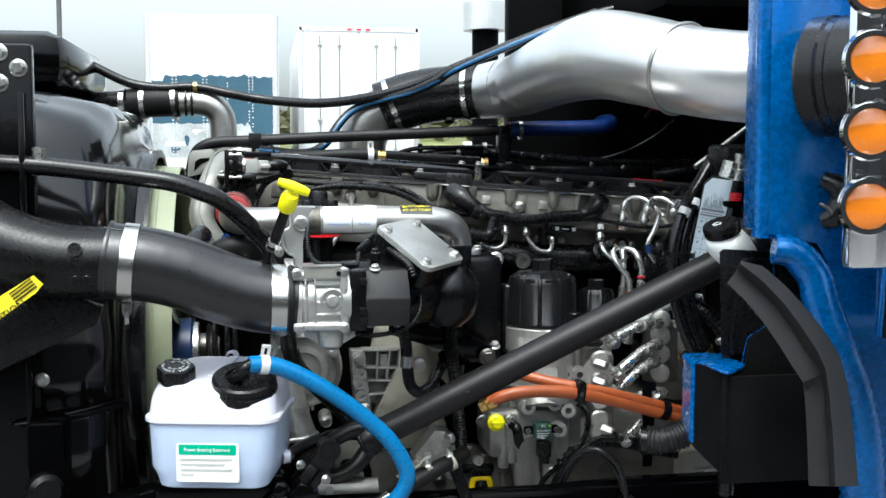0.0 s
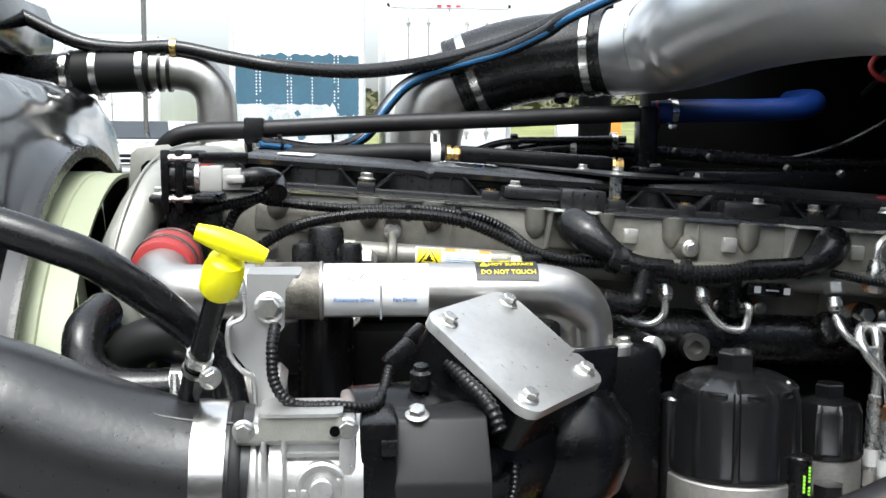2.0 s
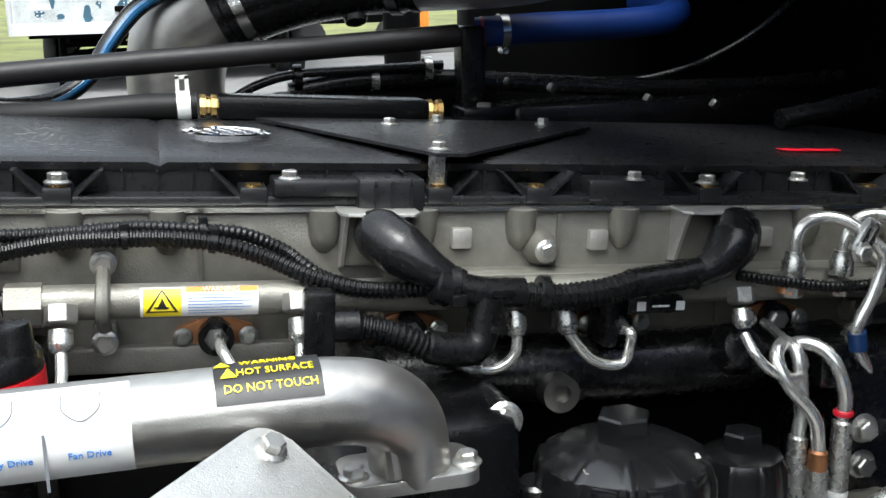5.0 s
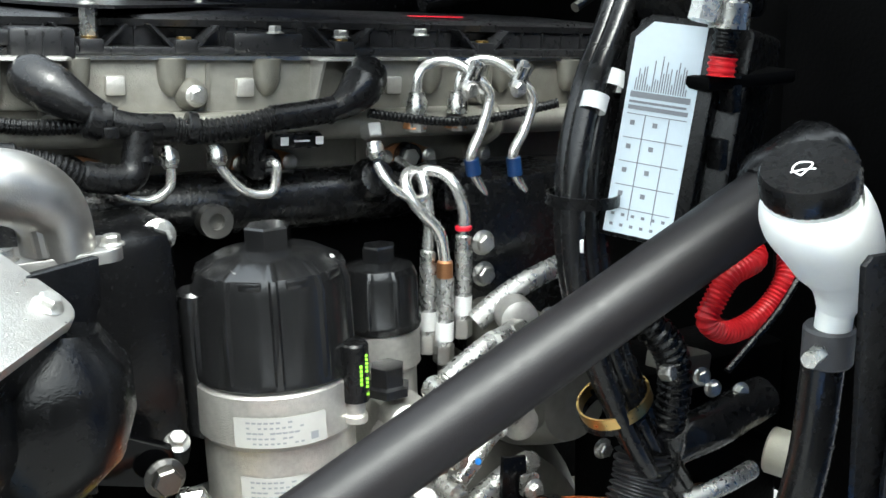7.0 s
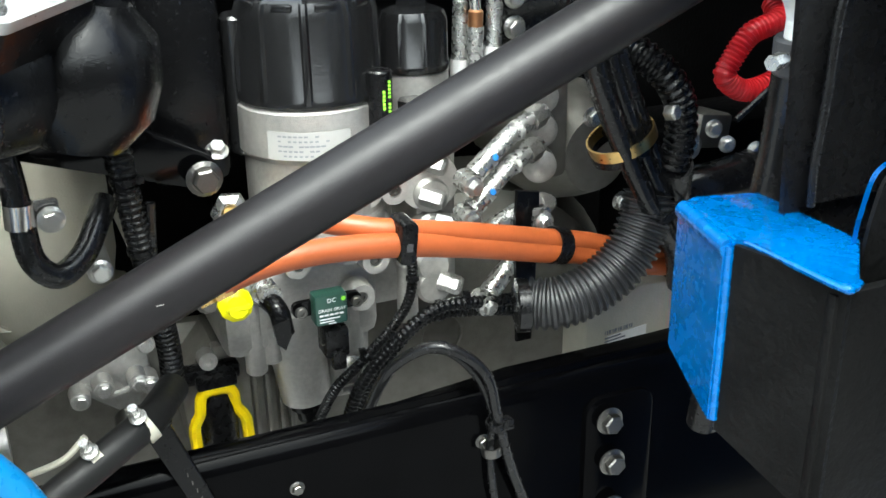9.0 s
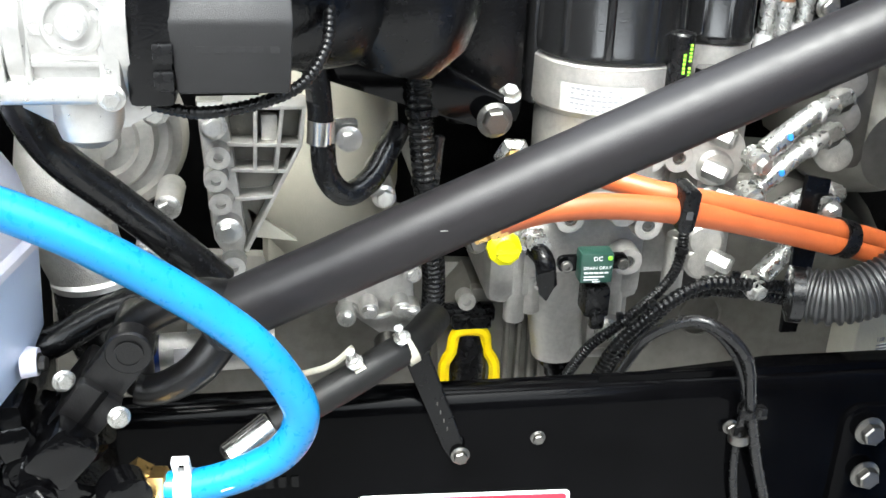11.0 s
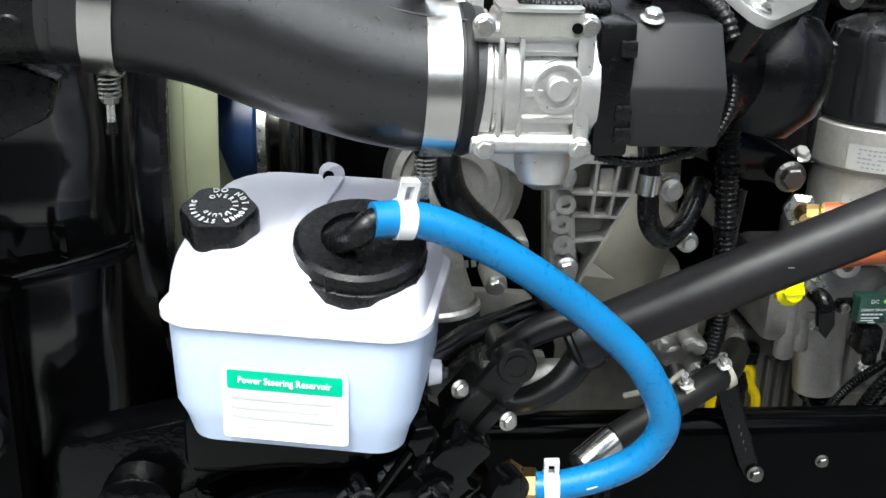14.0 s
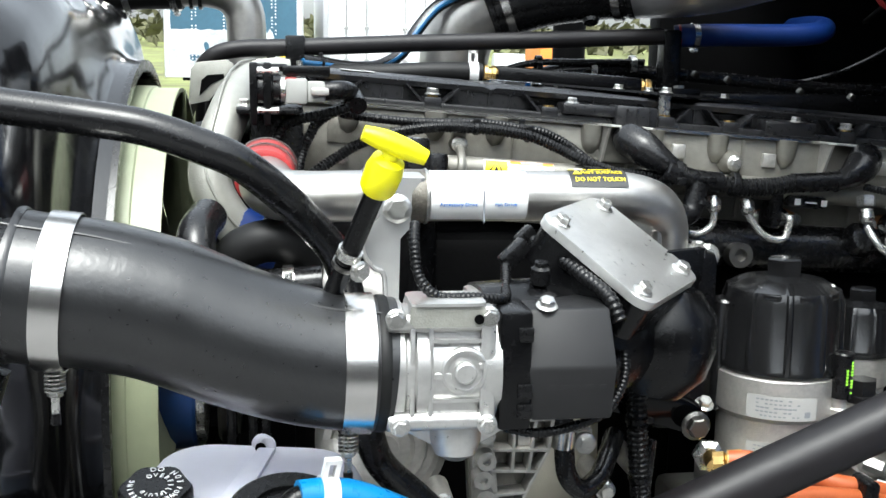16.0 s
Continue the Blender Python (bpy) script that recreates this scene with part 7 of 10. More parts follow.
# linkage with clamped hose in front of the rail top
lk = empty("drain_hose", (-0.08, 2.11, 1.0), "black hose with steel ferrule clamped above the rail", "hose")
part("hose", tube([(-0.152, 2.089, 0.986), (-0.12, 2.097, 1.002), (-0.09, 2.105, 1.015), (-0.06, 2.115, 1.028), (-0.03, 2.135, 1.035), (0.0, 2.19, 1.03)], 0.0148, 18), RUBBER_MATT, lk)
part("ferrule", lathe([(0.011, 0), (0.0150, 0.003), (0.0150, 0.046), (0.013, 0.048)], (-0.193, 2.069, 0.966), (0.039, 0.020, 0.020), 20), STAINLESS, lk)
for x, z in ((-0.078, 1.022), (-0.035, 1.034)):
    c = clamp_ring(lk, (x, 2.112 + (x + 0.078) * 0.4, z), (0.85, 0.25, 0.4), 0.0150, 0.010, TANCAST, "p_clamp", False)
    part("clamp_stud", cyl((x - 0.006, 2.100 + (x + 0.078) * 0.4, z + 0.012), (x - 0.010, 2.094 + (x + 0.078) * 0.4, z + 0.030), 0.0042, 10), STEEL, c)
    fastener(c, (x - 0.006, 2.098 + (x + 0.078) * 0.4, z + 0.018), (-0.3, -0.5, 1), 0.0055)
part("brass_strap", tube([(-0.085, 2.105, 1.05), (-0.105, 2.11, 1.03), (-0.135, 2.13, 1.01)], 0.0030, 8), TANCAST, lk)
sl = empty("hose_strap", (-0.005, 2.14, 0.96), "black slotted steel strap bolted to the rail", "strap")
part("strap", plate([(-0.010, 0.006), (0.006, 0.008), (0.047, -0.105), (0.0455, -0.120), (0.035, -0.124), (0.0275, -0.112), (-0.012, -0.012)], (-0.022, 2.140, 1.018), (1, 0, 0), (0, 0.06, 1), 0.007, 0.002), CASTBLK, sl, smooth=False)
part("strap_hole", cyl((-0.0185, 2.1385, 1.008), (-0.0185, 2.142, 1.008), 0.0030, 12), DARK, sl)
for k in range(4):
    part("stamped_dot", box((-0.001 + 0.0034 * k, 2.1365 - 0.0006 * k, 0.955 - 0.009 * k), (0.0010, 0.0016, 0.0040), None, 0.0), DARKSTEEL, sl)
part("strap_foot", span(-0.04, -0.008, 2.138, 2.17, 1.008, 1.02, 0.003), CASTBLK, sl)
fastener(sl, (0.022, 2.130, 0.900), r=0.0068, look_of="dark")
settle(sl, -0.001, 0.012, 0.006)

# ---- engine controller with yellow latch ----
ec = empty("engine_controller", (0.09, 2.36, 0.93), "dark grey finned aluminium engine control unit", "control unit")
part("case", plate([(0.037, 0.857), (0.168, 0.855), (0.157, 0.946), (0.143, 0.960), (0.090, 0.976), (0.071, 0.979), (0.048, 0.957), (0.031, 0.943)], (0, 2.345, 0), (1, 0, 0), (0, 0, 1), 0.07, 0.004), HEAD, ec)
part("fin", span(0.109, 0.115, 2.334, 2.347, 0.80, 0.939, 0.002), HEAD, ec)
part("fin", span(0.123, 0.129, 2.334, 2.347, 0.80, 0.935, 0.002), HEAD, ec)
part("fin", span(0.137, 0.143, 2.334, 2.347, 0.80, 0.939, 0.002), HEAD, ec)
part("fin", span(0.149, 0.155, 2.334, 2.347, 0.80, 0.934, 0.002), HEAD, ec)
part("upper_ledge", span(0.069, 0.096, 2.335, 2.35, 0.966, 0.980, 0.002), HEAD, ec)
part("round_post", lathe([(0.010, 0), (0.010, 0.02), (0.005, 0.02), (0.005, 0.012), (0, 0.012)], (0.062, 2.345, 0.967), (0, -1, 0.1), 16), CASTALU, ec)
yl = part("yellow_latch", tube([(0.040, 2.325, 0.868), (0.040, 2.325, 0.893), (0.0475, 2.325, 0.909), (0.0495, 2.325, 0.926), (0.056, 2.325, 0.934), (0.077, 2.325, 0.934), (0.0845, 2.325, 0.926), (0.0865, 2.325, 0.909), (0.0955, 2.325, 0.893), (0.0975, 2.325, 0.867)], 0.0066, 8, 3), YELLOW2, ec, "yellow connector latch")
part("latch_cap", span(0.046, 0.090, 2.318, 2.345, 0.938, 0.953, 0.003), PLASTIC, ec)
part("latch_body", lathe([(0.021, 0), (0.021, 0.05), (0.015, 0.066), (0.0, 0.068)], (0.068, 2.335, 0.862), (0, 0, 1), 20), PLASTIC, ec)
part("connector", lathe([(0.021, 0), (0.019, 0.05), (0.012, 0.068), (0, 0.072)], (0.069, 2.335, 0.848), (0, -0.1, 1), 20), PLASTIC, ec)
part("plug_top", span(0.029, 0.096, 2.328, 2.35, 0.941, 0.959, 0.004), PLASTIC, ec)
settle(ec, -0.005, 0.0, 0.006)

# ---- fuel filter module ----
fm = empty("filter_module", (0.17, 2.34, 1.05), "cast aluminium fuel filter module with two black caps", "filter module")
FC = Vector((0.190, 2.318, 0))


def at(v, z):
    return Vector((v.x, v.y, z))


TILT = Vector((0.0, 0.02, 1)).normalized()
part("bowl", lathe([(0.066, 0), (0.069, 0.01), (0.069, 0.03), (0.0705, 0.032), (0.0705, 0.036), (0.069, 0.038), (0.069, 0.100), (0.0735, 0.106), (0.0735, 0.150), (0.070, 0.154)], at(FC, 1.098), TILT, 56), CASTALU, fm)
cap = part("large_cap", lathe([(0.070, 0), (0.0725, 0.003), (0.0725, 0.008), (0.0700, 0.012), (0.0685, 0.085), (0.064, 0.098), (0.048, 0.108), (0.022, 0.112), (0, 0.112)], at(FC, 1.252), TILT, 200, None, lambda a, h: 1.0 + (0.055 * max(0.0, 1.0 - (abs(math.sin(5.0 * a)) / 0.24) ** 4) if 0.010 < h < 0.099 else 0)), CAPPL, fm, "large ribbed black filter cap")
part("hex_top", lathe([(0.0215, 0), (0.0215, 0.021), (0.020, 0.023), (0, 0.023)], at(FC, 1.362), TILT, 6), CAPPL, cap, smooth=False)
bars([(-0.045 + 0.008 * k, -0.040 + 0.008 * k, 0.0, 0.006) for k in (0, 1, 2)] + [(0.026 + 0.006 * k, 0.030 + 0.006 * k, 0.0, 0.006) for k in (0, 1, 2, 3)], at(FC, 1.3558) + Vector((0, -0.034, 0)), (1, 0, 0), (0, 0.9, 0.25), SILVERLAB, cap, "raised_mark")
for k in range(10):
    a = math.pi * k / 5 + 0.31
    part("cap_lug", box(at(FC, 1.347) + Vector((0.060 * math.cos(a), 0.060 * math.sin(a), 0)), (0.012, 0.020, 0.008), Euler((0, 0, a)).to_matrix(), 0.002), CAPPL, cap)
for z, w in ((1.220, 0.052), (1.162, 0.05)):
    lbm = bmesh.new()
    rows = [[lbm.verts.new(at(FC, zz) + Vector((0.0740 * math.sin(a), -0.0740 * math.cos(a), 0))) for zz in (z - 0.014, z + 0.014)] for a in (radians(-52 + 64 * k / 8) for k in range(9))]
    if z < 1.2:
        for rr in rows:
            for vv in rr:
                d_ = vv.co - at(FC, vv.co.z)
                vv.co = at(FC, vv.co.z) + d_ * (0.0695 / 0.0740)
    for p, q in zip(rows, rows[1:]):
        lbm.faces.new((p[0], q[0], q[1], p[1]))
    lb_ = part("data_label", lbm, DATALAB, fm, "silver data label")
    ink = bmesh.new()
    rr_ = 0.0743 if z > 1.2 else 0.0698
    for u0, u1, v0, v1 in [(-0.030 + 0.0052 * j, -0.0262 + 0.0052 * j + 0.0008 * ((3 * j + k) % 3 - 1), 0.0048 * k - 0.0105, 0.0048 * k - 0.0088) for k in range(5) for j in range(10 - (k * 2) % 3) if (j * 5 + k * 3) % 7] + [(0.026, 0.033, -0.010, -0.003)]:
        cols = [[ink.verts.new(at(FC, z + v) + Vector((rr_ * math.sin(a / rr_ - 0.349), -rr_ * math.cos(a / rr_ - 0.349), 0))) for v in (v0, v1)] for a in (u0 + (u1 - u0) * q / 2 for q in range(3))]
        for p, q in zip(cols, cols[1:]):
            ink.faces.new((p[0], q[0], q[1], p[1]))
    part("print_bar", ink, INKGREY, lb_, kind="stuff")
F2 = Vector((0.317, 2.360, 0))
part("small_bowl", lathe([(0.034, 0), (0.034, 0.10), (0.0385, 0.105), (0.0385, 0.14), (0.036, 0.143)], at(F2, 1.112), TILT, 36), CASTALU, fm)
cap2 = part("small_cap", lathe([(0.0385, 0), (0.0395, 0.003), (0.0395, 0.008), (0.0375, 0.011), (0.037, 0.052), (0.033, 0.062), (0.018, 0.067), (0, 0.067)], at(F2, 1.255), TILT, 160, None, lambda a, h: 1.0 + (0.05 * max(0.0, 1.0 - (abs(math.sin(4 * a)) / 0.26) ** 4) if 0.004 < h < 0.06 else 0)), CAPPL, fm, "small ribbed black filter cap")
part("hex_top", lathe([(0.0175, 0), (0.0175, 0.016), (0.016, 0.018), (0, 0.018)], at(F2, 1.320), TILT, 6), CAPPL, cap2, smooth=False)
f3 = part("drain_cap", lathe([(0.022, 0), (0.022, 0.008), (0.017, 0.010), (0.017, 0.028), (0, 0.028)], (0.292, 2.30, 1.210), (0, 0, 1), 6), CAPPL, fm, smooth=False)
bo = empty("pressure_sensor", (0.247, 2.275, 1.25), "slim black sensor with green print", "sensor")
part("barrel", lathe([(0.0125, 0), (0.0125, 0.052), (0.011, 0.054), (0, 0.054)], (0.247, 2.262, 1.228), (0.02, 0, 1), 20), PLASTIC, bo)
part("base", lathe([(0.011, 0), (0.011, 0.006), (0.009, 0.008), (0.009, 0.02)], (0.246, 2.262, 1.208), (0.02, 0, 1), 16), CASTALU, bo)
bars([(-0.020 + 0.0036 * k, -0.0176 + 0.0036 * k, -0.0044, -0.0018) for k in range(11) if k not in (1, 5)] + [(-0.010 + 0.0040 * k, -0.0070 + 0.0040 * k, 0.0012, 0.0038) for k in range(5)], (0.250, 2.2488, 1.255), (0, 0, 1), (-1, 0, 0), INKGREEN, bo)
settle(bo, -0.013, -0.010, 0.006)
part("casting_shoulder", span(0.12, 0.27, 2.31, 2.40, 1.06, 1.12, 0.012), CASTALU, fm)
part("lower_casting", span(0.075, 0.245, 2.29, 2.42, 0.985, 1.085, 0.015), CASTALU, fm)
part("rear_casting", span(0.22, 0.34, 2.36, 2.47, 0.98, 1.22, 0.015), CASTALU, fm)
part("lower_neck", lathe([(0.036, 0), (0.034, 0.02), (0.029, 0.08), (0.028, 0.115)], (0.150, 2.315, 1.03), (0.12, 0, -1), 28), CASTALU, fm)
part("neck_collar", lathe([(0.021, 0), (0.021, 0.014), (0.015, 0.016), (0.015, 0.03)], (0.164, 2.315, 0.918), (0.1, 0, -1), 22), CASTBLK, fm)
part("oval_boss", lathe([(0.040, 0), (0.040, 0.012), (0.036, 0.014), (0.034, 0.014), (0.034, 0.010), (0, 0.010)], (0.178, 2.285, 1.100), (0, -0.5, -1), 30), CASTALU, fm)
for x, z in ((0.255, 1.157), (0.227, 1.158), (0.150, 1.095), (0.232, 1.085), (0.215, 1.046), (0.205, 1.10)):
    b = part("screw_boss", lathe([(0.0165, 0), (0.0155, 0.02), (0.0145, 0.023), (0.007, 0.023), (0.007, 0.018), (0, 0.018)], (x, 2.285, z), (0, -1, 0), 22), CASTALU, fm)
    part("socket_screw", lathe([(0.0065, 0), (0.0065, 0.003), (0.004, 0.003), (0.004, 0.0005), (0, 0.0005)], (x, 2.2665, z), (0, -1, 0), 12), DARKSTEEL, b)
for x, z0, z1 in ((0.108, 0.965, 1.05), (0.215, 0.97, 1.06), (0.28, 0.99, 1.06), (0.125, 0.975, 1.02)):
    part("cast_post", cyl((x, 2.30, z0), (x, 2.30, z1), 0.0115, 16, None, 0.002), CASTALU, fm)
part("web_foot", span(0.19, 0.235, 2.30, 2.36, 0.91, 1.0, 0.008), CASTALU, fm)
fastener(fm, (0.212, 2.298, 0.948), r=0.010)
part("bright_tag", span(0.20, 0.225, 2.297, 2.30, 0.918, 0.925), BRIGHT, fm)
yp = part("yellow_plug", lathe([(0.0165, 0), (0.0175, 0.003), (0.0165, 0.010), (0.0105, 0.014), (0.010, 0.020), (0, 0.020)], (0.083, 2.262, 1.068), (0, -1, 0.15), 30, None, lambda a, h: 1 + 0.03 * math.cos(10 * a)), YELLOW, fm, "bright yellow round plug")
part("plug_grip", box((0.083, 2.243, 1.071), (0.024, 0.006, 0.004), None, 0.001), YELLOW, yp)
fastener(fm, (0.062, 2.285, 1.065), r=0.010, look_of="dark")
vv_ = part("drain_valve", lathe([(0.016, 0), (0.016, 0.012), (0.012, 0.014), (0.012, 0.03)], (0.118, 2.29, 1.063), (0.1, -1, 0.1), 6), STEEL, fm)
part("valve_tip", tube([(0.118, 2.268, 1.062), (0.124, 2.252, 1.055), (0.128, 2.25, 1.03)], 0.0105, 14), CASTBLK, vv_)
fastener(fm, (0.130, 2.275, 1.018), (0, -1, -0.3), 0.006)
fit_ = part("inlet_union", lathe([(0.015, 0), (0.015, 0.012), (0.019, 0.014), (0.019, 0.03), (0.012, 0.034)], (0.098, 2.30, 1.152), (-0.3, -1, 0.2), 6), STEEL, fm, smooth=False)
part("union_brass", lathe([(0.010, 0), (0.010, 0.02), (0, 0.02)], (0.09, 2.268, 1.158), (-0.1, -1, -0.2), 14), BRASS, fit_)
settle(fm, -0.007, -0.009, 0.005)
dc = empty("water_sensor", (0.177, 2.25, 1.048), "dark green sensor box with white print", "sensor")
part("box", span(0.160, 0.194, 2.247, 2.268, 1.033, 1.066, 0.003), GREENBOX, dc)
part("mount_ear", plate(rounded(0.072, 0.016, 0.006), (0.177, 2.262, 1.049), (1, 0, 0.02), (0, 0, 1), 0.006), CASTBLK, dc)
for x, z in ((0.148, 1.049), (0.206, 1.050)):
    fastener(dc, (x, 2.257, z), r=0.0058, name="socket_bolt", me=SOCKET)
lettering("DC", 0.0066, (0.177, 2.2462, 1.0605), (1, 0, 0), (0, 0, 1), INKWHITE, dc)
lettering("DRAIN OKAY", 0.0047, (0.177, 2.2462, 1.0505), (1, 0, 0), (0, 0, 1), INKWHITE, dc)
bars([(-0.013 + 0.0052 * k, -0.009 + 0.0052 * k, 0.001, 0.0027) for k in range(5)] + [(-0.013, 0.008, -0.0030, -0.0018), (-0.013, 0.002, -0.0060, -0.0048), (-0.004, 0.004, -0.0085, -0.0072)], (0.177, 2.2465, 1.0432), (1, 0, 0), (0, 0, 1), INKWHITE, dc)
part("green_lamp", lathe([(0.0026, 0), (0.002, 0.0012), (0, 0.0014)], (0.1895, 2.247, 1.0605), (0, -1, 0), 12), INKGREEN, dc)
part("plug", span(0.168, 0.194, 2.245, 2.275, 0.995, 1.028, 0.004), PLASTIC, dc)
part("plug_lock", span(0.173, 0.188, 2.238, 2.25, 0.985, 1.005, 0.003), PLASTIC, dc)
part("hanging_hook", plate([(0, 0), (0.017, 0.003), (0.018, -0.015), (0.011, -0.030), (0.003, -0.022)], (0.117, 2.248, 1.045), (1, 0, 0), (0, 0, 1), 0.003), CASTBLK, dc)
settle(dc, -0.010, -0.020, 0.008)

# orange hoses
oh = empty("orange_hoses", (0.3, 2.22, 1.12), "pair of orange silicone hoses tied together", "hose")
part("upper_hose", tube([(0.086, 2.215, 1.176), (0.110, 2.205, 1.178), (0.152, 2.188, 1.169), (0.193, 2.172, 1.161), (0.222, 2.167, 1.156), (0.290, 2.170, 1.140), (0.378, 2.186, 1.113), (0.43, 2.192, 1.098), (0.48, 2.20, 1.079), (0.56, 2.215, 1.050), (0.66, 2.26, 1.02)], 0.0108, 18), ORANGE, oh)
part("lower_hose", tube([(0.046, 2.165, 1.134), (0.066, 2.158, 1.145), (0.100, 2.155, 1.153), (0.150, 2.155, 1.154), (0.215, 2.155, 1.147), (0.290, 2.166, 1.128), (0.378, 2.183, 1.100), (0.43, 2.19, 1.085), (0.48, 2.197, 1.064), (0.556, 2.21, 1.040), (0.66, 2.25, 1.01)], 0.0118, 18), ORANGE, oh)
for p, d in (((0.090, 2.216, 1.175), (-1, 0.5, -0.2)), ((0.046, 2.165, 1.133), (-1, 0.3, -0.5))):
    part("brass_end", lathe([(0.0125, -0.012), (0.0125, 0.004), (0.009, 0.006), (0.011, 0.008), (0.011, 0.02)], p, d, 8), BRASS, oh)
part("double_clip", plate(rounded(0.017, 0.042, 0.006), (0.2185, 2.141, 1.1515), (1, 0, -0.1), (0.1, 0, 1), 0.032, 0.003), PLASTIC, oh)
part("clip_window", plate(rounded(0.006, 0.008, 0.001), (0.2185, 2.1405, 1.1485), (1, 0, -0.1), (0.1, 0, 1), 0.001), TRIMGREY, oh)
pc = part("p_clamp", lathe([(0.0175, -0.008), (0.0195, -0.008), (0.0195, 0.008), (0.0175, 0.008)], (0.398, 2.187, 1.101), (1, 0.15, -0.3), 28), PLASTIC, oh, "rubber lined p-clamp")
part("clamp_tab", plate(rounded(0.02, 0.022, 0.004), (0.395, 2.214, 1.122), (1, 0, 0), (0, 0, 1), 0.004), STEEL, pc)
fastener(pc, (0.395, 2.209, 1.120), r=0.0075)
kb = part("clamp_bracket", plate([(-0.012, -0.14), (0.006, -0.14), (0.012, 0.0), (0.012, 0.03), (-0.014, 0.035), (-0.016, 0.0)], (0.384, 2.222, 1.118), (1, 0, 0), (0, 0, 1), 0.005, 0.001), CASTBLK, None, "black bent bracket holding the orange hoses", "bracket")

# braided lines between two valve blocks
vb = empty("valve_block", (0.30, 2.29, 1.12), "scalloped cast aluminium fuel pump block", "pump block")
part("left_block", lathe([(0.030, 0), (0.032, 0.006), (0.032, 0.03)], (0.300, 2.30, 1.16), (-0.3, -1, 0), 24), CASTALU, vb)
for z in (1.187, 1.145, 1.105, 1.065, 1.04):
    b = part("port", lathe([(0.021, 0), (0.020, 0.03), (0.016, 0.034), (0.012, 0.034)], (0.300, 2.30, z), (-0.15, -1, 0), 20), CASTALU, vb)
part("block_body", span(0.28, 0.33, 2.28, 2.40, 1.03, 1.20, 0.012), CASTALU, vb)
vr = empty("fuel_pump", (0.42, 2.29, 1.18), "cast aluminium pump head with hex unions", "fuel pump")
for z in (1.265, 1.232, 1.195, 1.155):
    part("port", lathe([(0.020, 0), (0.019, 0.025), (0.014, 0.028)], (0.432, 2.30, z), (-0.3, -1, 0), 20), CASTALU, vr)
part("head_body", span(0.42, 0.47, 2.29, 2.45, 1.13, 1.262, 0.012), HEAD, vr)
part("pump_body", lathe([(0.07, 0), (0.075, 0.01), (0.075, 0.05), (0.06, 0.09), (0.045, 0.12)], (0.50, 2.42, 1.15), (0.1, -1, 0.0), 30), HEAD, vr)
for x, z in ((0.468, 1.255), (0.497, 1.198), (0.540, 1.092)):
    fastener(vr, (x, 2.29, z), r=0.0085)
for k, (a, b) in enumerate((((0.315, 2.235, 1.238), (0.418, 2.262, 1.262)), ((0.325, 2.232, 1.175), (0.418, 2.258, 1.222)), ((0.323, 2.232, 1.138), (0.414, 2.258, 1.187)), ((0.34, 2.232, 1.108), (0.43, 2.262, 1.118)), ((0.34, 2.228, 1.040), (0.40, 2.262, 1.063)))):
    a, b = Vector(a), Vector(b)
    bl = empty("braided_line", a, "short braided steel line with zinc unions", "fuel line", "braided lines")
    m_ = (a + b) / 2 + Vector((0, -0.004, 0.010))
    part("crimp", lathe([(0.0085, 0), (0.0112, 0.002), (0.0112, 0.026), (0.009, 0.028)], a, m_ - a, 18), STEEL, bl)
    part("braid", tube([a, m_, b], 0.0098, 16, 10), BRAID, bl)
    part("collar", lathe([(0.011, 0), (0.011, 0.006)], m_ + (b - m_) * 0.1, b - m_, 18), SILVERLAB, bl)
    nut(bl, b - (b - m_).normalized() * 0.012, b - m_, 0.0125, 0.016)
    part("banjo", cyl(a + Vector((-0.008, 0.012, -0.006)), a + Vector((-0.004, -0.012, -0.010)), 0.0115, 16, None, 0.001), STEEL, bl)
    fastener(bl, a + Vector((-0.006, -0.010, -0.008)), (0.3, -1, -0.2), 0.0085)
    if k:
        nut(bl, a + Vector((-0.03, 0.03, 0.006)), (0.7, -0.6, -0.2), 0.0105, 0.022)
    if k in (1, 2):
        part("blue_dot", lathe([(0.0035, 0), (0.003, 0.001), (0, 0.001)], a + (m_ - a) * 0.45 + Vector((0, -0.0115, 0.002)), (0, -1, 0.2), 12), INKBLUE, bl)
for k, pts in enumerate(([(0.372, 2.392, 1.399), (0.362, 2.382, 1.403), (0.352, 2.372, 1.395), (0.357, 2.36, 1.374), (0.378, 2.352, 1.345), (0.384, 2.352, 1.315)], [(0.372, 2.392, 1.402), (0.375, 2.376, 1.394), (0.374, 2.365, 1.35), (0.372, 2.365, 1.325)], [(0.374, 2.392, 1.398), (0.384, 2.380, 1.403), (0.396, 2.368, 1.398), (0.404, 2.358, 1.383), (0.41, 2.355, 1.358), (0.408, 2.355, 1.338)])):
    e = Vector(pts[-1])
    t = fuel_line("riser_line", pts, 0.0062)
    part("neck", lathe([(0.0065, 0), (0.0085, 0.002), (0.0085, 0.02)], e, (-0.03, 0, -1), 14), COPPER if k == 0 else STEEL, t)
    part("braid", tube([e + Vector((0, 0, -0.018)), e + Vector((-0.002, 0, -0.07)), e + Vector((-0.005, 0, -0.105))], 0.0092, 14), BRAID, t)
    part("paper_band", lathe([(0.0097, 0), (0.0097, 0.02)], e + Vector((-0.002, 0, -0.065)), (-0.03, 0, -1), 14), WHITELAB, t)
    nut(t, e + Vector((-0.004, 0, -0.100)), (-0.03, 0, -1), 0.0112, 0.018)
part("red_ring", lathe([(0.0075, 0), (0.0088, 0.001), (0.0088, 0.004), (0.0075, 0.005)], (0.4085, 2.355, 1.342), (0, 0, 1), 14), REDLAB, t)
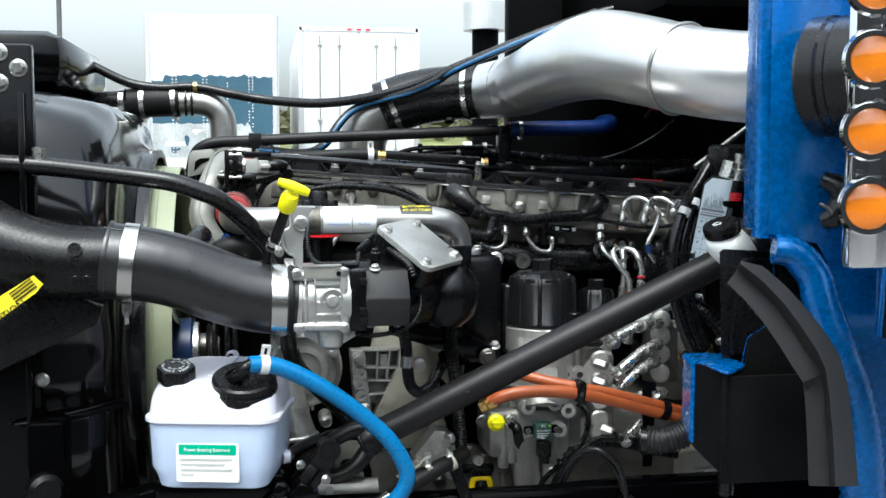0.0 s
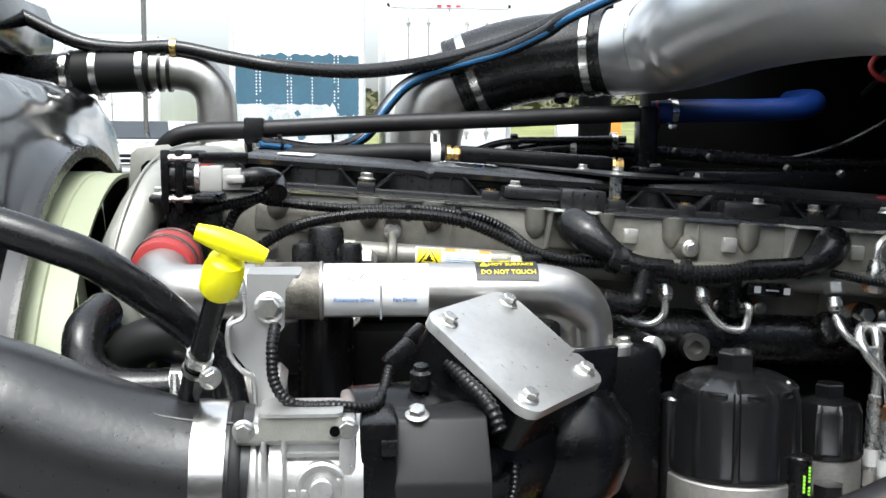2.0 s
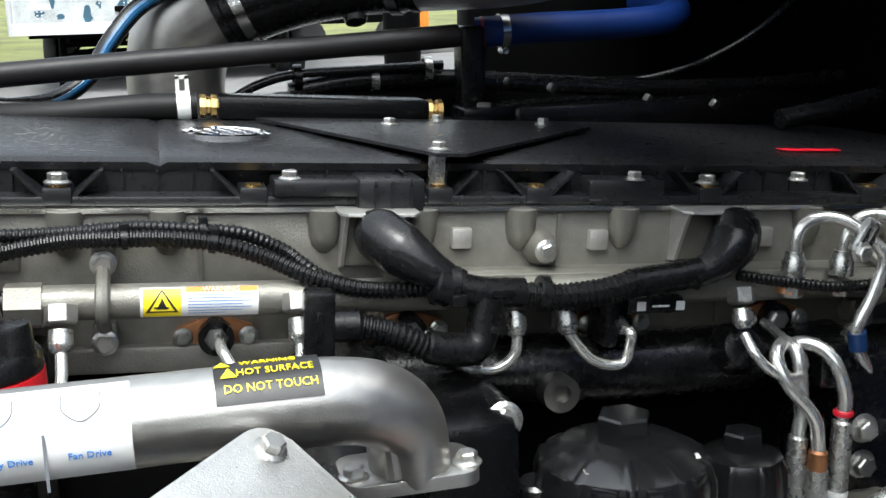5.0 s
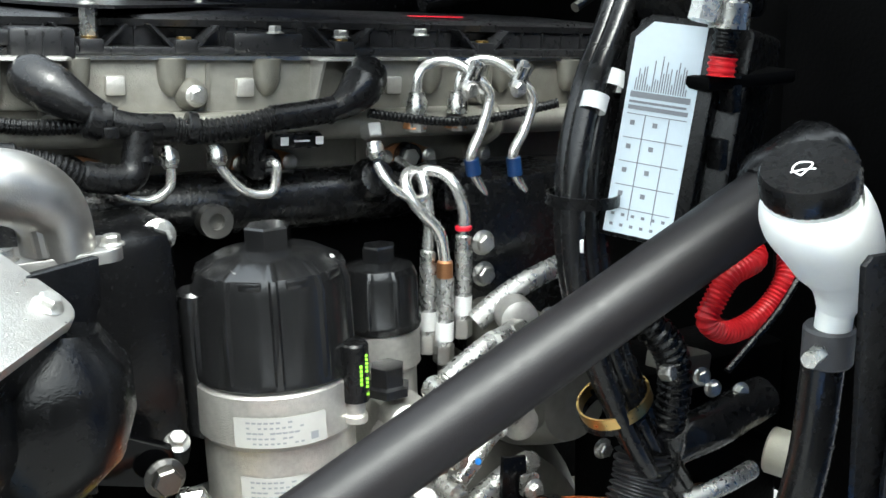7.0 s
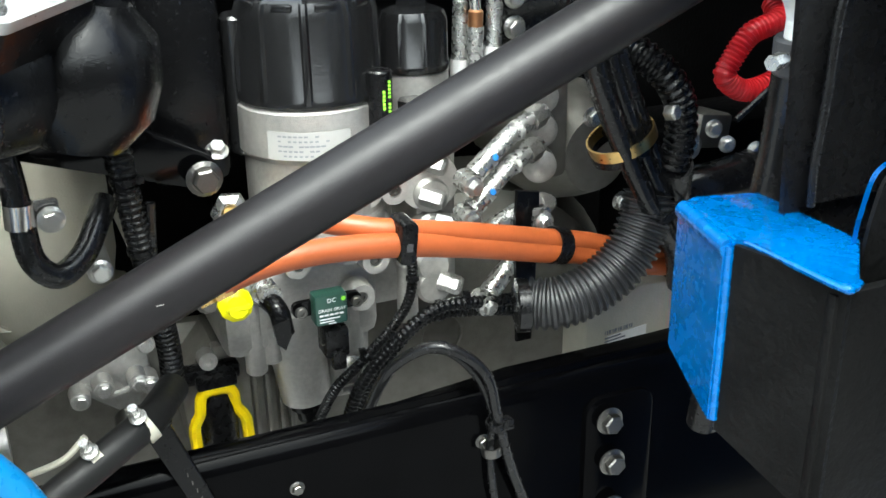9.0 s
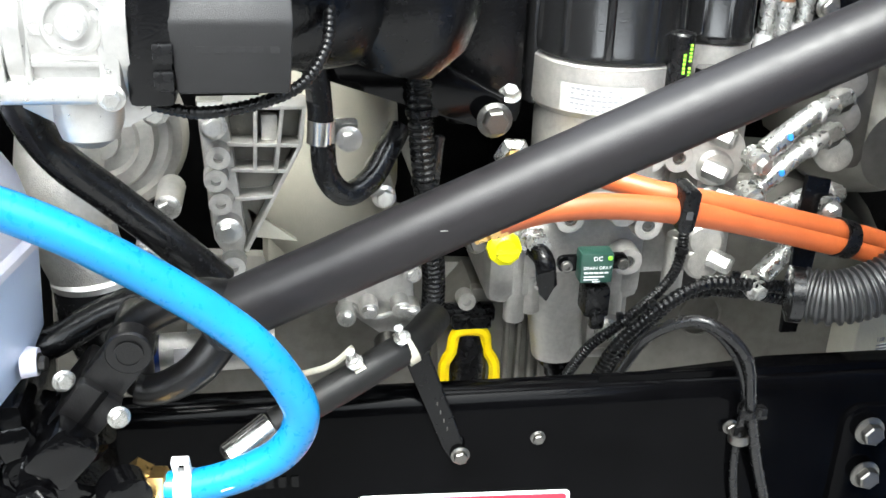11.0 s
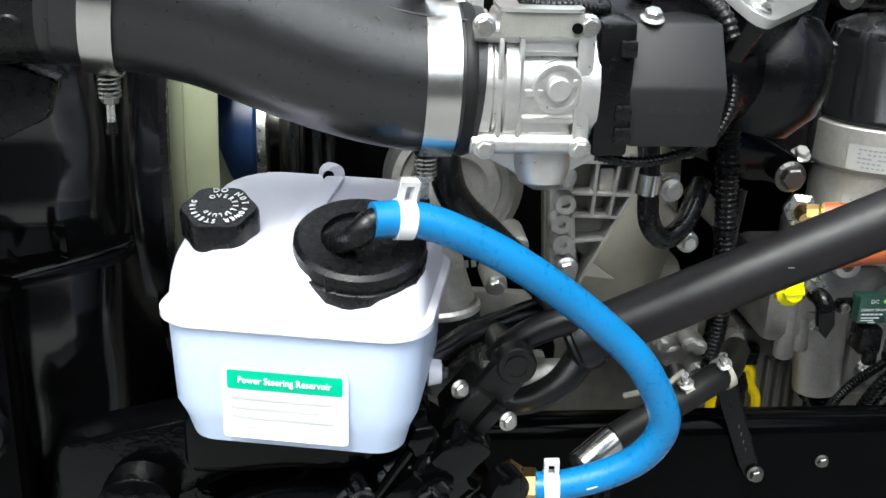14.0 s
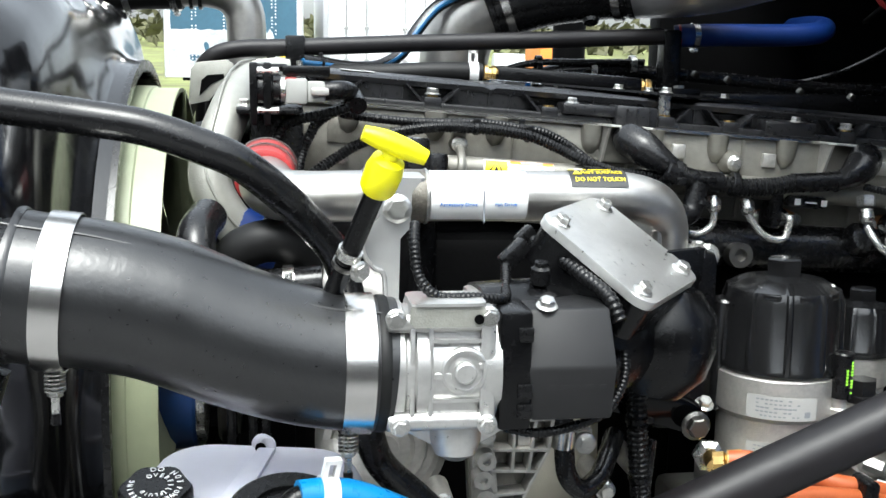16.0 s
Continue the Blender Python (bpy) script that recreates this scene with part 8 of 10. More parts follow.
part("braided_hose", tube([(0.400, 2.32, 1.255), (0.425, 2.315, 1.275), (0.46, 2.31, 1.292), (0.53, 2.33, 1.300)], 0.0115, 16), BRAID, t)
bp = empty("bracket_block", (0.48, 2.45, 1.3), "gloss black cast bracket with three bolts", "bracket")
part("plate_body", span(0.416, 0.56, 2.385, 2.50, 1.19, 1.382, 0.008), BLOCKBLK, bp)
part("upper_lobe", span(0.395, 0.458, 2.39, 2.47, 1.350, 1.394, 0.01), BLOCKBLK, bp)
for z in (1.316, 1.282):
    fastener(bp, (0.436, 2.383, z), r=0.0098)
fastener(bp, (0.440, 2.41, 1.394), (0, 0, 1), 0.008)
settle(bp, 0.002, -0.016, 0.006)
mf = empty("intake_manifold", (0.2, 2.42, 1.38), "black cast manifold under the cylinder head", "manifold")
part("runner", tube([(-0.02, 2.445, 1.396), (0.05, 2.445, 1.392), (0.14, 2.44, 1.388), (0.24, 2.44, 1.380), (0.32, 2.44, 1.376), (0.39, 2.45, 1.372)], 0.030, 24), BLOCKBLK, mf)
part("end_lobe", lathe([(0.022, 0), (0.024, 0.015), (0.018, 0.03), (0, 0.034)], (0.335, 2.425, 1.388), (0, -1, 0.4), 20), BLOCKBLK, mf)
part("plug_boss", lathe([(0.016, 0), (0.016, 0.02), (0.008, 0.02), (0.008, 0.012), (0, 0.012)], (0.164, 2.412, 1.376), (0, -1, 0.1), 24), DARKSTEEL, mf)
fastener(mf, (0.092, 2.325, 1.390), (0, -1, 0.2), 0.0105)
part("bolt_pillar", cyl((0.092, 2.325, 1.39), (0.092, 2.42, 1.385), 0.014, 14), BLOCKBLK, mf)
part("side_mass", span(0.02, 0.10, 2.30, 2.46, 1.18, 1.40, 0.015), CASTBLK, mf)
part("post", cyl((0.115, 2.32, 1.34), (0.118, 2.33, 1.20), 0.015, 16, None, 0.003), CAPPL, mf)

# ---- lower wiring behind the rail ----
wire = empty("rail_cable", (0.28, 2.13, 0.98), "black cable looped over the frame rail", "cable")
part("cable", tube([(0.19, 2.20, 0.95), (0.205, 2.17, 1.01), (0.235, 2.145, 1.04), (0.262, 2.132, 1.035), (0.29, 2.126, 1.005), (0.304, 2.13, 0.95), (0.325, 2.14, 0.88), (0.352, 2.145, 0.80), (0.38, 2.147, 0.68)], 0.0058, 12), RUBBER, wire)
part("second_cable", tube([(0.21, 2.22, 0.96), (0.225, 2.18, 1.015), (0.255, 2.15, 1.03), (0.285, 2.138, 1.0), (0.303, 2.14, 0.95), (0.304, 2.147, 0.90), (0.31, 2.148, 0.84), (0.33, 2.148, 0.76), (0.34, 2.148, 0.68)], 0.0045, 12), RUBBER, wire)
tie(wire, (0.303, 2.133, 0.944), (0.15, 0.05, -1), 0.009, 0.008, (1, -0.5, 0))
part("small_clamp", lathe([(0.009, -0.005), (0.011, -0.005), (0.011, 0.005), (0.009, 0.005)], (0.303, 2.142, 0.908), (0.1, 0, -1), 18), DARKSTEEL, wire)
for k, pts in enumerate((
    [(0.185, 2.26, 0.90), (0.20, 2.24, 0.96), (0.235, 2.225, 1.01), (0.28, 2.22, 1.04), (0.34, 2.22, 1.035), (0.40, 2.24, 1.02)],
    [(0.20, 2.27, 0.90), (0.225, 2.25, 0.97), (0.27, 2.24, 1.02), (0.33, 2.235, 1.022), (0.42, 2.24, 1.0), (0.50, 2.25, 0.985), (0.60, 2.27, 0.98)],
    [(0.16, 2.28, 0.90), (0.178, 2.26, 0.95), (0.21, 2.25, 0.985), (0.26, 2.26, 1.03), (0.27, 2.27, 1.08), (0.25, 2.27, 1.10)],
)):
    loom("lower_loom", pts, (0.0072, 0.0085, 0.006)[k], "black loom crossing behind the frame rail", 0.006 if k != 2 else 0.004, (0.4, 0.7))
gx = empty("gearbox_housing", (0.45, 2.5, 0.9), "grey-green cast flywheel housing", "housing")
part("housing", lathe([(0.13, 0), (0.19, 0.03), (0.21, 0.10), (0.20, 0.3)], (0.40, 2.37, 0.90), (0.15, 1, 0), 40), HEAD, gx)
part("plug_ring", lathe([(0.028, 0), (0.028, 0.003), (0.025, 0.003), (0.025, 0)], (0.345, 2.366, 0.925), (0.1, -1, 0), 26), HEAD, gx)
part("sump_rail", span(0.30, 0.75, 2.40, 2.5, 0.84, 0.90, 0.01), TANCAST, gx)
part("tag_plate", plate([(-0.02, -0.05), (0.12, -0.05), (0.12, 0.06), (0.05, 0.065), (-0.02, 0.04)], (0.471, 2.209, 0.958), (1, 0, 0), (0, 0, 1), 0.05, 0.004), TANCAST, gx)
lt = part("barcode_label", plate([(0.0, 0.0), (0.050, 0.004), (0.050, 0.022), (0.0, 0.018)], (0.479, 2.207, 0.950), (1, 0, 0.02), (0, 0, 1), 0.001), WHITELAB, gx, "white bar code label", smooth=False)
bars([(0.003 + 0.0024 * k, 0.003 + 0.0024 * k + (0.0008 + 0.0006 * (k % 3)), 0.012 + 0.0005, 0.0175) for k in range(15)] + [(0.003, 0.030, 0.003, 0.005), (0.003, 0.024, 0.007, 0.009)], (0.471, 2.206, 0.958), (1, 0, 0.10), (0, 0, 1), INKGREY, lt)
cg = empty("corrugated_duct", (0.43, 2.17, 1.08), "large ribbed dark grey cable duct", "duct")
part("duct", tube([(0.365, 2.18, 1.045), (0.39, 2.165, 1.047), (0.43, 2.16, 1.06), (0.465, 2.16, 1.085), (0.487, 2.165, 1.12), (0.495, 2.17, 1.15)], 0.0275, 22, 8, None, 0.0075), DUCTGREY, cg)
part("cuff", lathe([(0.028, 0), (0.028, 0.012), (0.02, 0.014)], (0.362, 2.18, 1.044), (-1, 0.3, 0), 22), RUBBER, cg)
vh = empty("coil_loom", (0.48, 2.16, 1.25), "black coiled loom beside the battery cables", "wiring loom")
part("coil", tube([(0.448, 2.19, 1.31), (0.468, 2.165, 1.298), (0.49, 2.15, 1.278), (0.508, 2.148, 1.25), (0.514, 2.15, 1.215), (0.512, 2.155, 1.18)], 0.0165, 18, 8, None, 0.0085), PLASTIC, vh)
part("loom_end", tube([(0.512, 2.155, 1.182), (0.53, 2.18, 1.14), (0.57, 2.24, 1.12)], 0.02, 14), RUBBER, vh)

bt = empty("battery_cables", (0.42, 2.16, 1.35), "bundle of thick glossy black power cables", "cable")
for k, (dx, dy, r) in enumerate(((0, 0, 0.0105), (0.023, 0.012, 0.0105), (0.010, 0.026, 0.010), (0.04, 0.02, 0.0095))):
    part("cable", tube([(0.50 + dx * 0.6, 2.20 + dy, 1.60), (0.462 + dx * 0.8, 2.18 + dy, 1.55), (0.425 + dx, 2.165 + dy, 1.50), (0.402 + dx, 2.155 + dy, 1.44), (0.396 + dx, 2.15 + dy, 1.38), (0.402 + dx, 2.145 + dy, 1.32), (0.420 + dx, 2.14 + dy, 1.26), (0.448 + dx, 2.14 + dy, 1.20), (0.485 + dx, 2.15 + dy, 1.14), (0.53 + dx, 2.17 + dy, 1.08), (0.56 + dx, 2.2 + dy, 1.02)], r, 14), RUBBER, bt)
for p, d, rr, w in (((0.415, 2.163, 1.410), (0.05, 0, 1), 0.030, 0.010), ((0.455, 2.165, 1.205), (0.45, 0, -1), 0.031, 0.010), ((0.50, 2.17, 1.135), (0.6, 0.1, -1), 0.031, 0.008)):
    part("cable_band", lathe([(rr, -w / 2), (rr + 0.002, -w / 2), (rr + 0.002, w / 2), (rr, w / 2)], p, d, 24), PLASTIC, bt)
part("brass_clamp", lathe([(0.033, -0.006), (0.035, -0.006), (0.035, 0.006), (0.033, 0.006)], (0.453, 2.162, 1.215), (0.45, 0, -1), 28), BRASS, bt)
nut(bt, (0.488, 2.13, 1.245), (0.3, -1, 0.2), 0.008, 0.010)
for p in ((0.420, 2.155, 1.492), (0.447, 2.165, 1.508)):
    tg = part("white_tag", lathe([(0.0112, -0.007), (0.0114, -0.007), (0.0114, 0.007), (0.0112, 0.007)], p, (0.5, 0.2, 1), 18), WHITELAB, bt)
for p in ((0.397, 2.14, 1.375), (0.41, 2.14, 1.29)):
    part("white_tick", box(p, (0.004, 0.003, 0.012), None, 0.001), WHITELAB, bt)

# fuse box with printed lid
fx = empty("fuse_box", (0.53, 2.15, 1.46), "upright black fuse box with a pale printed lid", "fuse box")
TLc, BLc = Vector((0.461, 2.150, 1.558)), Vector((0.427, 2.150, 1.383))
fv = (TLc - BLc).normalized()
fu = Vector((0.50, -0.866, 0.0)).normalized()
fu = (fu - fv * fu.dot(fv)).normalized()
fn = fu.cross(fv)
if fn.dot(Vector((0, -1, 0))) < 0 and fn.x > 0:
    fn = -fn
W_, H_ = 0.060, (TLc - BLc).length
cen = (TLc + BLc) / 2 + fu * W_ / 2
part("lid", plate([(-W_ / 2 - 0.006, -H_ / 2 - 0.004), (W_ / 2 + 0.012, -H_ / 2 - 0.004), (W_ / 2 + 0.012, H_ / 2 + 0.006), (-W_ / 2 + 0.010, H_ / 2 + 0.006), (-W_ / 2 - 0.006, H_ / 2 - 0.012)], cen - fu.cross(fv) * 0.0015, fu, fv, 0.02, 0.002), PLASTIC, fx)
part("case", plate(rounded(W_ + 0.04, H_ + 0.01, 0.008), cen + fu * 0.012 - fu.cross(fv) * 0.022, fu, fv, 0.09, 0.002), PLASTIC, fx)
fl_ = part("lid_label", plate([(-W_ / 2, -H_ / 2), (W_ / 2, -H_ / 2), (W_ / 2, H_ / 2), (-W_ / 2 + 0.014, H_ / 2), (-W_ / 2, H_ / 2 - 0.014)], cen, fu, fv, 0.001), GREYLAB, fx, "pale blue printed fuse chart", smooth=False)
lines = []
for k in range(5):
    lines.append((-W_ / 2 + 0.004, W_ / 2 - 0.004, 0.012 - 0.020 * k, 0.0127 - 0.020 * k))
for a in (-0.010, 0.011):
    lines.append((a, a + 0.0007, -H_ / 2 + 0.012, 0.012))
for k in range(8):
    lines.append((-0.022 + 0.020 * (k % 2), -0.018 + 0.020 * (k % 2), 0.003 - 0.020 * (k // 2), 0.007 - 0.020 * (k // 2)))
for k in range(12):
    lines.append((-0.025 + 0.009 * (k % 6), -0.022 + 0.009 * (k % 6), -H_ / 2 + 0.006 + 0.009 * (k // 6), -H_ / 2 + 0.0085 + 0.009 * (k // 6)))
rg = random.Random(3)
for k in range(22):
    h_ = rg.uniform(0.004, 0.03)
    lines.append((-0.0235 + 0.0021 * k, -0.0227 + 0.0021 * k, 0.032, 0.032 + h_))
lines += [(-0.026, 0.026, 0.026, 0.031), (-0.026, 0.024, 0.0215, 0.0235), (-0.026, 0.026, 0.016, 0.0195)]
bars(lines, cen + fu.cross(fv) * 0.0008, fu, fv, INKGREY, fl_, "chart_print")
part("latch", box(cen + fu * (W_ / 2 + 0.02) + fv * 0.04 - fu.cross(fv) * 0.02, (0.012, 0.02, 0.03), None, 0.002), PLASTIC, fx)
part("latch", box(cen + fu * (W_ / 2 + 0.02) - fv * 0.01 - fu.cross(fv) * 0.02, (0.010, 0.016, 0.026), None, 0.002), PLASTIC, fx)
part("tower", span(0.48, 0.56, 2.10, 2.2, 1.555, 1.62, 0.01), PLASTIC, fx)
part("support_post", span(0.50, 0.85, 2.19, 2.23, 1.36, 1.40, 0.01), DARK, fx)
js = empty("jump_post", (0.495, 2.03, 1.55), "steel jump post with a ribbed red boot", "terminal")
part("post", lathe([(0.016, 0), (0.016, 0.02), (0.012, 0.022), (0.012, 0.05)], (0.520, 2.03, 1.549), (0.1, 0, 1), 20), STEEL, js)
part("nut_top", lathe([(0.013, 0), (0.013, 0.03)], (0.494, 2.03, 1.556), (0.3, 0, 1), 6), STEEL, js)
part("black_boot", tube([(0.519, 2.03, 1.549), (0.517, 2.03, 1.538), (0.516, 2.03, 1.526)], 0.0105, 16, 6, None, 0.006), PLASTIC, js)
part("red_boot", tube([(0.516, 2.03, 1.527), (0.515, 2.03, 1.520), (0.514, 2.03, 1.511)], 0.0118, 16, 6, None, 0.005), REDCAB, js, "ribbed red rubber boot")
part("pedestal", span(0.502, 0.60, 2.03, 2.075, 1.500, 1.512, 0.004), DARK, js)
settle(js, -0.026, 0.05, 0.003)
rk = empty("red_cable", (0.65, 2.22, 1.25), "loop of red corrugated loom tied in black", "cable")
part("loop", tube([(0.69, 2.27, 1.31), (0.681, 2.25, 1.298), (0.647, 2.25, 1.286), (0.626, 2.25, 1.261), (0.619, 2.25, 1.243), (0.643, 2.25, 1.226), (0.674, 2.25, 1.228), (0.705, 2.25, 1.243), (0.727, 2.25, 1.269), (0.74, 2.26, 1.29)], 0.0125, 18, 10, None, 0.005), REDCAB, rk)
part("wrap", tube([(0.59, 2.19, 1.215), (0.625, 2.195, 1.235), (0.66, 2.195, 1.262), (0.70, 2.20, 1.30)], 0.0035, 8), PLASTIC, rk)
settle(rk, -0.010, -0.040, 0.005)
hm = empty("valve_cluster", (0.62, 2.3, 1.15), "cluster of small dark valves and fittings", "valve")
part("body", box((0.625, 2.27, 1.175), (0.06, 0.05, 0.04), Euler((0, 0.2, 0.3)).to_matrix(), 0.006), HEAD, hm)
part("stub", lathe([(0.014, 0), (0.014, 0.03), (0.009, 0.032), (0.009, 0.045)], (0.60, 2.25, 1.165), (-0.6, -0.7, 0.1), 14), CASTALU, hm)
for p in ((0.565, 2.2, 1.185), (0.62, 2.21, 1.172), (0.66, 2.21, 1.16), (0.585, 2.19, 1.20)):
    fastener(hm, p, (-0.3, -1, 0.1), 0.007)
part("thick_pipe", tube([(0.53, 2.22, 1.10), (0.56, 2.20, 1.13), (0.61, 2.2, 1.135), (0.70, 2.22, 1.14)], 0.024, 18), RUBBER, hm)
part("braided_stub", tube([(0.53, 2.15, 1.095), (0.57, 2.14, 1.105), (0.62, 2.15, 1.105)], 0.0095, 14), BRAID, hm)
part("base", span(0.55, 0.78, 2.26, 2.36, 0.95, 1.18, 0.01), DARK, hm)
rs = empty("round_switch", (0.71, 2.16, 1.085), "round olive metal switch with brass stud", "switch")
part("can", lathe([(0.024, 0), (0.026, 0.002), (0.026, 0.03), (0.023, 0.034), (0, 0.034)], (0.715, 2.2, 1.085), (0.5, -1, -0.1), 26), TANCAST, rs)
part("stud", lathe([(0.010, 0), (0.010, 0.008), (0.005, 0.009), (0.005, 0.02)], (0.732, 2.166, 1.082), (0.5, -1, -0.1), 6), BRASS, rs)
part("arm", span(0.70, 0.72, 2.19, 2.3, 1.07, 1.10, 0.004), DARK, rs)
settle(rs, -0.010, 0.008, -0.003)

# ---- washer bottle neck ----
wb = empty("washer_bottle", (0.39, 1.87, 1.4), "white washer bottle neck with black screw cap", "bottle")
WA2 = Vector((-0.36, -0.20, 0.91)).normalized()
wc = Vector((0.384, 1.880, 1.487))
part("neck", lathe([(0.0265, -0.016), (0.0278, -0.012), (0.0278, 0.0)], wc - WA2 * 0.012, WA2, 36), WHITEPL, wb)
part("body", tube([wc - WA2 * 0.020, wc - WA2 * 0.030, (0.407, 1.887, 1.449), (0.428, 1.893, 1.426), (0.442, 1.899, 1.402), (0.446, 1.905, 1.378)], 0.0278, 30, 8, lambda f: 1.0 + 0.20 * math.sin(min(1, f * 1.5) * 3.0) - 0.60 * max(0.0, f - 0.62) / 0.38), WHITEPL, wb)
part("thread_line", lathe([(0.0272, 0), (0.0292, 0.001), (0.0272, 0.002)], wc - WA2 * 0.024, WA2, 36), WHITEPL, wb)
part("spout", tube([(0.440, 1.898, 1.400), (0.444, 1.903, 1.385), (0.446, 1.907, 1.36)], 0.0125, 20), WHITEPL, wb)
cp_ = part("screw_cap", lathe([(0.0290, 0), (0.0300, 0.002), (0.0300, 0.015), (0.0285, 0.0185), (0.0, 0.0195)], wc - WA2 * 0.016, WA2, 72, None, lambda a, h: 1 + 0.010 * math.cos(36 * a) if h < 0.016 else 1.0), PLASTIC, wb, "black knurled screw cap")
co = wc + WA2 * 0.0038
wu = Vector((1, 0, 0.36)).normalized()
wv = WA2.cross(wu)
sym = part("washer_symbol", tube([co + wu * a + wv * b for a, b in ((-0.012, -0.004), (-0.010, 0.004), (-0.002, 0.006), (0.002, -0.001), (-0.012, -0.004))], 0.0006, 6, 6), INKWHITE, cp_)
part("wiper_line", tube([co + wu * a + wv * b for a, b in ((-0.013, 0.003), (-0.006, -0.001), (-0.001, -0.006))], 0.0006, 6), INKWHITE, cp_)
part("collar", lathe([(0.016, 0), (0.0175, 0.002), (0.0175, 0.026), (0.016, 0.028)], (0.446, 1.909, 1.368), (0.05, 0.05, -1), 24), TRIMGREY, wb)
part("collar_screw", lathe([(0.006, 0), (0.006, 0.018)], (0.427, 1.90, 1.355), (-1, -0.4, 0), 6), STEEL, wb)
part("filler_hose", tube([(0.447, 1.912, 1.345), (0.445, 1.92, 1.25), (0.44, 1.95, 1.12), (0.45, 1.98, 1.0)], 0.015, 18), RUBBER, wb)
settle(wb, -0.012, 0.0, -0.002)

# ---- cab corner, blue ----
cab = empty("truck_cab", (0.8, 2.2, 1.0), "metallic blue truck cab corner with dark inner wheel arch", "cab")
# firewall, cowl and panel near black: shade under the cowl put into colour
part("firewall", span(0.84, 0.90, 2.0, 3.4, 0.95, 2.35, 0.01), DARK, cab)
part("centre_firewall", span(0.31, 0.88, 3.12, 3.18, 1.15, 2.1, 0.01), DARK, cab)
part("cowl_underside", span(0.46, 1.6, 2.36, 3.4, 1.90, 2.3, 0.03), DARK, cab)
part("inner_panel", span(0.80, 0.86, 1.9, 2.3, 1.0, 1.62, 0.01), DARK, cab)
bm = bmesh.new()
outl = [(0.0, 0.0), (0.0, 0.86), (0.9, 0.86), (0.9, -0.6), (0.20, -0.6), (0.195, -0.40), (0.17, -0.24), (0.135, -0.12), (0.115, -0.04), (0.10, 0.0)]
part("side_panel", plate(outl, (0.386, 1.737, 1.474), (1, 0, -0.015), (0.015, 0, 1), 0.028, 0.008, bm), CABBLUE, cab)
part("front_return", span(0.386, 0.397, 1.744, 1.80, 1.485, 2.3, 0.005), CABBLUE, cab)
part("rounded_corner", cyl((0.394, 1.747, 1.474), (0.382, 1.747, 2.33), 0.012, 16), CABBLUE, cab)
part("fender_bulge", tube([(0.405, 1.728, 1.458), (0.435, 1.72, 1.452), (0.463, 1.712, 1.418), (0.475, 1.705, 1.37), (0.50, 1.70, 1.30), (0.53, 1.70, 1.22), (0.548, 1.70, 1.10), (0.552, 1.70, 0.8)], 0.032, 18, 8, lambda f: 0.7 + 0.4 * f), CABBLUE, cab)
part("lower_panel", plate([(0.02, 0.0), (0.10, -0.02), (0.9, 0.0), (0.9, -1.0), (0.17, -1.0), (0.165, -0.30), (0.12, -0.16), (0.06, -0.05)], (0.40, 1.715, 1.44), (1, 0, 0), (0, 0, 1), 0.02, 0.004), CABBLUE, cab)
part("blue_upright", plate([(0, -0.105), (0.069, -0.125), (0.069, 0.0), (0, 0.0)], (0.321, 1.858, 1.273), (-0.202, -0.979, 0), (0, 0, 1), -0.004, 0.0), CABBLUE, cab)
part("blue_shelf", plate([(0.314, 1.858), (0.326, 1.863), (0.370, 1.851), (0.372, 1.757), (0.330, 1.712), (0.322, 1.708), (0.316, 1.714), (0.310, 1.785), (0.300, 1.790)], (0.007, 0, 1.2765), (1, 0, 0), (0, 1, 0), 0.004, 0.0012), CABBLUE, cab)
part("shelf_corner", cyl((0.3210, 1.8580, 1.2705), (0.3070, 1.7900, 1.2705), 0.0065, 18), CABBLUE, cab)
part("shelf_front_edge", tube([(0.307, 1.790, 1.274), (0.317, 1.785, 1.274), (0.323, 1.714, 1.274), (0.329, 1.708, 1.274), (0.337, 1.712, 1.274)], 0.0026, 10), CABBLUE, cab)
part("upright_front_edge", cyl((0.3070, 1.7900, 1.148), (0.3070, 1.7900, 1.2725), 0.003, 12), CABBLUE, cab)
LIP = smooth_path([(0.420, 1.772, 1.498), (0.424, 1.764, 1.428), (0.424, 1.757, 1.375), (0.418, 1.754, 1.345), (0.400, 1.752, 1.331), (0.381, 1.752, 1.320), (0.374, 1.752, 1.298), (0.371, 1.752, 1.275), (0.370, 1.752, 1.238)], 6)
bm = bmesh.new()
rows = [[bm.verts.new(p + Vector((0, dy, 0))) for p in LIP] for dy in (0.0, 0.004)]
for a, b in zip(range(len(LIP)), range(1, len(LIP))):
    bm.faces.new((rows[0][a], rows[0][b], rows[1][b], rows[1][a]))
bmesh.ops.solidify(bm, geom=list(bm.faces), thickness=0.003)
part("blue_lip", bm, CABBLUE, cab)
part("arch_sheet", plate([(p.x + 0.001, p.z) for p in LIP[:-2]] + [(0.62, LIP[-3].z), (0.62, 1.50)], (0, 1.745, 0), (1, 0, 0), (0, 0, 1), 0.003), UNDERCOAT, cab, smooth=False)
part("arch_under", plate([(0.004, 0.0035), (0.085, 0.0035), (0.085, -0.16), (0.004, -0.13)], (0.307, 1.793, 1.270), (0.259, -0.966, 0), (0, 0, 1), 0.004), UNDERCOAT, cab, smooth=False)
part("arch_liner", span(0.325, 0.62, 1.716, 1.724, 1.10, 1.266, 0.002), UNDERCOAT, cab)
part("inner_box", plate([(0.356, 1.446), (0.362, 1.451), (0.490, 1.444), (0.533, 1.208), (0.365, 1.249), (0.362, 1.306)], (0, 1.81, 0), (1, 0, 0), (0, 0, 1), 0.004, 0.001), PLASTIC, cab)
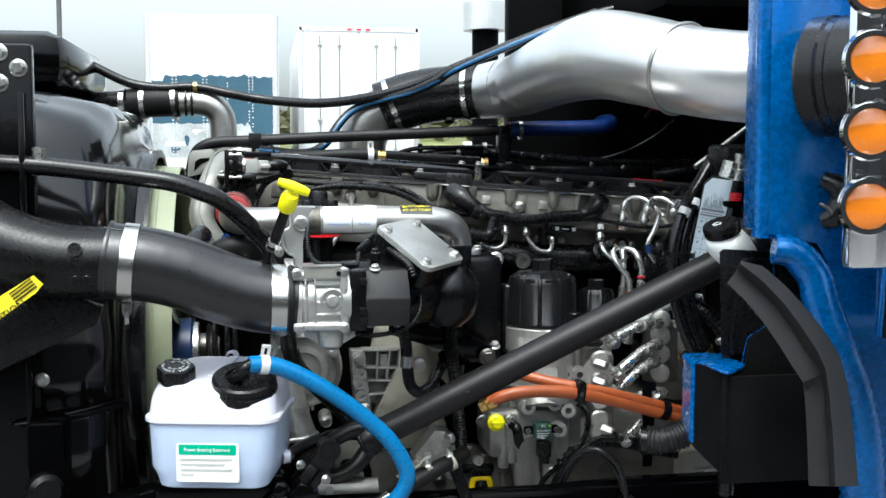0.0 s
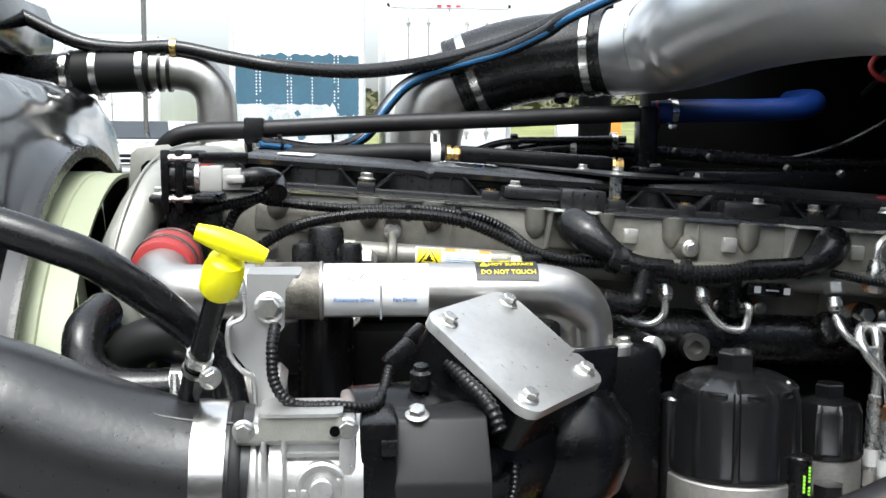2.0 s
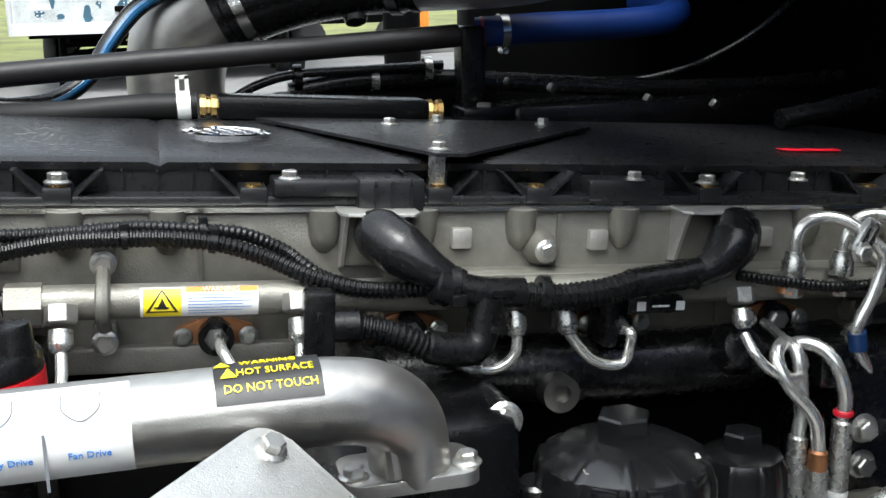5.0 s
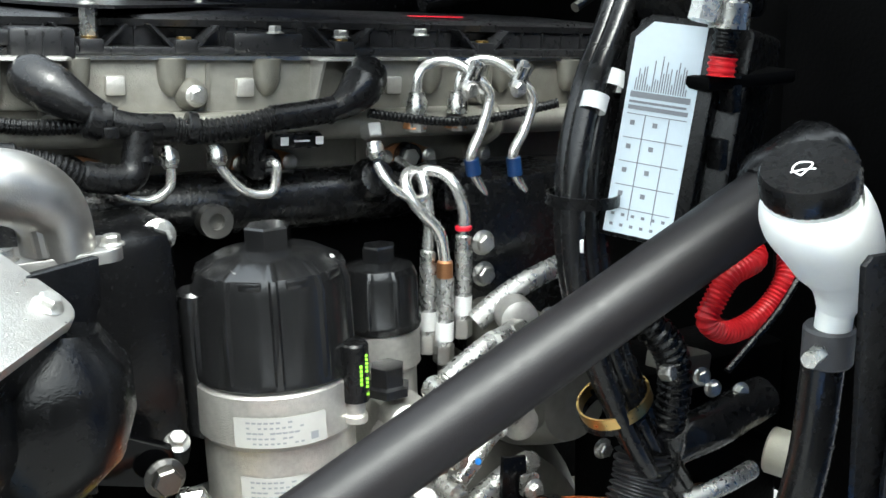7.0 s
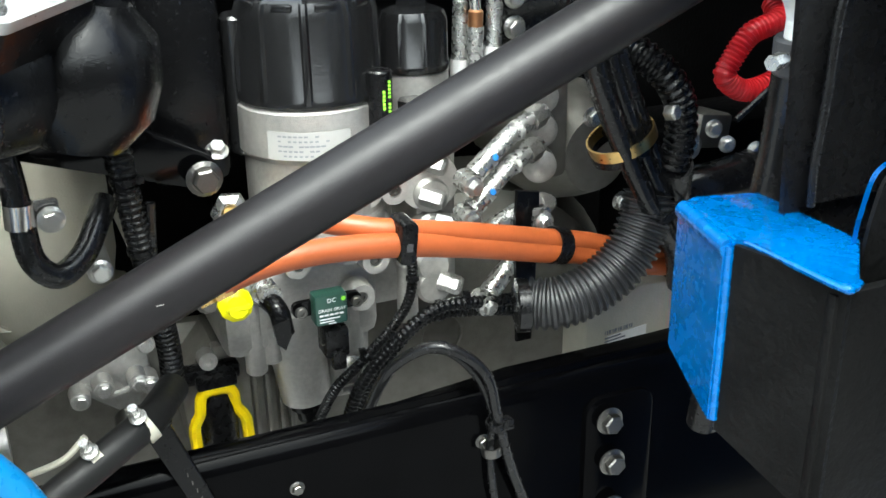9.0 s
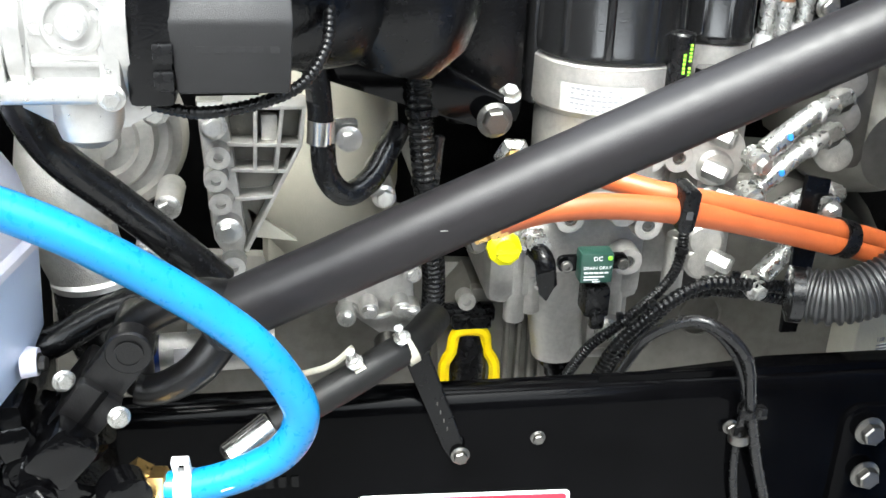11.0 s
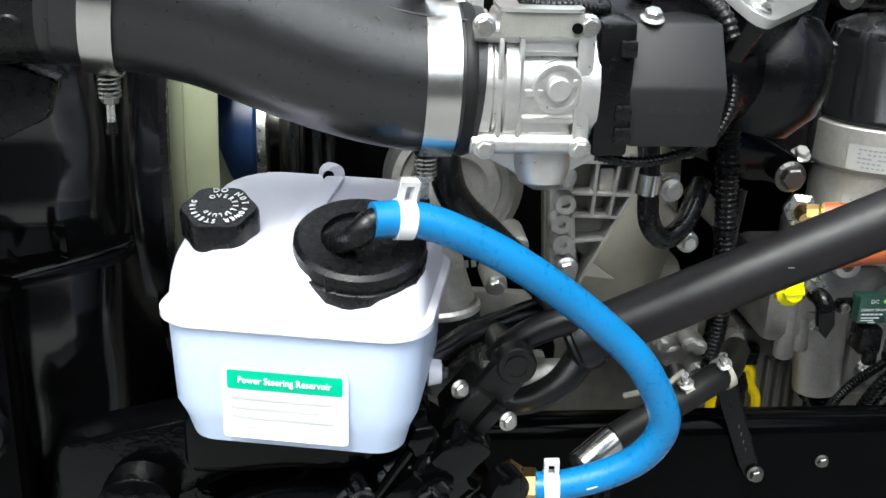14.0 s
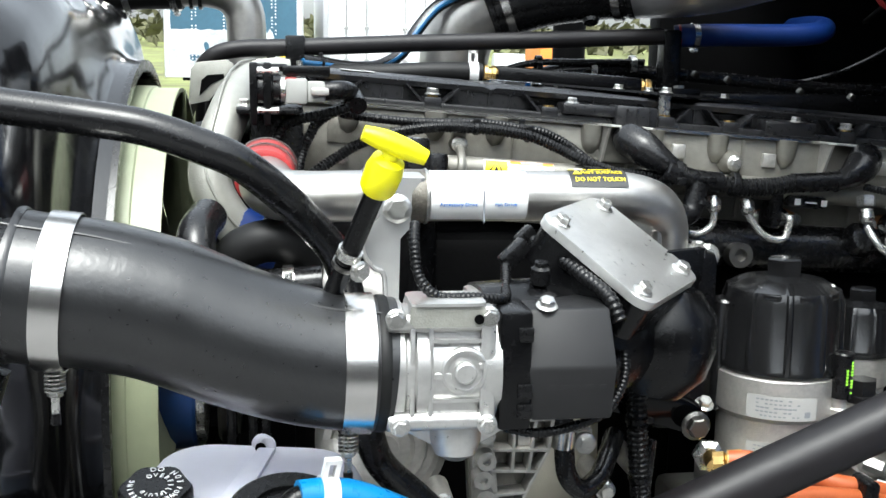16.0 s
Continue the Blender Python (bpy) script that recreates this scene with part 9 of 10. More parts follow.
part("inner_flange", tube([(0.450, 1.797, 1.432), (0.395, 1.797, 1.435), (0.381, 1.797, 1.421), (0.377, 1.797, 1.397), (0.376, 1.797, 1.354), (0.373, 1.797, 1.312), (0.374, 1.797, 1.285)], 0.0028, 8), PLASTIC, cab)
part("inner_sheet", plate([(0.395, 1.435), (0.381, 1.421), (0.377, 1.397), (0.376, 1.354), (0.373, 1.312), (0.374, 1.285), (0.50, 1.285), (0.50, 1.44)], (0, 1.800, 0), (1, 0, 0), (0, 0, 1), 0.002), PLASTIC, cab, smooth=False)
settle(cab, -0.014, 0.0, 0.0)
mo = empty("fender_moulding", (0.42, 1.62, 1.3), "grey rubber wheel arch moulding, folded at the bend", "moulding")
bands = ([(0.307, 1.630, 1.455), (0.340, 1.630, 1.447), (0.375, 1.630, 1.419), (0.410, 1.630, 1.383), (0.443, 1.630, 1.345), (0.465, 1.630, 1.310), (0.478, 1.630, 1.266), (0.489, 1.630, 1.203), (0.500, 1.630, 1.119)],
         [(0.295, 1.605, 1.453), (0.328, 1.605, 1.429), (0.362, 1.605, 1.396), (0.390, 1.605, 1.361), (0.414, 1.605, 1.328), (0.428, 1.605, 1.301), (0.435, 1.605, 1.263), (0.442, 1.605, 1.207), (0.449, 1.605, 1.129)],
         [(0.298, 1.622, 1.444), (0.328, 1.622, 1.420), (0.360, 1.622, 1.387), (0.388, 1.622, 1.351), (0.413, 1.622, 1.315), (0.432, 1.622, 1.290), (0.437, 1.622, 1.259), (0.443, 1.622, 1.202), (0.450, 1.622, 1.124)],
         [(0.279, 1.612, 1.426), (0.305, 1.612, 1.402), (0.334, 1.612, 1.370), (0.360, 1.612, 1.335), (0.379, 1.612, 1.307), (0.397, 1.612, 1.282), (0.401, 1.612, 1.258), (0.406, 1.612, 1.206), (0.411, 1.612, 1.130)])
bm = bmesh.new()
A = [[bm.verts.new(p) for p in row] for row in bands]
for r0, r1 in zip(A, A[1:]):
    for k in range(len(r0) - 1):
        bm.faces.new((r0[k], r0[k + 1], r1[k + 1], r1[k]))
bmesh.ops.solidify(bm, geom=list(bm.faces), thickness=0.0035)
part("strip", bm, TRIMGREY, mo)
part("fold_tab", plate([(0, 0), (0.030, 0.010), (0.006, -0.010)], (0.397, 1.608, 1.282), (1, 0, 0), (0, 0, 1), 0.003), RUBBER, mo, smooth=False)
settle(mo, -0.014, 0.0, -0.004)
ac = empty("air_cleaner", (0.55, 1.5, 1.72), "chrome air cleaner with black rubber boot and amber lamps", "air cleaner")
AX = Vector((0.6, -0.8, 0.02)).normalized()
AB = Vector((0.455, 1.69, 1.735))
part("boot", lathe([(0.083, 0), (0.088, 0.006), (0.088, 0.030), (0.084, 0.034), (0.084, 0.044), (0.087, 0.048), (0.085, 0.080), (0.075, 0.082)], AB, AX, 48), RUBBER, ac)
part("collar", lathe([(0.084, 0), (0.089, 0.002), (0.089, 0.03), (0.084, 0.032)], AB + AX * 0.078, AX, 48), STAINLESS, ac)
part("inlet_tube", cyl(AB + AX * 0.1, AB + AX * 0.2, 0.08, 40), CHROME, ac)
part("canister", cyl((0.66, 1.53, 1.35), (0.66, 1.53, 2.1), 0.17, 48, None, 0.02), CHROME, ac)
part("lamp_bar", span(0.412, 0.478, 1.515, 1.54, 1.47, 1.95, 0.010), CHROME, ac)
for z in (1.840, 1.746, 1.653, 1.555):
    lm = part("marker_lamp", lathe([(0.036, 0), (0.039, 0.004), (0.037, 0.014), (0.031, 0.014), (0.031, 0.004)], (0.436, 1.516, z), (-0.25, -1, 0), 36), CHROME, ac, "chrome ringed amber marker lamp")
    part("lens", lathe([(0.031, 0), (0.030, 0.008), (0.022, 0.013), (0.0, 0.016)], (0.435, 1.511, z), (-0.25, -1, 0), 32), AMBER, lm)
    vis = bmesh.new()
    arc = [radians(-10 + 200 * k / 12) for k in range(13)]
    rows = [[vis.verts.new((0.434 + 0.040 * math.cos(a) - 0.25 * o * max(0.0, math.sin(a)), 1.512 - o * max(0.05, math.sin(a)), z + 0.002 + 0.040 * math.sin(a))) for a in arc] for o in (0.0, 0.036)]
    for k in range(12):
        vis.faces.new((rows[0][k], rows[0][k + 1], rows[1][k + 1], rows[1][k]))
    bmesh.ops.solidify(vis, geom=list(vis.faces), thickness=0.0012)
    part("visor", vis, CHROME, lm)
part("strut", cyl((0.44, 1.53, 1.50), (0.52, 1.71, 1.53), 0.012, 12), DARKSTEEL, ac)
settle(ac, -0.022, 0.0, -0.022)
tbk = empty("lamp_bracket", (0.487, 1.715, 1.55), "dark crumpled rubber cover on the cab below the inlet", "bracket")
part("rubber_cover", tube([(0.470, 1.700, 1.585), (0.492, 1.692, 1.573), (0.500, 1.690, 1.552), (0.488, 1.692, 1.530), (0.470, 1.698, 1.520)], 0.021, 14, 6, lambda f: 0.55 + 0.5 * math.sin(f * 3.14)), RUBBER, tbk)
part("torn_edge", tube([(0.462, 1.690, 1.548), (0.474, 1.682, 1.540), (0.482, 1.680, 1.522)], 0.003, 8), DARKSTEEL, tbk)
settle(tbk, -0.020, 0.0, -0.02)

# ---- intake pipe across the top ----
ip = empty("intake_pipe", (0.3, 2.6, 1.77), "polished aluminium air intake pipe with a dented welded joint", "pipe")
bm = tube([(0.12, 2.905, 1.754), (0.185, 2.862, 1.758), (0.242, 2.74, 1.768), (0.27, 2.52, 1.790), (0.28, 2.25, 1.793), (0.31, 2.08, 1.768), (0.36, 1.97, 1.742), (0.45, 1.90, 1.727), (0.58, 1.86, 1.725), (0.80, 1.84, 1.725)], 0.080, 96, 16, lambda f: 0.78 + 0.28 * min(1, f * 2.4) - 0.12 * max(0, min(1, (f - 0.45) * 5)))
for v in bm.verts:
    k = math.exp(-((v.co - Vector((0.175, 2.70, 1.725))).length / 0.055) ** 2)
    if k > 0.01:
        v.co.x += 0.011 * k * noise.noise(v.co * 34.0)
        v.co.z += 0.009 * k * noise.noise(v.co * 27.0 + Vector((5, 0, 0)))
part("pipe", bm, POLISHED, ip)
for p, d, r in (((0.345, 1.996, 1.748), (0.42, -0.9, -0.2), 0.0795), ((0.222, 2.79, 1.764), (0.45, -0.85, 0.1), 0.0690)):
    part("weld_bead", lathe([(r, -0.004), (r + 0.0022, 0), (r, 0.004)], p, d, 48, None, lambda a, h: 1 + 0.006 * math.sin(40 * a)), PIPEALU, ip)
bo2 = empty("intake_boot", (0.03, 2.9, 1.74), "black rubber intake boot with steel clamps", "hose")
part("boot", tube([(-0.066, 2.955, 1.712), (-0.03, 2.948, 1.728), (0.03, 2.935, 1.745), (0.10, 2.912, 1.754), (0.170, 2.873, 1.758)], 0.069, 44, 8, lambda f: 1.0 - 0.045 * f + 0.03 * math.sin(f * 3.1)), RUBBER, bo2)
for p, d, r in (((-0.064, 2.954, 1.713), (1, -0.18, 0.42), 0.0712), ((0.163, 2.877, 1.7575), (0.88, -0.46, 0.05), 0.0690)):
    part("end_lip", lathe([(r - 0.003, -0.006), (r, -0.004), (r, 0.004), (r - 0.003, 0.006)], p, d, 44), RUBBER, bo2)
part("mould_pip", lathe([(0.014, 0), (0.012, 0.006), (0, 0.006)], (0.085, 2.845, 1.685), (0, -0.5, -1), 14), RUBBER, bo2)
clamp_ring(bo2, (-0.042, 2.9505, 1.7228), (1, -0.19, 0.40), 0.0712, 0.013, STAINLESS, "clamp_band", True, (0.3, -0.3, -1))
clamp_ring(bo2, (0.143, 2.888, 1.7562), (0.88, -0.44, 0.05), 0.0692, 0.013, STAINLESS, "clamp_band", True, (0, -0.3, 1))
te = empty("turbo_inlet_elbow", (-0.12, 2.97, 1.6), "dull aluminium turbo inlet elbow", "pipe")
part("elbow_flange", cyl((-0.115, 2.98, 1.42), (-0.115, 2.98, 1.405), 0.075, 28), PIPEALU, te)
part("elbow", tube([(-0.035, 2.945, 1.722), (-0.07, 2.955, 1.705), (-0.105, 2.965, 1.67), (-0.118, 2.97, 1.62), (-0.118, 2.97, 1.56), (-0.115, 2.98, 1.40)], 0.060, 36, 10, lambda f: 1.08 - 0.16 * f), PIPEALU, te)
rb_ = empty("charge_hose_blue", (0.5, 3.18, 1.66), "royal blue silicone hose with a clamp", "hose")
part("hose", tube([(0.236, 2.868, 1.662), (0.262, 2.86, 1.664), (0.321, 2.86, 1.666), (0.404, 2.86, 1.667), (0.475, 2.862, 1.671), (0.508, 2.885, 1.679), (0.528, 2.94, 1.686), (0.545, 3.02, 1.69), (0.555, 3.10, 1.69)], 0.0185, 22), ROYAL, rb_)
clamp_ring(rb_, (0.267, 2.86, 1.6642), (1, 0, 0.03), 0.0189, 0.010, STAINLESS)
part("red_band", lathe([(0.0186, 0), (0.0194, 0.001), (0.0194, 0.004), (0.0186, 0.005)], (0.241, 2.866, 1.6625), (1, -0.2, 0.05), 24), REDRUB, rb_)
part("support", tube([(0.238, 2.872, 1.661), (0.236, 2.90, 1.61), (0.24, 2.92, 1.45)], 0.017, 14), RUBBER, rb_)

cpi = empty("coolant_return_pipe", (-0.1, 2.84, 1.62), "black coolant pipe on a bracket above the cover", "pipe")
part("pipe", tube([(-0.545, 2.90, 1.52), (-0.535, 2.86, 1.585), (-0.515, 2.845, 1.615), (-0.475, 2.84, 1.628), (-0.39, 2.84, 1.632), (-0.2, 2.84, 1.642), (0.0, 2.84, 1.651), (0.205, 2.84, 1.661)], 0.0135, 18), SHAFTBLK, cpi)
part("end_post", plate(rounded(0.03, 0.10, 0.006), (0.222, 2.835, 1.622), (1, 0, 0), (0, 0, 1), 0.03, 0.003), CASTBLK, cpi)
part("post_foot", span(0.20, 0.26, 2.80, 2.86, 1.560, 1.578, 0.003), CASTBLK, cpi)
part("bracket_strap", span(-0.403, -0.373, 2.823, 2.829, 1.585, 1.65, 0.003), CASTBLK, cpi)
part("strap_top", lathe([(0.0145, -0.015), (0.017, -0.015), (0.017, 0.015), (0.0145, 0.015)], (-0.388, 2.84, 1.632), (1, 0, 0), 20), CASTBLK, cpi)
part("strap_stud", cyl((-0.382, 2.79, 1.585), (-0.382, 2.79, 1.612), 0.005, 12), STEEL, cpi)
nut(cpi, (-0.382, 2.79, 1.588), (0, 0, 1), 0.010, 0.008)
part("strap_foot", span(-0.41, -0.36, 2.775, 2.84, 1.582, 1.588, 0.002), CASTBLK, cpi)
nut(cpi, (0.23, 2.82, 1.578), (0, 0, 1), 0.009, 0.008)

th = empty("upper_coolant_pipe", (-0.5, 3.04, 1.6), "aluminium coolant elbow with rubber couplings", "pipe")
part("elbow", tube([(-0.575, 3.045, 1.733), (-0.53, 3.042, 1.732), (-0.495, 3.04, 1.722), (-0.473, 3.04, 1.695), (-0.468, 3.04, 1.65), (-0.468, 3.04, 1.58), (-0.465, 3.03, 1.45)], 0.0335, 28, 10), PIPEALU, th)
part("coupling", tube([(-0.70, 3.06, 1.727), (-0.64, 3.05, 1.731), (-0.575, 3.045, 1.733)], 0.038, 26), RUBBER_MATT, th)
part("second_coupling", tube([(-0.86, 3.10, 1.72), (-0.78, 3.08, 1.723), (-0.72, 3.065, 1.726)], 0.034, 22), PLASTIC, th)
for x in (-0.587, -0.665, -0.715):
    clamp_ring(th, (x, 3.047 - (x + 0.587) * 0.11, 1.733 + (x + 0.575) * 0.045), (1, -0.13, 0.05), 0.0400 if x > -0.69 else 0.0372, 0.012)
for x in (-0.56, -0.545):
    part("rubber_ring", lathe([(0.0335, -0.003), (0.038, -0.003), (0.038, 0.003), (0.0335, 0.003)], (x, 3.0435, 1.7328), (1, 0, 0), 26), RUBBER, th)
hl = empty("overhead_hose", (0, 3.0, 1.74), "black vent hose hanging across above the engine", "hose")
part("hose", tube([(-0.86, 3.06, 1.845), (-0.80, 3.05, 1.825), (-0.70, 3.04, 1.778), (-0.62, 3.03, 1.766), (-0.535, 3.02, 1.768), (-0.45, 3.01, 1.752), (-0.36, 3.0, 1.737), (-0.23, 2.94, 1.727), (-0.11, 2.88, 1.740), (0.0, 2.835, 1.769), (0.10, 2.79, 1.812), (0.22, 2.74, 1.862), (0.36, 2.70, 1.915), (0.50, 2.68, 1.955)], 0.0118, 16), RUBBER, hl)
part("brass_tie", lathe([(0.012, -0.005), (0.0145, -0.005), (0.0145, 0.005), (0.012, 0.005)], (-0.536, 3.02, 1.768), (1, 0, 0), 18), BRASS, hl)
part("hanger", tube([(-0.536, 3.03, 1.756), (-0.537, 3.04, 1.74), (-0.537, 3.043, 1.70)], 0.004, 8), CASTBLK, hl)
part("brass_end", lathe([(0.015, 0), (0.015, 0.03), (0.010, 0.034)], (-0.865, 3.06, 1.848), (-1, 0, 0.2), 6), BRASS, hl)
lb3 = empty("blue_stripe_tube", (-0.2, 2.9, 1.68), "black tube with a blue stripe curving to the cover", "hose")
bt_ = [(-0.378, 2.812, 1.611), (-0.345, 2.83, 1.608), (-0.318, 2.84, 1.604), (-0.287, 2.846, 1.602), (-0.25, 2.87, 1.607), (-0.215, 2.89, 1.629), (-0.188, 2.90, 1.668), (-0.157, 2.91, 1.702), (-0.119, 2.90, 1.722), (-0.065, 2.86, 1.737), (-0.01, 2.82, 1.752), (0.045, 2.77, 1.777), (0.085, 2.735, 1.803), (0.25, 2.69, 1.875), (0.40, 2.66, 1.93)]
part("tube", tube(bt_, 0.0105, 16), RUBBER, lb3)
part("blue_stripe", tube([Vector(p) + Vector((0, -0.0062, -0.0012)) for p in bt_], 0.0058, 10), DULLBLUE, lb3)
part("hanger_clip", span(-0.118, -0.098, 2.905, 2.935, 1.712, 1.752, 0.004), CASTBLK, lb3)
tie(lb3, (-0.350, 2.8275, 1.6085), (1, 0.5, -0.08), 0.0108)
bx = empty("rear_lines", (0.15, 2.98, 1.6), "bundle of black lines behind the valve cover", "hose")
for k, (pts, r) in enumerate((
    ([(-0.06, 2.97, 1.585), (-0.02, 2.97, 1.605), (0.03, 2.97, 1.616), (0.12, 2.97, 1.618), (0.22, 2.97, 1.62)], 0.006),
    ([(0.02, 2.98, 1.592), (0.07, 2.98, 1.600), (0.12, 2.98, 1.604), (0.2, 2.98, 1.602), (0.32, 2.98, 1.592), (0.45, 2.98, 1.58)], 0.014),
    ([(0.06, 3.02, 1.585), (0.10, 3.02, 1.598), (0.16, 3.02, 1.606)], 0.011),
    ([(0.25, 2.9, 1.60), (0.36, 2.9, 1.592), (0.48, 2.9, 1.583), (0.62, 2.92, 1.578), (0.80, 2.95, 1.58)], 0.011),
    ([(0.30, 3.05, 1.60), (0.40, 3.05, 1.578), (0.50, 3.0, 1.585), (0.58, 2.95, 1.61), (0.66, 2.92, 1.66), (0.74, 2.92, 1.73)], 0.005),
    ([(0.58, 2.75, 1.55), (0.68, 2.75, 1.565), (0.78, 2.8, 1.57), (0.85, 2.85, 1.57)], 0.013),
)):
    part("line", tube(pts, r, 12), RUBBER, bx)
for p in ((0.03, 2.97, 1.612), (0.13, 2.98, 1.604), (0.20, 2.975, 1.615)):
    part("band", lathe([(0.0145, -0.005), (0.0165, -0.005), (0.0165, 0.005), (0.0145, 0.005)], p, (1, 0, 0), 16), STEEL if p[0] > 0.1 else CASTBLK, bx)
for x, y, z in ((0.33, 2.86, 1.592), (0.28, 2.88, 1.60), (0.45, 2.84, 1.575), (0.52, 2.80, 1.568)):
    part("white_fitting", box((x, y, z), (0.012, 0.010, 0.011), Euler((0.3, 0.5, 0.4)).to_matrix(), 0.003), DARKSTEEL, bx)
part("black_manifold", span(0.28, 0.70, 2.86, 2.96, 1.53, 1.572, 0.01), CASTBLK, bx)
# near-black backing, coloured as the shade behind the valve cover
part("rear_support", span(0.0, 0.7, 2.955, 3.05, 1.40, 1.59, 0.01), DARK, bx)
rv = part("red_valve_wheel", tube([(0.645 + 0.036 * math.cos(a), 2.9, 1.742 + 0.024 * math.sin(a)) for a in (0, 1.05, 2.1, 3.14, 4.19, 5.24, 6.28)], 0.005, 8), REDRUB, None, "small red valve wheel below the intake pipe", "valve wheel")
ru = part("wheel_stem", cyl((0.645, 2.9, 1.742), (0.645, 3.0, 1.70), 0.004, 8), DARKSTEEL, rv)
pn_ = empty("cowl_struts", (0.62, 2.5, 1.55), "thin rods and wires up to the cowl", "strut")
for a, b, r in (((0.50, 2.30, 1.575), (0.72, 2.35, 1.72), 0.006), ((0.52, 2.32, 1.56), (0.75, 2.37, 1.66), 0.005)):
    part("rod", cyl(a, b, r, 10), DARKSTEEL, pn_)
st2 = part("stack_guard", lathe([(0.10, 0), (0.10, 0.12)], (0.62, 5.0, 2.15), (0, 0, 1), 24), POLISHED, None, "perforated round guard behind the engine", "guard")
part("guard_stalk", cyl((0.62, 5.0, 0), (0.62, 5.0, 2.15), 0.06, 14), DARK, st2)

# ---- radiator end: support, shroud, fan ----
rad = empty("radiator_support", (-0.95, 2.5, 1.2), "black steel radiator support with bolted plate", "radiator support")
part("side_plate", span(-1.10, -0.745, 2.085, 2.11, 0.72, 1.78, 0.006), GLOSSBLK, rad)
part("core", span(-1.10, -0.90, 2.11, 3.2, 0.70, 1.80, 0.01), DARK, rad)
part("header_tank", span(-1.15, -0.78, 2.6, 3.25, 1.74, 1.86, 0.04), GLOSSBLK, rad)
for x, z in ((-0.808, 1.738), (-0.795, 1.765), (-0.765, 1.74), (-0.795, 1.715)):
    fastener(rad, (x, 2.083, z), r=0.0105)
for z in (1.221, 1.133, 1.575):
    fastener(rad, (-0.742, 2.078, z), r=0.0088)
part("rib", span(-0.765, -0.755, 2.06, 2.09, 0.8, 1.70, 0.003), GLOSSBLK, rad)
part("shelf", plate([(-0.80, 2.09), (-0.76, 2.075), (-0.63, 2.14), (-0.618, 2.165), (-0.625, 2.19), (-0.80, 2.19)], (0, 0, 1.240), (1, 0, 0.12), (0, 1, 0), 0.012, 0.003), GLOSSBLK, rad)
part("shelf_rim", tube([(-0.80, 2.088, 1.146), (-0.76, 2.073, 1.151), (-0.63, 2.138, 1.166), (-0.618, 2.165, 1.168)], 0.0025, 8), GLOSSBLK, rad)
part("tab", plate([(0, 0), (0.014, 0), (0.012, 0.034), (0.004, 0.036), (0, 0.028)], (-0.680, 2.125, 1.160), (1, 0, 0), (0, 0, 1), 0.008, 0.002), GLOSSBLK, rad)
part("wedge", plate([(0, 0), (0.018, 0), (0, 0.022)], (-0.715, 2.11, 1.156), (1, 0, 0), (0, 0, 1), 0.003), GLOSSBLK, rad)
part("lower_upright", span(-0.76, -0.70, 2.03, 2.10, 0.70, 1.16, 0.01), RAILBLK, rad)
part("stop_pad", lathe([(0.03, 0), (0.03, 0.02), (0.022, 0.026)], (-0.735, 2.02, 1.05), (0.5, -1, 0), 18), CASTBLK, rad)

FANC = Vector((0, 2.66, 1.20))
shd = empty("fan_shroud", (-0.75, 2.66, 1.2), "glossy black moulded fan shroud", "fan shroud")
bm = bmesh.new()
NS = 160
rings = []
for x, rad_, n_ in ((-0.95, 0.535, 9.0), (-0.86, 0.525, 8.0), (-0.76, 0.510, 7.0), (-0.69, 0.498, 6.0), (-0.660, 0.485, 5.0), (-0.645, 0.468, 4.0), (-0.637, 0.448, 2.8), (-0.630, 0.425, 2.2), (-0.615, 0.412, 2.0), (-0.600, 0.408, 2.0), (-0.597, 0.402, 2.0), (-0.600, 0.396, 2.0), (-0.66, 0.394, 2.0)):
    ring = []
    for i in range(NS):
        a = 2 * math.pi * i / NS
        c, s = math.cos(a), math.sin(a)
        rr = rad_ / (abs(c) ** n_ + abs(s) ** n_) ** (1 / n_)
        rr *= 1.0 + (0.009 * math.cos(24 * a) if x < -0.645 else 0.0)
        wide = 1.0 + 0.07 * min(1.0, (n_ - 2.0) / 3.0)
        ring.append(bm.verts.new((x, FANC.y + 0.03 * (wide - 1.0) / 0.07 + rr * c * wide, FANC.z + rr * s)))
    rings.append(ring)
for a, b in zip(rings, rings[1:]):
    for i in range(NS):
        bm.faces.new((a[i], a[(i + 1) % NS], b[(i + 1) % NS], b[i]))
part("cone", bm, SHROUD, shd)
part("rubber_lip", lathe([(0.394, 0), (0.409, 0.0), (0.409, 0.008), (0.394, 0.008)], (-0.600, FANC.y, FANC.z), (1, 0, 0), 96), RUBBER, shd)
fan = empty("cooling_fan", (-0.605, FANC.y, FANC.z), "pale olive plastic cooling fan on a blue hub", "fan")
part("ring", lathe([(0.366, 0), (0.374, 0.0), (0.374, 0.046), (0.3715, 0.048), (0.3715, 0.082), (0.366, 0.082)], (-0.628, FANC.y, FANC.z), (1, 0, 0), 96, None, None, True), OLIVE, fan)
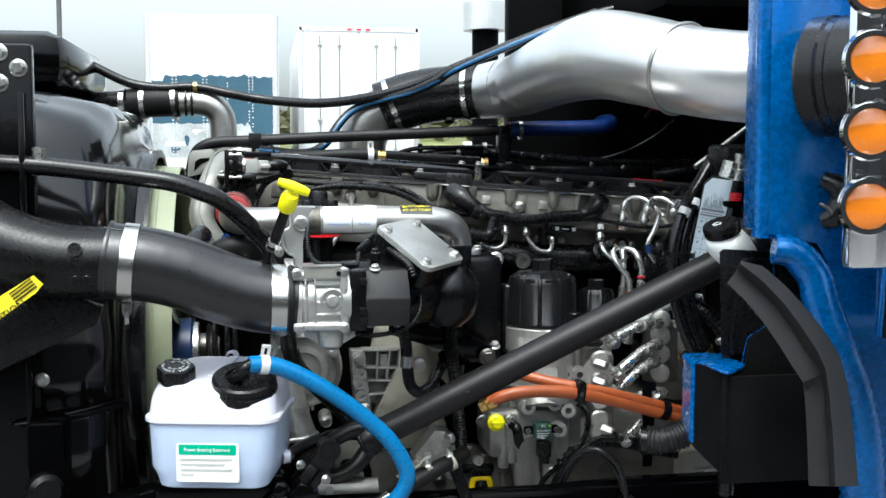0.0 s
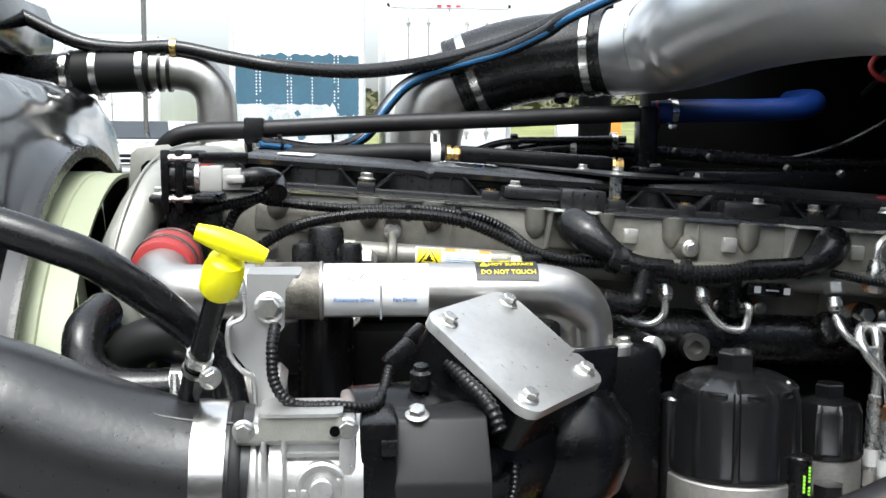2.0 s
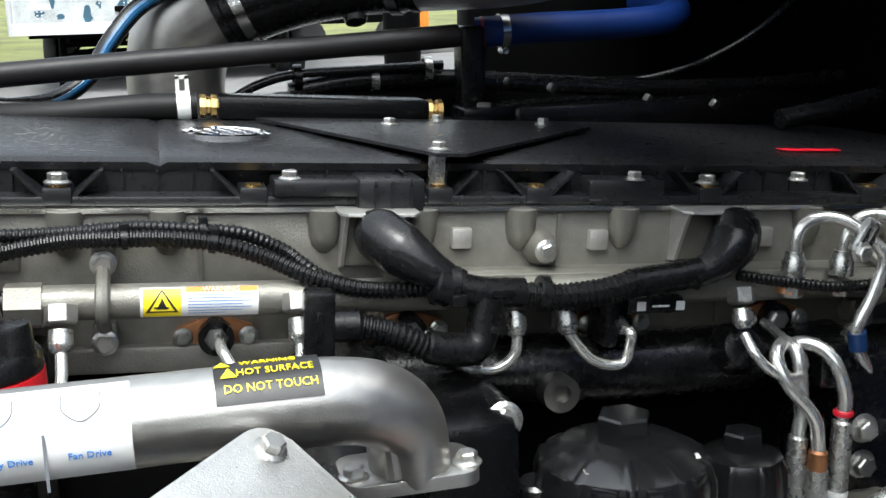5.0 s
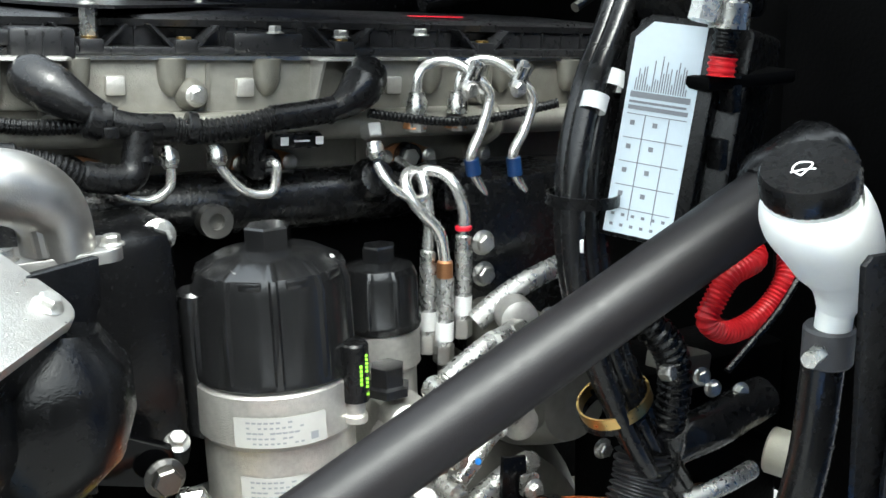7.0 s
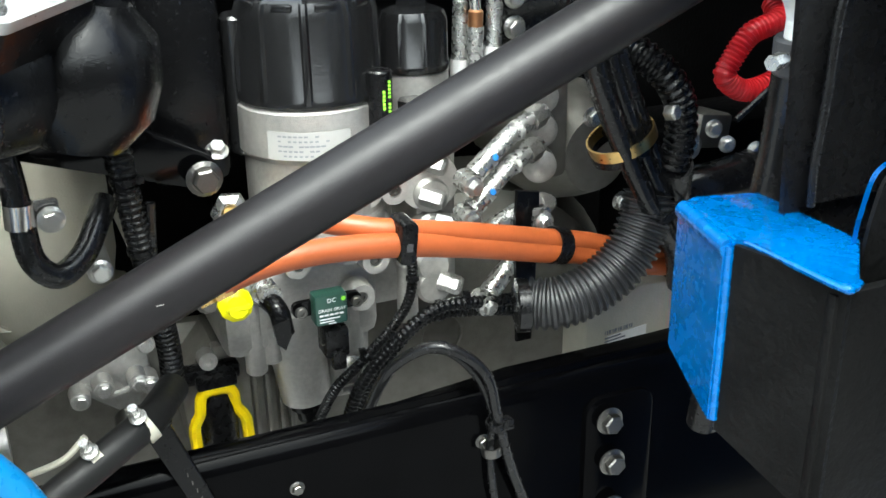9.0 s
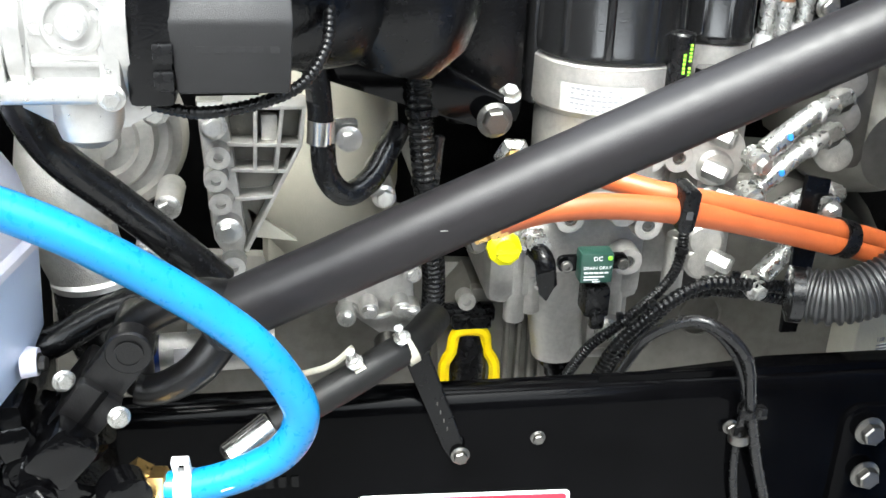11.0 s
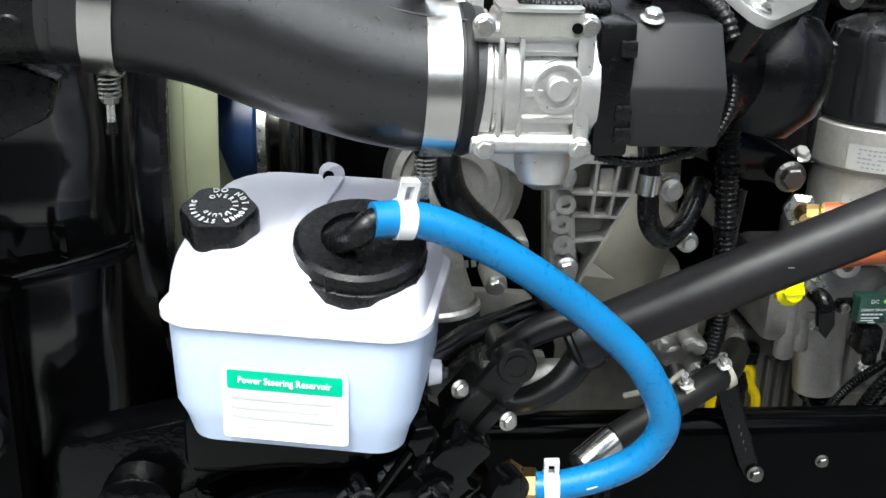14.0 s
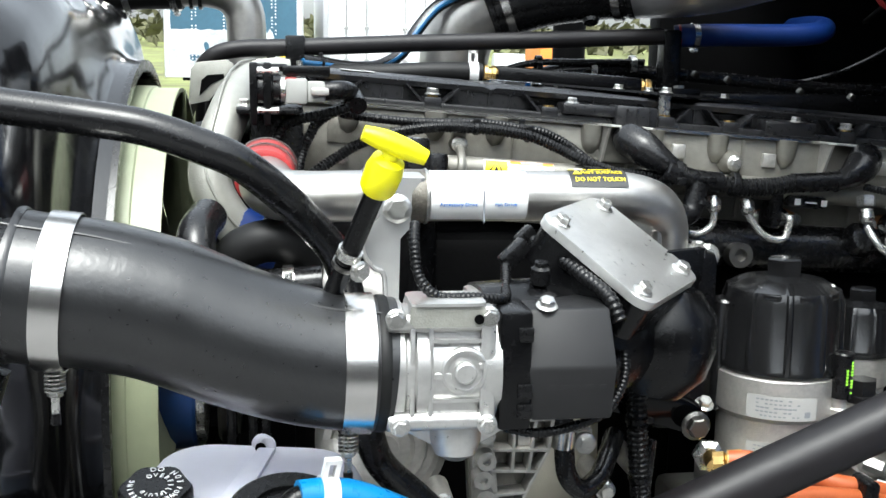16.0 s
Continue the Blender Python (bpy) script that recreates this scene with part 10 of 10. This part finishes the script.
for k in range(14):
    a0 = 2 * math.pi * k / 14 + 0.2
    bm = bmesh.new()
    rows = []
    for j in range(6):
        r = 0.12 + 0.25 * j / 5
        half = (0.72 - 0.14 * j / 5)
        row = []
        for s_, th_ in ((-1, 0), (0, 0.007), (1, 0), (0, -0.003)):
            a = a0 + s_ * half * (0.62 + 0.2 * j / 5)
            row.append(bm.verts.new((-0.592 + s_ * 0.052 + th_ + 0.008 * (1 - s_ * s_), FANC.y + r * math.cos(a), FANC.z + r * math.sin(a))))
        rows.append(row)
    for p, q in zip(rows, rows[1:]):
        for i in range(4):
            bm.faces.new((p[i], p[(i + 1) % 4], q[(i + 1) % 4], q[i]))
    bm.faces.new(rows[0][::-1])
    bm.faces.new(rows[-1])
    part("blade", bm, OLIVE, fan)
part("hub", lathe([(0.13, 0), (0.13, 0.06), (0.10, 0.08)], (-0.66, FANC.y, FANC.z), (1, 0, 0), 36), DARKSTEEL, fan)
fh = empty("fan_drive", (-0.53, 2.45, 1.2), "navy blue fan clutch drum with steel pulley", "fan clutch")
part("drum", cyl((-0.585, 2.46, 1.195), (-0.515, 2.46, 1.195), 0.068, 32, None, 0.004), NAVY, fh)
part("olive_collar", lathe([(0.074, 0), (0.078, 0.004), (0.078, 0.012), (0.07, 0.014)], (-0.60, 2.46, 1.195), (1, 0, 0), 32), BRASS, fh)
part("steel_ring", cyl((-0.515, 2.46, 1.195), (-0.505, 2.46, 1.195), 0.06, 28), STEEL, fh)
part("pulley", lathe([(0.055, 0), (0.06, 0.004), (0.055, 0.010), (0.06, 0.016), (0.055, 0.022), (0.06, 0.028), (0.05, 0.03)], (-0.49, 2.47, 1.19), (1, 0, 0), 30), DARKSTEEL, fh)
part("shaft", cyl((-0.64, 2.5, 1.195), (-0.42, 2.5, 1.195), 0.03, 18), DARKSTEEL, fh)
part("bearing", cyl((-0.455, 2.47, 1.19), (-0.40, 2.47, 1.19), 0.045, 24), CASTALU, fh)
for k, x in enumerate((-0.47, -0.445, -0.43)):
    part("belt", tube([(x, 2.42 + 0.05 * math.cos(a), 1.19 + 0.10 * math.sin(a)) for a in (0, 0.8, 1.57, 2.4, 3.14, 3.9, 4.71, 5.5, 6.28)], 0.006, 8), RUBBER, fh)
bhs = empty("bypass_hose", (-0.36, 2.2, 1.41), "black bent bypass hose with a worm clamp", "hose")
part("hose", tube([(-0.485, 2.25, 1.45), (-0.494, 2.205, 1.436), (-0.487, 2.185, 1.405), (-0.459, 2.185, 1.388), (-0.426, 2.185, 1.386), (-0.395, 2.185, 1.388), (-0.37, 2.185, 1.39)], 0.0195, 20), RUBBER, bhs)
part("upper_bend", tube([(-0.47, 2.23, 1.39), (-0.45, 2.215, 1.42), (-0.415, 2.21, 1.43), (-0.38, 2.22, 1.41), (-0.36, 2.24, 1.36)], 0.022, 18), RUBBER_MATT, bhs)
clamp_ring(bhs, (-0.403, 2.185, 1.388), (1, 0, 0.05), 0.0200, 0.011, STAINLESS, "worm_clamp", True, (0, -1, 0.3))
part("thermostat_neck", lathe([(0.019, 0), (0.019, 0.03), (0.028, 0.034), (0.030, 0.06), (0.024, 0.068), (0, 0.07)], (-0.372, 2.187, 1.390), (1, 0.05, -0.2), 26), CASTALU, bhs)
part("neck_base", cyl((-0.33, 2.19, 1.39), (-0.325, 2.24, 1.27), 0.028, 22), CASTALU, bhs)

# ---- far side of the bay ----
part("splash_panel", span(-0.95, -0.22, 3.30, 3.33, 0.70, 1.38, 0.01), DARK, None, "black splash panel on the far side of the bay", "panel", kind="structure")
fh2 = empty("far_hoses", (-0.6, 3.12, 1.45), "black hoses on the far side of the engine", "hose")
part("upper_hose", tube([(-0.80, 3.16, 1.50), (-0.68, 3.14, 1.50), (-0.56, 3.12, 1.475), (-0.46, 3.10, 1.42), (-0.40, 3.08, 1.34)], 0.030, 18), RUBBER, fh2)
part("lower_hose", tube([(-0.80, 3.2, 1.40), (-0.66, 3.2, 1.41), (-0.52, 3.18, 1.38), (-0.42, 3.15, 1.30)], 0.026, 18), RUBBER, fh2)
part("tank", span(-0.52, -0.30, 3.08, 3.28, 1.18, 1.40, 0.03), PLASTIC, fh2)
